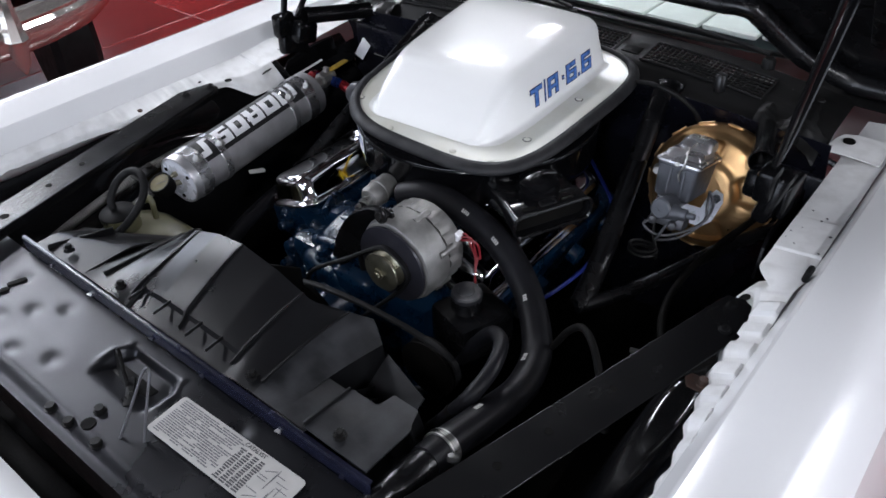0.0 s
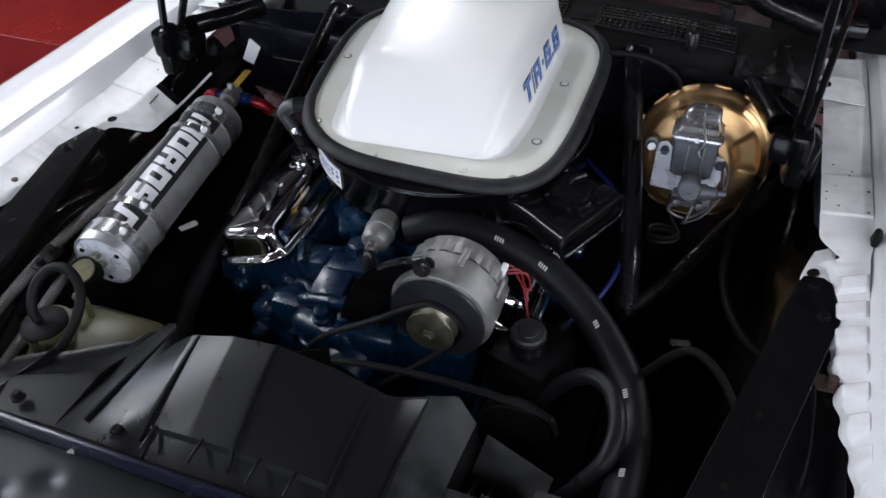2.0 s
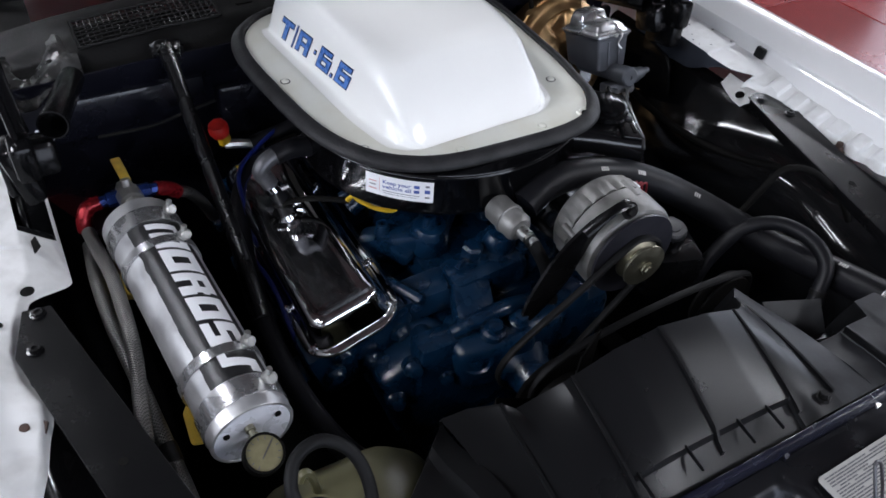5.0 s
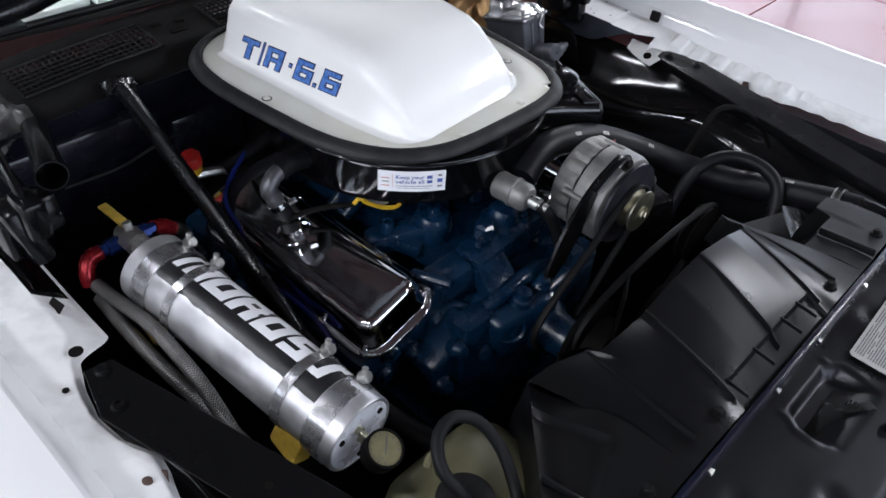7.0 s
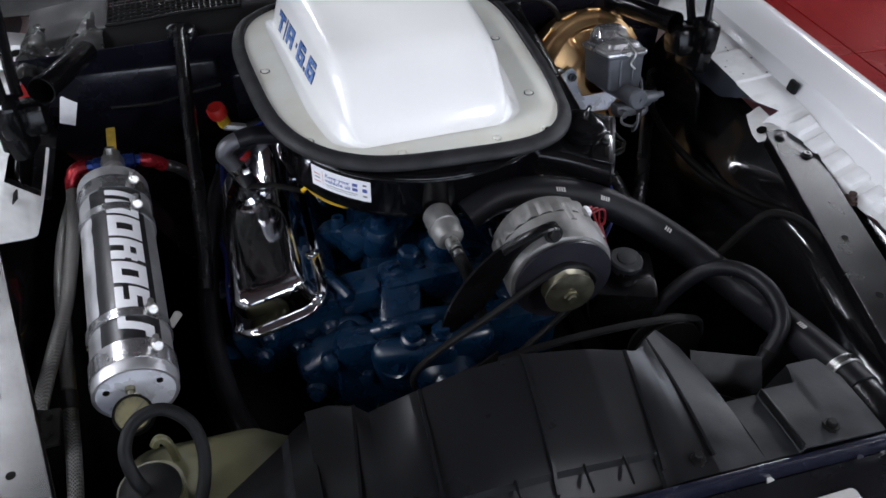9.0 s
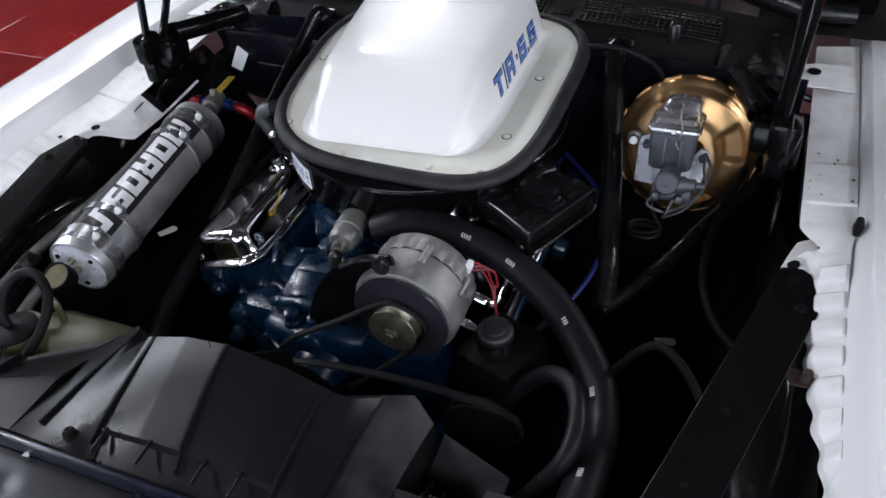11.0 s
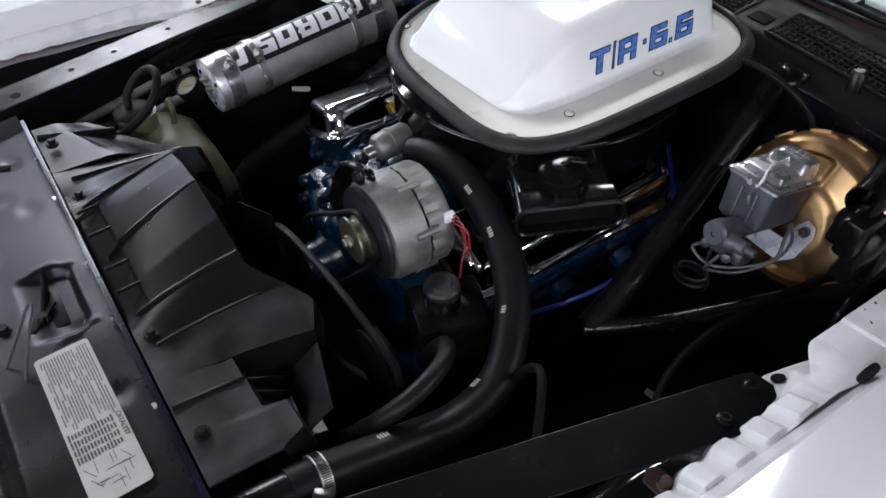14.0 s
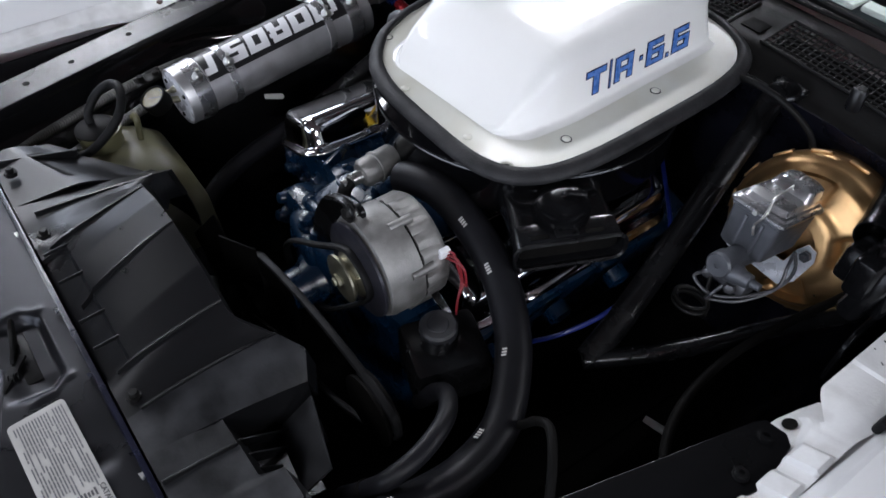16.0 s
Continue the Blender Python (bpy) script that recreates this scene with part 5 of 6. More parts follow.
part("sensor", lathe([(0.019, -0.02), (0.019, 0.004), (0.012, 0.006), (0.012, 0.012), (0.0165, 0.012), (0.0165, 0.030), (0.012, 0.034)], (-0.043, 0.473, 0.858), (0.05, -0.05, 1), 6), BLUE, eng)
part("sensor_lead", tube([(-0.06, 0.462, 0.876), (-0.072, 0.455, 0.880), (-0.078, 0.452, 0.878)], 0.005, 8), BLUE, eng)
for c in ((-0.125, 0.597, 0.842), (-0.070, 0.551, 0.872), (0.035, 0.56, 0.872)):
    part("stud", lathe([(0.013, -0.02), (0.012, 0.010), (0.0095, 0.024), (0.005, 0.024), (0.005, 0.018)], c, (0, 0, 1), 14), BLUE, eng)
part("coolant_pipe", tube([(-0.155, 0.452, 0.785), (-0.125, 0.445, 0.790), (-0.10, 0.425, 0.775)], 0.011, 10), BLUE, eng)
part("oil_pan", cbox((0, 0.66, 0.48), (0.24, 0.5, 0.14), 0.02), NEARBLACK, eng)
part("bell_housing", lathe([(0.20, 0), (0.18, 0.12), (0.12, 0.3)], (0, 0.94, 0.66), (0, 1, 0), 24), NEARBLACK, eng)
# chrome valve covers
for s in (-1, 1):
    vc = thing("valve_cover", "polished chrome valve cover on the engine head", "valve cover", (s * 0.21, 0.665, 0.8), "valve covers")
    vm = Matrix.Translation((-0.023 + s * (0.209 if s < 0 else 0.197), 0.652, 0.815)) @ pose(0, 0, 0, 0, s * 18, 0)
    L, W = 0.432, 0.150

    def ring(w, l, z, r, vm=vm):
        return [vm @ Vector((x, y, z)) for x, y in rrect(w, l, r, 6)]

    bm = bmesh.new()
    prof = [(0, 0, 0.046), (0, 0.003, 0.046), (0.004, 0.0055, 0.044), (0.018, 0.0065, 0.032), (0.024, 0.008, 0.029), (0.028, 0.012, 0.027), (0.034, 0.026, 0.026), (0.039, 0.038, 0.025), (0.044, 0.045, 0.024), (0.052, 0.0505, 0.022), (0.062, 0.0535, 0.019), (0.074, 0.0550, 0.015), (0.10, 0.0560, 0.010)]
    skin(bm, [ring(W - d, L - d * 0.85, z, r) for d, z, r in prof], True)
    part("cover", bm, CHROME, vc, "", 60)
    for dx, dy in ((-0.058, -0.10), (0.058, -0.10), (-0.058, 0.10), (0.058, 0.10), (0.054, -0.190), (-0.054, -0.190)):
        part("bolt", lathe([(0.007, 0), (0.007, 0.0015), (0.0045, 0.002), (0.0045, 0.006), (0.003, 0.007)], vm @ Vector((dx * 1.17, dy, 0.006)), vm.to_3x3() @ Vector((0, 0, 1)), 10), CHROME, vc)
    if s < 0:
        bq = vm @ Vector((0.0, 0.018, 0.054))
        nq = vm.to_3x3() @ Vector((0, 0, 1))
        part("breather_flange", lathe([(0.026, 0), (0.026, 0.004), (0.018, 0.006), (0.016, 0.016)], bq, nq, 22), CHROME, vc)
VCB = Vector((-0.240, 0.693, 0.874))

pcv = thing("breather_hose", "grey elbow hose with two worm clamps on the breather", "hose", (-0.24, 0.69, 0.87))
part("lower_hose", tube([VCB + Vector((0.004, 0.000, -0.016)), VCB + Vector((-0.010, -0.003, 0.018)), VCB + Vector((-0.024, -0.007, 0.050))], 0.0135, 14), HOSE, pcv)
part("elbow", tube([VCB + Vector((-0.020, -0.006, 0.040)), VCB + Vector((-0.030, -0.009, 0.062)), (-0.277, 0.683, 0.952), (-0.264, 0.686, 0.967), (-0.235, 0.692, 0.970), (-0.20, 0.700, 0.962)], 0.0125, 14), LEAD, pcv, "dull metal elbow")
part("upper_hose", tube([(-0.255, 0.687, 0.969), (-0.225, 0.694, 0.970), (-0.17, 0.704, 0.953)], 0.0145, 14), HOSE, pcv)
for t, q in ((0.0, VCB + Vector((-0.004, 0.0, 0.004))), (1.0, VCB + Vector((-0.022, -0.006, 0.044)))):
    cb = lathe([(0.0150, -0.005), (0.0150, 0.005), (0.0138, 0.005), (0.0138, -0.005)], q, (-0.42, 0.2, 0.88), 22)
    lathe([(0.005, 0), (0.005, 0.012)], q + Vector((0.010, -0.016, 0.004)), (0.8, -0.3, 0.4), 8, cb)
    part("worm_clamp", cb, CHROME, pcv, "bright worm clamp")

pcap = thing("service_port", "red capped yellow refrigerant port on the rear hose", "valve", (-0.276, 0.885, 0.90))
part("cap", lathe([(0.015, 0), (0.017, 0.004), (0.017, 0.018), (0.014, 0.022)], (-0.281, 0.886, 0.894), (-0.2, -0.2, 1), 8), REDCAP, pcap)
part("collar", lathe([(0.011, 0), (0.011, 0.022)], (-0.274, 0.890, 0.873), (-0.2, -0.2, 1), 12), YELLOW, pcap)
part("stem", tube([(-0.276, 0.886, 0.872), (-0.249, 0.879, 0.870), (-0.215, 0.868, 0.866)], 0.008, 8), STEEL, pcap)
part("hose", tube([(-0.235, 0.873, 0.870), (-0.15, 0.87, 0.89), (-0.08, 0.90, 0.88)], 0.012, 12), HOSE, pcap)

egr = thing("vacuum_canister", "grey metal vacuum canister with a seam ring", "canister", (0.008, 0.455, 0.93))
part("body", lathe([(0.009, -0.034), (0.019, -0.032), (0.0215, -0.028), (0.0215, -0.003), (0.0235, -0.002), (0.0235, 0.002), (0.0215, 0.003), (0.0215, 0.021), (0.017, 0.027), (0.008, 0.029)], (0.006, 0.459, 0.933), (0.085, -0.99, -0.03), 28), CAST, egr)
part("nipple", lathe([(0.010, 0), (0.010, 0.016), (0.007, 0.016), (0.007, 0.03)], (0.0085, 0.430, 0.932), (0.085, -0.99, -0.03), 12), STEEL, egr)
part("hose", tube([(0.010, 0.414, 0.931), (0.014, 0.400, 0.922), (0.026, 0.386, 0.89), (0.040, 0.376, 0.83)], 0.0095, 12), RUBBER, egr)
part("rear_pipe", tube([(0.004, 0.490, 0.935), (0.024, 0.512, 0.934), (0.058, 0.515, 0.920)], 0.008, 10), STEEL, egr)

choke = thing("carburettor_body", "small round alloy housing under the air cleaner", "carburettor", (-0.13, 0.64, 0.91))
part("drum", lathe([(0.030, 0), (0.030, 0.010), (0.032, 0.012), (0.032, 0.03), (0.026, 0.034)], (-0.10, 0.635, 0.915), (-0.85, -0.4, 0.1), 24), POLISH, choke)
part("base", cbox((-0.02, 0.68, 0.895), (0.14, 0.14, 0.04), 0.008), CAST, choke)
dip = thing("dipstick", "bent yellow dipstick handle by the intake", "dipstick", (-0.118, 0.570, 0.910))
part("handle", tube([(-0.171, 0.622, 0.908), (-0.162, 0.618, 0.916), (-0.155, 0.614, 0.908), (-0.135, 0.605, 0.894), (-0.112, 0.597, 0.886), (-0.101, 0.595, 0.890), (-0.100, 0.602, 0.904)], 0.0036, 8), YELLOW, dip)
part("tube", tube([(-0.168, 0.622, 0.906), (-0.215, 0.655, 0.902), (-0.262, 0.69, 0.880)], 0.0045, 8), NEARBLACK, dip)

# ---- alternator ----
alt = thing("alternator", "cast aluminium alternator with a zinc pulley", "alternator", (0.146, 0.37, 0.84))
AD = Vector((-0.02, -1, -0.02)).normalized()
AC = Vector((0.140, 0.314, 0.909))
def along(d):
    return AC - AD * d
rear_prof = [(0.03, 0.128), (0.055, 0.128), (0.068, 0.124), (0.0735, 0.117), (0.0735, 0.088)]
part("rear_housing", lathe([(r, -h) for r, h in rear_prof], AC, AD, 64, wobble=lambda k, r, h: 1.0 if abs(h) > 0.119 or r < 0.07 else 1 - 0.045 * (math.sin(k * 2 * math.pi * 21) > 0.2)), CAST, alt, "finned rear casting")
part("front_housing", lathe([(0.074, -0.084), (0.0745, -0.080), (0.0745, -0.044), (0.071, -0.036), (0.058, -0.031), (0.03, -0.030)], AC, AD, 48), CAST, alt)
part("seam", lathe([(0.0705, -0.089), (0.0705, -0.082)], AC, AD, 40), NEARBLACK, alt)
for a in (20, 75, 165, 250, 320):
    q = axis_frame(along(0.084), AD) @ Vector((0.0725 * math.cos(radians(a)), 0.071 * math.sin(radians(a)), 0))
    part("ear", lathe([(0.006, -0.016), (0.006, 0.018)], q, AD, 10), CAST, alt)
fan = lathe([(0.068, -0.030), (0.068, -0.026), (0.045, -0.024), (0.02, -0.023)], AC, AD, 40)
part("cooling_fan", fan, FANM, alt, "dark blued fan disc")
for k in range(12):
    a = 2 * math.pi * k / 12
    q = axis_frame(AC, AD) @ Vector((0.052 * math.cos(a), 0.052 * math.sin(a), -0.034))
    part("fan_blade", box((0.022, 0.002, 0.010), axis_frame(q, AD) @ pose(0, 0, 0, 0, 0, math.degrees(a) + 15), 0), FANM, alt)
part("pulley", lathe([(0.024, -0.022), (0.034, -0.021), (0.034, -0.018), (0.026, -0.011), (0.034, -0.004), (0.034, -0.001), (0.028, 0.0), (0.022, 0.002), (0.014, 0.002)], AC, AD, 40), BRASS, alt, "yellow-zinc pulley")
part("pulley_nut", lathe([(0.013, 0.000), (0.013, 0.002), (0.010, 0.002), (0.010, 0.006), (0.006, 0.007), (0.006, 0.010)], AC, AD, 6), BRASS, alt)
part("plug", cbox((0.205, 0.430, 0.938), (0.010, 0.016, 0.026), 0.003, (0, 15, 0)), PAPER, alt, "pale wire plug")
for k, o in enumerate((0.0, 0.010, 0.020)):
    part("lead", tube([(0.208, 0.432, 0.946 - 0.006 * k), (0.217 + o, 0.437, 0.946 - 0.4 * o), (0.224 + o, 0.438, 0.930 - o), (0.234 + 0.3 * o, 0.438, 0.908), (0.243, 0.426, 0.890), (0.248, 0.420, 0.868)], 0.0017, 6), REDWIRE, alt, "red wire")
bk = thing("alternator_bracket", "curved black alternator bracket plate", "bracket", (0.06, 0.34, 0.88))
part("plate", prism([(p.x, p.y) for p in spline([(x, z, 0) for x, z in ((0.128, 0.993), (0.108, 0.991), (0.063, 0.971), (0.026, 0.938), (-0.003, 0.892), (-0.021, 0.843), (-0.018, 0.824), (0.002, 0.827), (0.046, 0.875), (0.064, 0.916), (0.082, 0.942), (0.109, 0.966), (0.130, 0.978))], 4, True)], pose(0, 0.360, 0.003, 90, 0, 0), 0.005), BLACK, bk)
part("strap", tube([(0.055, 0.354, 0.968), (0.09, 0.351, 0.993), (0.118, 0.352, 0.999), (0.128, 0.354, 0.991)], 0.007, 8, flat=0.5), BLACK, bk)
bolt((0.119, 0.348, 0.991), (0, -1, 0.3), 0.008, 0.008, bk)

# ---- belts, pulleys, fan ----
def belt(name, path, label, w=0.006, t=0.004):
    th = thing(name, label, "belt", path[0], "drive belts")
    part("band", tube(path, w, 8, 4, True, flat=t / w), RUBBER, th)


belt("drive_belt", [(0.146, 0.333, 0.944), (0.176, 0.333, 0.925), (0.175, 0.333, 0.89), (0.10, 0.333, 0.80), (0.04, 0.333, 0.74), (-0.03, 0.333, 0.72), (-0.07, 0.333, 0.76), (-0.05, 0.333, 0.81), (0.05, 0.333, 0.885), (0.118, 0.333, 0.937)], "black rubber belt round the alternator pulley")
belt("drive_belt", [(0.30, 0.272, 0.865), (0.325, 0.272, 0.845), (0.31, 0.272, 0.80), (0.15, 0.272, 0.69), (0.02, 0.272, 0.66), (-0.05, 0.272, 0.72), (-0.06, 0.272, 0.80), (-0.01, 0.272, 0.845), (0.10, 0.272, 0.868), (0.22, 0.272, 0.874)], "black rubber belt to the steering pump")
fp = thing("cooling_fan_assembly", "dark engine cooling fan behind the shroud", "fan", (-0.02, 0.25, 0.76))
part("hub", lathe([(0.065, 0), (0.07, 0.01), (0.05, 0.02), (0.05, 0.05), (0.03, 0.055)], (-0.01, 0.285, 0.765), (0, -1, 0), 28), NEARBLACK, fp)
for k in range(6):
    a = math.pi / 3 * k + 0.5
    part("blade", box((0.06, 0.003, 0.10), axis_frame((-0.01 + 0.11 * math.cos(a), 0.24, 0.74 + 0.11 * math.sin(a)), (math.cos(a), 0, math.sin(a)), (0, 1, 0)) @ pose(0, 0, 0, 0, 0, 28), 0.001), NEARBLACK, fp)

# ---- power steering pump ----
ps = thing("steering_pump", "black power steering pump with a knurled cap", "pump", (0.265, 0.37, 0.80))
part("reservoir", cbox((0.264, 0.390, 0.816), (0.095, 0.105, 0.075), 0.012, (0, 0, -18)), BLACK, ps)
part("neck", lathe([(0.026, 0), (0.024, 0.03)], (0.258, 0.384, 0.846), (0.02, -0.05, 1), 24), BLACK, ps)
part("cap", lathe([(0.025, 0), (0.025, 0.012), (0.0225, 0.015), (0.014, 0.0150), (0.013, 0.0165), (0.004, 0.017)], (0.258, 0.384, 0.871), (0.02, -0.05, 1), 36, wobble=lambda k, r, h: 1 - 0.03 * (int(k * 36) % 2) * (r > 0.02)), CAPM, ps, "grey ribbed cap")
part("pump_pulley", lathe([(0.05, 0), (0.05, 0.004), (0.042, 0.01), (0.05, 0.016), (0.05, 0.02)], (0.275, 0.282, 0.820), (0, -1, 0), 30), NEARBLACK, ps)

# ---- hoses ----
uh = thing("upper_radiator_hose", "thick black upper radiator hose with white part marks", "hose", (0.35, 0.40, 0.85))
UH = [(0.045, 0.478, 0.930), (0.085, 0.487, 0.946), (0.14, 0.493, 0.945), (0.225, 0.487, 0.926), (0.29, 0.468, 0.900), (0.346, 0.434, 0.872), (0.398, 0.375, 0.846), (0.421, 0.300, 0.845), (0.425, 0.22, 0.866), (0.424, 0.13, 0.890), (0.424, 0.085, 0.898)]
part("hose", tube(UH, 0.0235, 20, 8), HOSE, uh)
for i, f in ((2, 0.5), (3, 0.4), (5, 0.0), (6, 0.5), (8, 0.3)):
    a, b = Vector(UH[i]), Vector(UH[i + 1])
    p = a.lerp(b, f)
    d = (b - a).normalized()
    n = Vector((-0.15, -0.55, 0.82))
    n = (n - d * n.dot(d)).normalized()
    side = n.cross(d)
    rm = Matrix((d, side, n)).transposed().to_4x4()
    rm.translation = p + n * 0.0236
    wb = bmesh.new()
    for k in range(4):
        box((0.0022, 0.0065, 0.0006), rm @ pose(-0.006 + 0.0038 * k, 0, 0, 0, 0, 8), 0, bm=wb)
    part("part_mark", wb, AGED, uh, "small white printed mark")
cl = lathe([(0.0262, -0.0065), (0.0262, 0.0065), (0.0245, 0.0065), (0.0245, -0.0065)], (0.424, 0.118, 0.892), (0, 0.94, -0.2), 36)
lathe([(0.0075, 0), (0.0075, 0.018), (0.005, 0.021)], (0.440, 0.104, 0.903), (0.3, 0.6, -0.4), 8, cl)
part("hose_clamp", cl, STEEL, uh, "steel worm clamp")
for k in range(26):
    a = radians(20 + 5.2 * k)
    q = axis_frame((0.424, 0.118, 0.892), (0, 0.94, -0.2)) @ Vector((0.0264 * math.cos(a), 0.0264 * math.sin(a), 0))
    part("clamp_thread", bar(q + Vector((0, -0.0045, 0.001)), q + Vector((0, 0.0045, -0.001)), 0.0012, 0.0006, 0), NEARBLACK, uh)
part("radiator_neck", tube([(0.424, 0.14, 0.888), (0.424, 0.07, 0.898), (0.418, 0.03, 0.893), (0.40, 0.0, 0.86)], 0.0225, 18), BLACK, uh, "black metal outlet neck")

lo = thing("bypass_hose", "grey-black hose looping beside the radiator hose", "hose", (0.38, 0.27, 0.88))
part("hose", tube([(0.285, 0.335, 0.79), (0.312, 0.338, 0.84), (0.350, 0.328, 0.890), (0.384, 0.300, 0.910), (0.402, 0.255, 0.910), (0.400, 0.214, 0.894), (0.380, 0.195, 0.860), (0.350, 0.18, 0.815)], 0.0112, 16), HOSE, lo)
part("clip", lathe([(0.0125, -0.004), (0.0125, 0.004)], (0.380, 0.195, 0.860), (0.4, 0.3, 0.9), 18), SATIN, lo)
vh = thing("vacuum_hose", "thin black hose arching over the wheel apron", "hose", (0.5, 0.45, 0.88))
part("hose", tube([(0.39, 0.39, 0.82), (0.42, 0.385, 0.862), (0.445, 0.378, 0.910), (0.471, 0.372, 0.936), (0.505, 0.345, 0.935), (0.540, 0.31, 0.90), (0.56, 0.29, 0.86)], 0.0055, 10), NEARBLACK, vh)
ch = thing("coolant_hose", "long black hose running down the passenger side", "hose", (-0.31, 0.5, 0.8))
part("hose", tube([(-0.10, 0.80, 0.90), (-0.25, 0.82, 0.86), (-0.315, 0.70, 0.82), (-0.335, 0.50, 0.78), (-0.31, 0.34, 0.75), (-0.24, 0.25, 0.72), (-0.16, 0.22, 0.68)], 0.016, 14), HOSE, ch)
part("hose_end", lathe([(0.0175, -0.012), (0.0182, -0.008), (0.0182, 0.008), (0.0175, 0.012)], (-0.16, 0.22, 0.68), (0.8, -0.3, -0.4), 20), STEEL, ch, "steel clamp on the hose end")

# ignition leads
for k, pts in enumerate((
        [(-0.20, 0.88, 0.88), (-0.285, 0.80, 0.845), (-0.308, 0.70, 0.808), (-0.302, 0.61, 0.803), (-0.305, 0.54, 0.800), (-0.303, 0.505, 0.770), (-0.29, 0.495, 0.73)],
        [(-0.19, 0.87, 0.89), (-0.275, 0.81, 0.872), (-0.292, 0.74, 0.845), (-0.295, 0.70, 0.81), (-0.27, 0.68, 0.77)],
        [(0.20, 0.86, 0.88), (0.33, 0.74, 0.85), (0.345, 0.62, 0.835), (0.325, 0.55, 0.81), (0.29, 0.52, 0.775)])):
    w = thing("ignition_lead", "bright blue spark plug lead beside the valve cover", "cable", pts[2], "ignition leads")
    part("cable", tube(pts, 0.0037, 8), BLUEWIRE, w)
    part("boot", tube([Vector(pts[-1]), Vector(pts[-1]) + (Vector(pts[-1]) - Vector(pts[-2])).normalized() * 0.03], 0.008, 10, 2), RUBBER, w)

# ---- bracing tubes ----
for s in (-1, 1):
    bt = thing("cowl_brace", "black flattened tube brace from cowl to frame", "brace", (s * 0.33, 0.75, 0.9), "cowl braces")
    bx = 0.280 if s > 0 else -0.318
    part("tube", tube([(bx + s * 0.002, 1.004, 1.0005), (bx + s * 0.004, 0.985, 0.998), (bx + s * 0.006, 0.95, 0.986), (0.352 if s > 0 else -0.330, 0.66, 0.846), (0.37 if s > 0 else -0.336, 0.552, 0.797)], lambda t: 0.0195 + 0.008 * max(0.0, 1 - t / 0.3) ** 2, 12, 6, flat=0.6), BLACK, bt)
    part("foot", cbox((bx + s * 0.002, 1.004, 0.998), (0.050, 0.030, 0.010), 0.003, (12, 0, 0)), BLACK, bt)
    for dx in (-0.012, 0.012):
        part("slot", lathe([(0.006, 0), (0.006, 0.0015)], (bx + s * 0.002 + dx, 1.001, 1.0035), (0, -0.2, 1), 12), NEARBLACK, bt)
    if s > 0:
        part("cross_tube", tube([(0.366, 0.548, 0.794), (0.43, 0.65, 0.804), (0.52, 0.82, 0.835), (0.60, 0.95, 0.85)], 0.0125, 12), BLACK, bt)

lp = thing("coiled_brake_pipe", "coiled dark steel brake pipe", "pipe", (0.39, 0.71, 0.85))
co = [(0.396 + 0.025 * math.cos(a), 0.719 + 0.020 * math.sin(a), 0.818 + 0.0016 * a) for a in lin(0, 4 * math.pi, 50)]
part("coil", tube(co, 0.0032, 8, 1), SATIN, lp)
part("pipe", tube([(0.421, 0.719, 0.838), (0.404, 0.735, 0.855), (0.395, 0.755, 0.885)], 0.003, 8), SATIN, lp)

# ---- brake booster and master cylinder ----
bo = thing("brake_booster", "gold plated round brake booster on the firewall", "brake booster", (0.425, 0.93, 0.8))
BD = Vector((0.08, -0.955, 0.27)).normalized()
BC = Vector((0.428, 0.915, 0.870))
bf = axis_frame(BC, BD) @ Matrix.Scale(1.06, 4)


def booster_face(a, r):
    base = interp(r, [(0.030, 0.046), (0.048, 0.044), (0.058, 0.036), (0.080, 0.031), (0.092, 0.027), (0.098, 0.018), (0.102, 0.0125), (0.107, 0.010), (0.1105, 0.006), (0.1125, 0.0), (0.1126, -0.016)])
    lobe = 0.5 + 0.5 * math.sin(4 * a + 0.6)
    press = 0.012 * smooth_step(0.45, 0.75, lobe) * smooth_step(0.046, 0.058, r) * smooth_step(0.094, 0.084, r)
    return bf @ Vector((r * math.cos(a), r * math.sin(a), base - press))


part("front_shell", sheet(booster_face, lin(0, 2 * math.pi, 121), [0.03, 0.04, 0.046, 0.05, 0.054, 0.058, 0.064, 0.07, 0.076, 0.081, 0.085, 0.089, 0.092, 0.095, 0.098, 0.1, 0.102, 0.1045, 0.107, 0.109, 0.1105, 0.1118, 0.1125, 0.1126], 0.0012), GOLD, bo, "", 60)
part("rear_shell", lathe([(0.1175, -0.016), (0.1145, -0.05), (0.095, -0.075), (0.04, -0.08)], BC, BD, 48), GOLD, bo)
for k in range(14):
    a = 2 * math.pi * k / 14 + 0.1
    q = axis_frame(BC, BD) @ Vector((0.1208 * math.cos(a), 0.1208 * math.sin(a), -0.006))
    part("crimp_tab", box((0.004, 0.030, 0.010), axis_frame(q, BD) @ pose(0, 0, 0, 0, 0, math.degrees(a)), 0.0015), GOLD, bo)
part("check_valve", lathe([(0.012, 0), (0.012, 0.018), (0.007, 0.02), (0.007, 0.034)], BC + Vector((-0.085, -0.035, 0.03)), BD, 12), STEEL, bo)

mc = thing("master_cylinder", "grey cast master cylinder with a bright wire-clipped lid", "master cylinder", (0.405, 0.80, 0.9))
MM = Matrix.Translation((0.417, 0.794, 0.919)) @ pose(0, 0, 0, -15, 0, 1)


def mring(w, l, z, r=0.012, dx=0.0, dy=0.0):
    return [MM @ Vector((x + dx, y + dy, z)) for x, y in rrect(w, l, r, 4)]


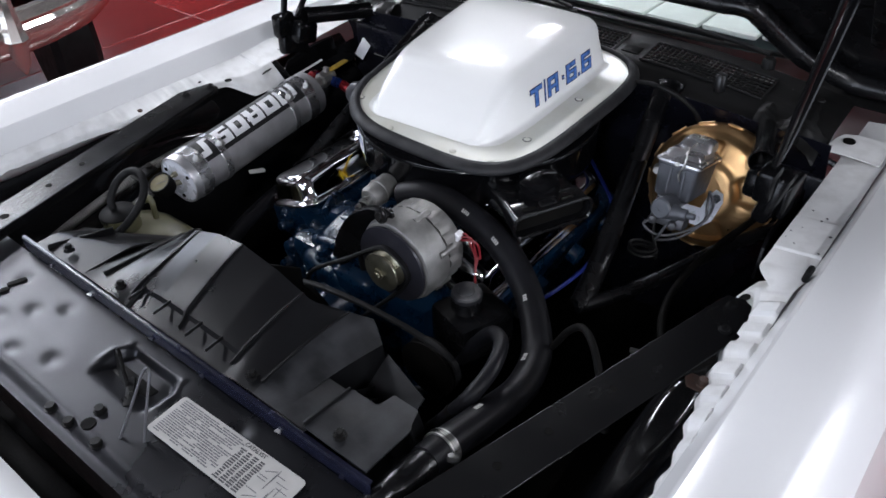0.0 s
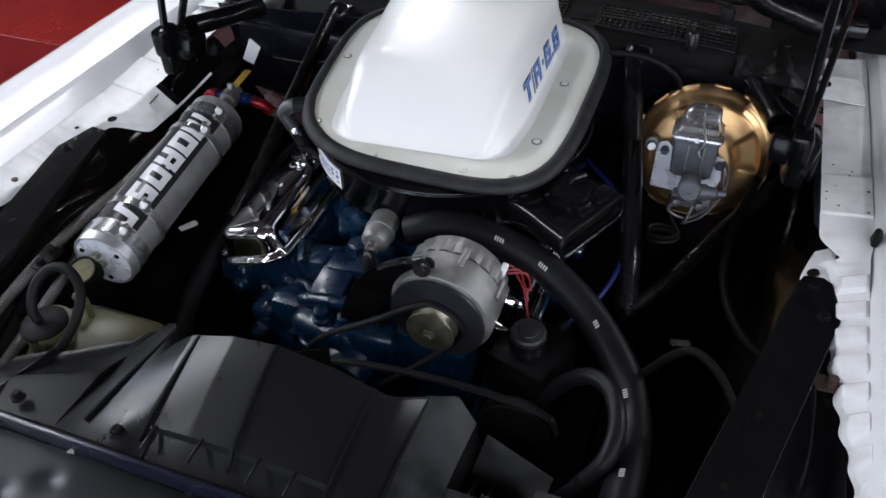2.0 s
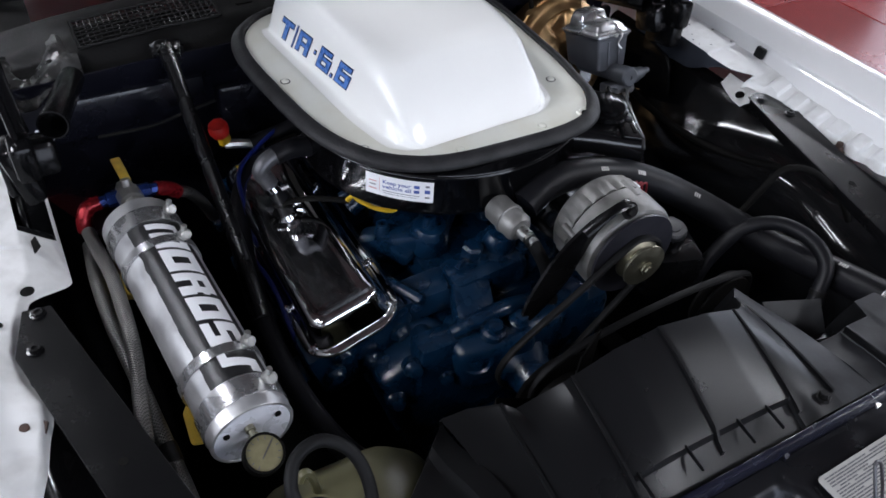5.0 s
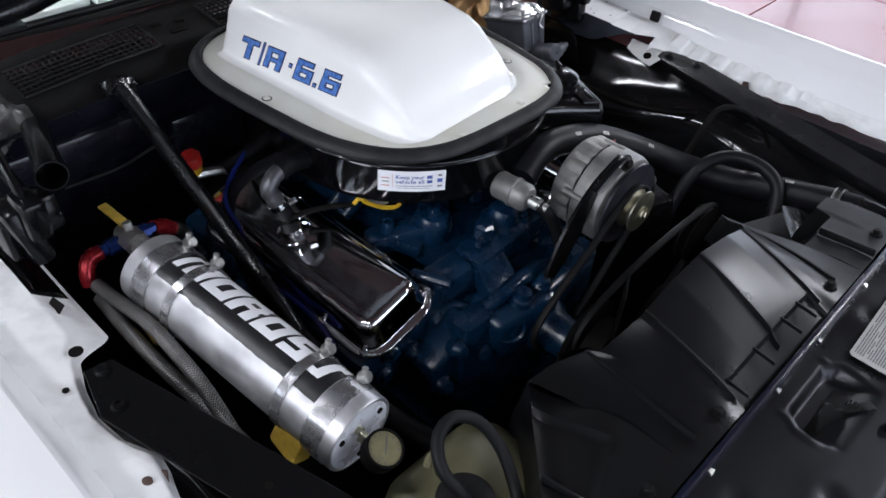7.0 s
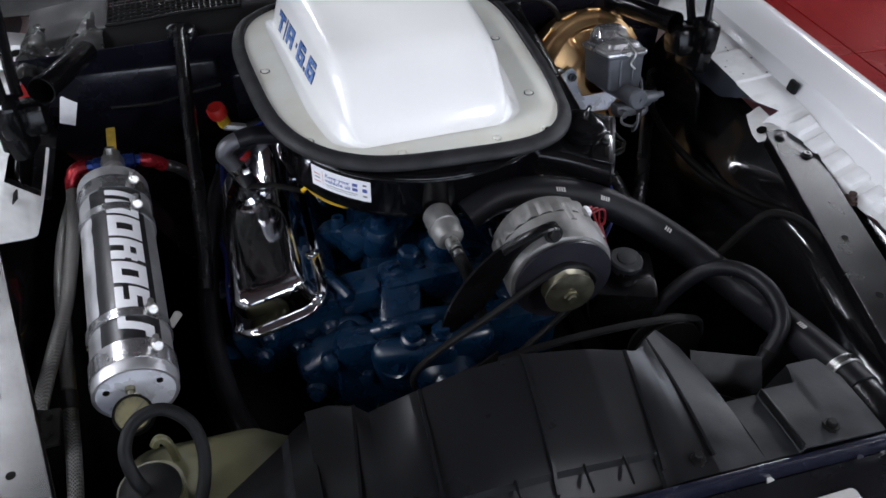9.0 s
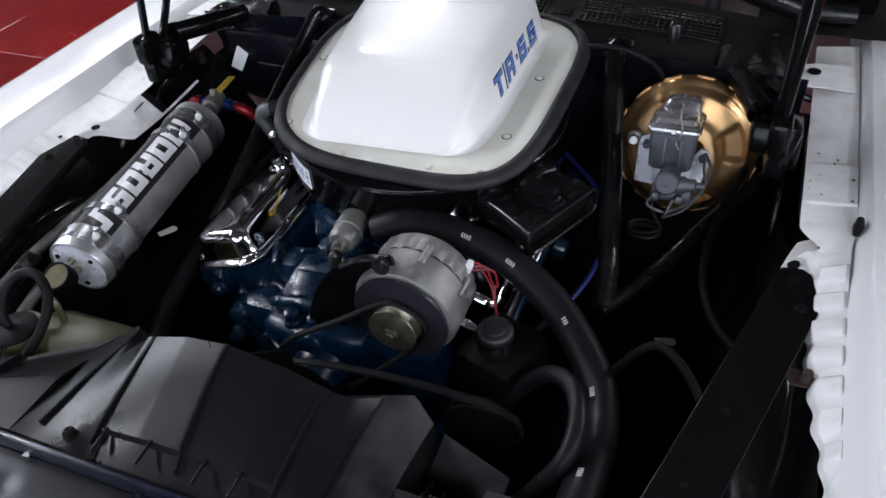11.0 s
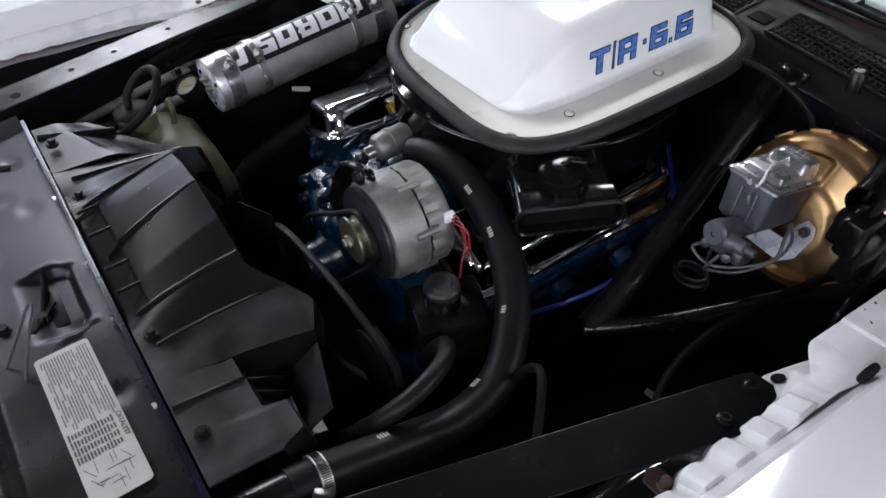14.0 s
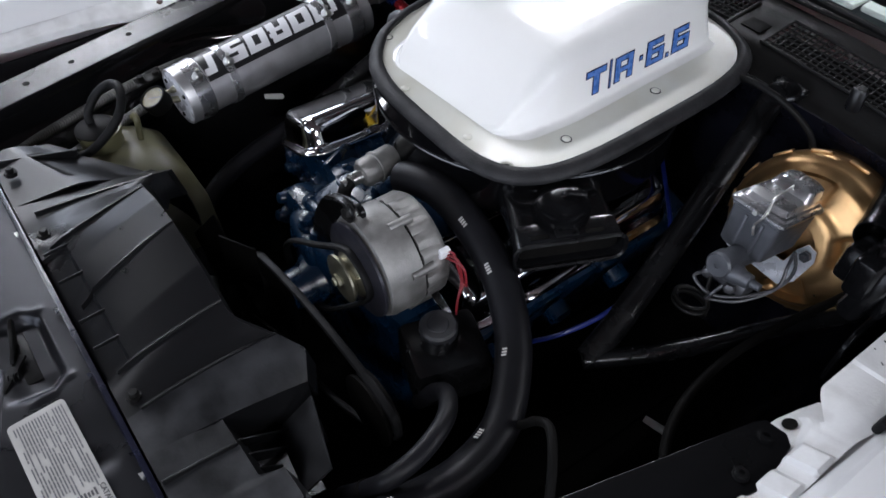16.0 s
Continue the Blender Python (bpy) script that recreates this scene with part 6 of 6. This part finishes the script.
bm = bmesh.new()
skin(bm, [mring(0.056, 0.086, -0.004, 0.008), mring(0.064, 0.094, 0.001, 0.007), mring(0.070, 0.100, 0.054, 0.006), mring(0.074, 0.104, 0.056, 0.006), mring(0.074, 0.104, 0.060, 0.006)])
part("reservoir", bm, GREYM, mc)
for dx in (-0.010, 0.014):
    part("casting_rib", bar(MM @ Vector((dx, -0.048, 0.004)), MM @ Vector((dx, -0.0505, 0.050)), 0.005, 0.004, 0.0015), GREYM, mc)
bm = bmesh.new()
skin(bm, [mring(0.080, 0.110, 0.0605, 0.007), mring(0.080, 0.110, 0.064, 0.007), mring(0.077, 0.107, 0.0655, 0.007), mring(0.073, 0.103, 0.066, 0.007), mring(0.070, 0.100, 0.069, 0.007), mring(0.067, 0.097, 0.070, 0.007), mring(0.064, 0.094, 0.0705, 0.008), mring(0.058, 0.088, 0.078, 0.010), mring(0.048, 0.078, 0.081, 0.012)])
part("lid", bm, LIDM, mc, "bright stamped lid", 28)
bm = bmesh.new()
skin(bm, [mring(0.060, 0.046, 0.078, 0.008, 0.002, 0.024), mring(0.052, 0.040, 0.092, 0.010, 0.004, 0.026), mring(0.040, 0.030, 0.096, 0.010, 0.004, 0.027)])
part("lid_hump", bm, LIDM, mc, "", 40)
part("clip_wire", tube([MM @ Vector(p) for p in ((0.012, -0.060, 0.036), (0.006, -0.056, 0.046), (0.012, -0.060, 0.062), (0.010, -0.050, 0.072), (0.006, -0.038, 0.083), (0.004, 0.0, 0.088), (0.003, 0.03, 0.098), (0.004, 0.05, 0.085), (0.004, 0.058, 0.062))], 0.0017, 6), STEEL, mc)
part("clip_screw", lathe([(0.0035, 0), (0.0035, 0.004)], MM @ Vector((0.0, -0.055, 0.062)), MM.to_3x3() @ Vector((0, -1, 0)), 10), STEEL, mc)
part("bore", lathe([(0.004, 0.002), (0.004, 0.0), (0.015, 0.0), (0.018, 0.003), (0.018, 0.022), (0.016, 0.024), (0.016, 0.14)], (0.4225, 0.700, 0.9355), MM.to_3x3() @ Vector((0, 1, 0)), 24), GREYM, mc)
part("cross_valve", lathe([(0.011, -0.012), (0.014, -0.008), (0.014, 0.020), (0.011, 0.024), (0.010, 0.036), (0.006, 0.038), (0.005, 0.050)], (0.4275, 0.714, 0.9265), (1, 0.06, 0.10), 16), GREYM, mc)
part("valve_block", cbox((0.428, 0.735, 0.898), (0.062, 0.030, 0.022), 0.005, (-14, 0, 0)), LEAD, mc)
for x in (0.404, 0.44):
    part("pipe_nut", lathe([(0.0075, 0), (0.0075, 0.012), (0.004, 0.014)], (x, 0.722, 0.900), (0.3, -1, 0.1), 6), LEAD, mc)
part("bracket", prism([(-0.062, -0.052), (0.030, -0.058), (0.048, -0.040), (0.058, 0.0), (0.054, 0.016), (0.040, 0.020), (0.030, 0.006), (0.022, -0.022), (-0.024, -0.024), (-0.034, 0.0), (-0.036, 0.024), (-0.046, 0.034), (-0.058, 0.030), (-0.062, 0.018)], MM @ pose(0, 0.072, -0.020, 90, 0, 0), 0.003, 0.0006), ZINC, mc, "bright zinc bracket plate")
for x, z in ((0.046, -0.006), (-0.048, 0.006)):
    part("bracket_nut", lathe([(0.008, 0), (0.008, 0.007), (0.004, 0.007), (0.004, 0.013)], MM @ Vector((x, 0.069, z - 0.008)), MM.to_3x3() @ Vector((0, -1, 0)), 6), GREYM, mc)
for o in (0, 0.010):
    part("brake_pipe", tube([(0.404 + 3 * o, 0.712, 0.901), (0.398 + 3 * o, 0.700, 0.893 - o), (0.425, 0.705, 0.880 - o), (0.452, 0.735, 0.879 - o), (0.474, 0.775, 0.888), (0.478 - o, 0.795, 0.912), (0.466, 0.80, 0.935)], 0.0024, 8), LEAD, mc)

# ---- oil accumulator ----
tk = thing("oil_accumulator", "polished aluminium oil accumulator cylinder with printed band", "tank", (-0.44, 0.54, 0.8))
TF = Vector((-0.4194, 0.3297, 0.8616))
TR = Vector((-0.4515, 0.7135, 0.8890))
TD = (TR - TF).normalized()
TL = (TR - TF).length
TRAD = 0.0512
part("barrel", lathe([(0.0, 0.0), (0.046, 0.0), (0.0475, -0.002), (TRAD - 0.001, -0.002), (TRAD, 0.0), (TRAD, 0.036), (TRAD - 0.0012, 0.037), (TRAD - 0.0012, TL - 0.036), (TRAD, TL - 0.035), (TRAD, TL), (TRAD - 0.002, TL + 0.002), (0.03, TL + 0.003)], TF, TD, 64), POLISH, tk)
part("end_plate", lathe([(0.0465, 0.0), (0.0465, -0.0015), (0.045, -0.002), (0.0, -0.002)], TF, TD, 48), ZINC, tk, "bright end plate")
tm0 = axis_frame(TF, TD)
for a in (30, 150, 270):
    part("end_hole", lathe([(0.004, 0), (0.004, 0.002)], tm0 @ Vector((0.036 * math.cos(radians(a)), 0.036 * math.sin(radians(a)), -0.0042)), TD, 10), NEARBLACK, tk)
part("valve_stem", lathe([(0.006, 0), (0.006, 0.006), (0.004, 0.006), (0.004, 0.020), (0.006, 0.020), (0.006, 0.024)], tm0 @ Vector((0.004, 0.016, -0.002)), -TD, 10), BRASS, tk)


def on_tank(ang, h, lift=0.0006):
    """ang: degrees from the top towards the engine side."""
    a = radians(90 - ang)
    q = tm0 @ Vector((math.cos(a), math.sin(a), 0)) - TF
    if (tm0 @ Vector((1, 0, 0)) - TF).x < 0:
        q = tm0 @ Vector((-math.cos(a), math.sin(a), 0)) - TF
    return TF + TD * h + q * (TRAD - 0.0012 + lift)


part("printed_band", sheet(lambda a, h: on_tank(a + 3.0 * noise.noise(Vector((h * 60, a, 0))) * (a < -25), h), lin(-32, 55, 18), lin(0.046, 0.338, 60), 0.0003), BLACKDECAL, tk, "black printed band")
# plain white shapes on the band: start, length, then u0 u1 v0 v1 of each stroke
GLYPH_O = [(0, 0.26, 0, 1), (0.74, 1, 0, 1), (0.26, 0.74, 0, 0.34), (0.26, 0.74, 0.66, 1)]
BAND = [(0.050, 0.030, [(0, 1, 0.30, 0.72), (0.72, 1, 0.0, 0.30), (0, 0.22, 0.72, 1)]),
        (0.093, 0.040, [(0, 0.24, 0, 0.94), (0.40, 0.60, 0, 1), (0.76, 1, 0.06, 1), (0.24, 0.40, 0, 0.38), (0.60, 0.76, 0.62, 1)]),
        (0.138, 0.040, GLYPH_O),
        (0.183, 0.041, [(0, 1, 0.66, 1), (0.76, 1, 0.08, 0.66), (0.40, 0.58, 0.08, 0.66), (0.58, 0.76, 0, 0.34), (0, 0.40, 0, 0.38)]),
        (0.229, 0.042, GLYPH_O),
        (0.276, 0.050, [(0, 1, 0, 0.22), (0.76, 1, 0.22, 0.80), (0, 0.76, 0.39, 0.61), (0, 0.90, 0.78, 1)])]
for h0, ll, strokes in BAND:
    for u0, u1, v0, v1 in strokes:
        part("white_block", sheet(lambda a, h: on_tank(a, h - 0.00020 * (a - 20), 0.0014), lin(-5 + 49 * u0, -5 + 49 * u1, 6), lin(h0 + ll * v0, h0 + ll * v1, 4), 0.0003), PAPER, tk)
for h, wd in ((0.029, 0.014), (0.089, 0.007), (0.294, 0.007), (0.350, 0.014)):
    part("strap_clamp", lathe([(TRAD + 0.0004, -wd), (TRAD + 0.0016, -wd), (TRAD + 0.0016, wd), (TRAD + 0.0004, wd)], TF + TD * h, TD, 56), LIDM, tk, "polished band clamp")
    q = on_tank(38, h, 0.004)
    sb = lathe([(0.0075, -0.006), (0.0075, 0.006), (0.0055, 0.008)], q + Vector((0.004, 0, 0.004)), (0.3, -0.8, 0.5), 12)
    lathe([(0.004, 0), (0.004, 0.022)], q + Vector((0.0, 0.0, -0.002)), (0.25, 0, 0.97), 8, sb)
    part("clamp_screw", sb, STEEL, tk)
for h in (0.068, TL - 0.055):
    part("saddle", cbox(TF + TD * h + Vector((-0.038, 0, -0.036)), (0.03, 0.05, 0.045), 0.006, (10, 20, 0)), OCHRE, tk, "ochre mounting saddle")

gg = thing("pressure_gauge", "small round pressure gauge with a cream dial", "gauge", (-0.431, 0.314, 0.835))
GD = Vector((0.05, -0.45, 0.89)).normalized()
GC = Vector((-0.4192, 0.286, 0.8774))
part("case", lathe([(r * 0.9, h) for r, h in ((0.024, -0.024), (0.026, -0.018), (0.026, 0.0), (0.0255, 0.003), (0.0225, 0.003), (0.0225, 0.0005))], GC, GD, 32), NEARBLACK, gg)
part("dial", lathe([(0.0202, 0.0), (0.0202, 0.001)], GC, GD, 32), GLASSY, gg, "cream dial")
gm = axis_frame(GC, GD)
tick = bmesh.new()
for k in range(11):
    a = radians(-45 + 27 * k)
    box((0.004, 0.0009, 0.0003), gm @ pose(0.0172 * math.cos(a), 0.0172 * math.sin(a), 0.0012, 0, 0, math.degrees(a)), 0, bm=tick)
part("scale", tick, INK, gg)
part("needle", box((0.022, 0.0012, 0.0004), gm @ pose(0.004, 0.002, 0.0014, 0, 0, 40), 0), INK, gg)
part("stem", tube([TF + Vector((0, 0, -0.004)), GC + Vector((0, 0.012, -0.012))], 0.006, 8, 2), BRASS, gg)

# valve and braided lines at the rear of the tank
bv = thing("ball_valve", "steel ball valve with an ochre lever handle", "valve", (-0.447, 0.775, 0.90))
part("body", lathe([(0.013, -0.03), (0.013, -0.012), (0.018, -0.010), (0.018, 0.012), (0.013, 0.014), (0.013, 0.03)], (-0.450, 0.762, 0.905), TD, 8), STEEL, bv)
part("lever", bar((-0.448, 0.782, 0.921), (-0.452, 0.840, 0.924), 0.014, 0.004, 0.0015), OCHRE, bv, "ochre lever")
part("stem", lathe([(0.007, 0), (0.007, 0.016)], (-0.450, 0.770, 0.915), (0, 0.3, 1), 10), STEEL, bv)
for s in (-1, 1):
    c = Vector((-0.450, 0.780, 0.898))
    part("blue_fitting", lathe([(0.012, 0.012), (0.012, 0.030), (0.009, 0.032), (0.009, 0.042)], c, (s, 0.05, -0.05), 8), BLUEFIT, bv, "blue anodised fitting")
    if s < 0:
        pts = [(-0.490, 0.782, 0.896), (-0.508, 0.782, 0.892), (-0.518, 0.775, 0.878), (-0.520, 0.768, 0.862)]
    else:
        pts = [(-0.412, 0.782, 0.896), (-0.400, 0.784, 0.891), (-0.388, 0.788, 0.882), (-0.380, 0.792, 0.872)]
    part("red_elbow", tube(pts, 0.0115, 10), RED, bv, "red anodised hose end")
for k, pts in enumerate((
        [(-0.518, 0.752, 0.872), (-0.514, 0.71, 0.872), (-0.508, 0.64, 0.878), (-0.508, 0.57, 0.874), (-0.512, 0.50, 0.866), (-0.524, 0.42, 0.858), (-0.536, 0.34, 0.846), (-0.545, 0.24, 0.825), (-0.548, 0.10, 0.79), (-0.54, -0.03, 0.75)],
        [(-0.522, 0.74, 0.858), (-0.527, 0.66, 0.860), (-0.526, 0.57, 0.856), (-0.518, 0.48, 0.846), (-0.510, 0.38, 0.828), (-0.503, 0.28, 0.806), (-0.500, 0.16, 0.775), (-0.50, 0.02, 0.74)],
        [(-0.382, 0.792, 0.874), (-0.362, 0.805, 0.855), (-0.34, 0.83, 0.81), (-0.32, 0.86, 0.75)])):
    bh = thing("braided_hose", "steel braided oil line beside the accumulator", "hose", pts[1], "braided hoses")
    part("hose", tube(pts, 0.0095, 16, 8), BRAID, bh)
    if k < 2:
        p, q = Vector(pts[-4]), Vector(pts[-3])
        part("sleeve", tube([p, p.lerp(q, 0.25)], 0.0112, 14, 2), RUBBER, bh, "black tape sleeve")

# ---- washer bottle ----
wb = thing("washer_bottle", "yellowed plastic washer bottle with a black cap", "washer bottle", (-0.38, 0.20, 0.7))
def bring(cx, cy, w, l, z, r=0.02):
    return [Vector((cx + x, cy + y, z)) for x, y in rrect(w, l, r, 5)]
bm = bmesh.new()
skin(bm, [bring(-0.315, 0.195, 0.22, 0.16, 0.60), bring(-0.315, 0.195, 0.24, 0.18, 0.62), bring(-0.318, 0.20, 0.24, 0.18, 0.70, 0.03), bring(-0.335, 0.205, 0.21, 0.17, 0.77, 0.035), bring(-0.352, 0.205, 0.185, 0.15, 0.812, 0.04), bring(-0.372, 0.20, 0.125, 0.11, 0.836, 0.04), bring(-0.385, 0.195, 0.07, 0.06, 0.842, 0.02)])
part("bottle", bm, BOTTLE, wb, "", 60)
part("neck", lathe([(0.034, 0), (0.033, 0.03), (0.036, 0.032), (0.036, 0.040)], (-0.400, 0.183, 0.832), (0, 0, 1), 28), BOTTLE, wb)
part("cap", lathe([(0.033, 0), (0.033, 0.010), (0.028, 0.014), (0.010, 0.016)], (-0.400, 0.180, 0.866), (0, -0.05, 1), 30), RUBBER, wb)
part("hook_tab", tube([(-0.376, 0.236, 0.820), (-0.380, 0.240, 0.855), (-0.384, 0.242, 0.872), (-0.391, 0.242, 0.878), (-0.397, 0.240, 0.870)], 0.0055, 8), BOTTLE, wb)
wl = thing("washer_hose", "black hose looped above the washer bottle", "hose", (-0.39, 0.22, 0.9))
part("hose", tube([(-0.404, 0.176, 0.884), (-0.410, 0.180, 0.900), (-0.416, 0.202, 0.922), (-0.402, 0.224, 0.940), (-0.372, 0.230, 0.944), (-0.345, 0.215, 0.926), (-0.338, 0.186, 0.900), (-0.350, 0.150, 0.870), (-0.375, 0.115, 0.85), (-0.40, 0.09, 0.80)], 0.0072, 14), RUBBER, wl)

# ---- small things on the firewall ----
tag = thing("paper_tag", "small white tag hanging by the hinge", "tag", (-0.535, 0.93, 0.9))
part("sheet", prism([(-0.016, -0.03), (0.014, -0.034), (0.018, 0.02), (-0.004, 0.034), (-0.016, 0.022)], pose(-0.537, 0.985, 0.885, 62, 20, 12) @ Matrix.Scale(0.85, 4), 0.0012), PAPER, tag)
for k, pts in enumerate(([(-0.46, 0.945, 0.90), (-0.38, 0.935, 0.905), (-0.32, 0.93, 0.92), (-0.27, 0.93, 0.93)], [(0.12, 0.95, 0.985), (0.22, 0.935, 1.02), (0.30, 0.93, 1.03), (0.36, 0.95, 0.99), (0.38, 0.96, 0.93)], [(0.53, 0.88, 0.86), (0.505, 0.76, 0.85), (0.497, 0.66, 0.85), (0.508, 0.57, 0.85), (0.54, 0.50, 0.85), (0.59, 0.46, 0.845)])):
    wr = thing("wiring_harness", "black taped wiring along the firewall", "cable", pts[1], "wiring harnesses")
    part("loom", tube(pts, (0.003, 0.005, 0.0065)[k], 10), (SATIN, SATIN, NEARBLACK)[k], wr)
for tx, ty, tz, rz in ((-0.3785, 0.485, 0.822, 70), (0.464, 0.615, 0.692, 20)):
    tt = thing("loose_tie_end", "short pale plastic strap end beside a hose", "strap", (tx, ty, tz), "strap ends")
    part("strap", prism([(-0.018, -0.005), (0.014, -0.006), (0.018, 0.0), (0.014, 0.006), (-0.018, 0.005)], pose(tx, ty, tz, 20, 10, rz), 0.0015, 0.0004), AGED, tt)
hc = thing("hose_clip", "black bolted clip holding the braided lines", "clip", (-0.52, 0.31, 0.84))
part("plate", cbox((-0.524, 0.313, 0.848), (0.030, 0.050, 0.006), 0.002, (8, 0, 0)), SATIN, hc)
for k in (-1, 1):
    part("bolt", lathe([(0.008, 0), (0.008, 0.002), (0.006, 0.002), (0.006, 0.007)], (-0.524, 0.313 + 0.014 * k, 0.851), (0, 0, 1), 8), SATIN, hc)
cs = thing("cowl_stud", "black rubber stud standing on the cowl edge", "stud", (0.357, 0.99, 1.0))
part("stud", lathe([(0.011, 0), (0.011, 0.03), (0.008, 0.034)], (0.371, 1.021, 1.010), (0, 0, 1), 14), BLACK, cs)

# ---- neighbouring car ----
oc = thing("parked_car", "dark vintage car with a chrome bumper parked alongside", "car", (-3.0, 1.6, 0))
bp = [(-2.75, -0.35, 0.53), (-2.42, 0.05, 0.54), (-2.32, 0.40, 0.55), (-2.32, 0.80, 0.55), (-2.38, 1.12, 0.55), (-2.52, 1.32, 0.55)]
rings = []
P = spline(bp, 6)
for i, p in enumerate(P):
    t = (P[min(i + 1, len(P) - 1)] - P[max(i - 1, 0)]).normalized()
    out = t.cross(Vector((0, 0, 1))).normalized()
    rings.append([p + out * a + Vector((0, 0, b)) for a, b in ((0, 0.085), (0.03, 0.08), (0.045, 0.045), (0.040, 0.03), (0.055, 0.015), (0.058, -0.02), (0.045, -0.06), (0.02, -0.085), (0, -0.08), (-0.01, 0))])
bm = bmesh.new()
skin(bm, rings)
part("bumper", bm, BUMPERM, oc, "curved chrome bumper")
part("bumper_guard", lathe([(0.006, -0.15), (0.03, -0.10), (0.045, -0.01), (0.05, 0.0), (0.045, 0.01), (0.03, 0.12), (0.022, 0.17), (0.01, 0.175)], (-2.27, 0.83, 0.545), (0.1, 0, 1), 8), BUMPERM, oc, "pointed chrome bumper guard")
DARKPAINT = mat("dark_maroon_paint", (0.022, 0.004, 0.005), 0.2, var=0.2, scale=3, fine=300, bump=0.02, coat=0.8)
part("body", cbox((-3.75, 0.55, 0.80), (2.6, 1.7, 0.55), 0.22, (0, 0, 4), 5), DARKPAINT, oc, "dark maroon body")
part("tyre", lathe([(0.20, -0.10), (0.31, -0.10), (0.345, -0.07), (0.35, 0), (0.345, 0.07), (0.31, 0.10), (0.20, 0.10)], (-2.78, 1.22, 0.35), (0.25, 0.97, 0), 40), RUBBER, oc, "black tyre")
part("rim", lathe([(0.02, -0.09), (0.19, -0.08), (0.205, -0.095), (0.205, 0.095), (0.19, 0.08), (0.05, 0.04)], (-2.78, 1.22, 0.35), (0.25, 0.97, 0), 32), CHROME, oc)

# ---- floor of red tiles ----
floor = part("floor", cbox((0, 1.5, -0.04), (13.2, 13.2, 0.07), 0), GROUT, kind="structure")
TS = 0.80
bm = bmesh.new()
bmesh.ops.create_cube(bm, size=1, matrix=Matrix.Diagonal((TS - 0.006, TS - 0.006, 0.008, 1)))
bmesh.ops.bevel(bm, geom=[e for e in bm.edges if all(v.co.z > 0 for v in e.verts)], offset=0.002, segments=1, affect="EDGES")
tile_me = bpy.data.meshes.new("tile")
bm.to_mesh(tile_me)
bm.free()
tile_me.materials.append(TILE)
for i in range(16):
    for j in range(16):
        t = new("tile", tile_me)
        t.parent = floor
        t.location = (X0 + TS * (i + 0.62), Y0 + TS * (j + 0.5), 0.0)
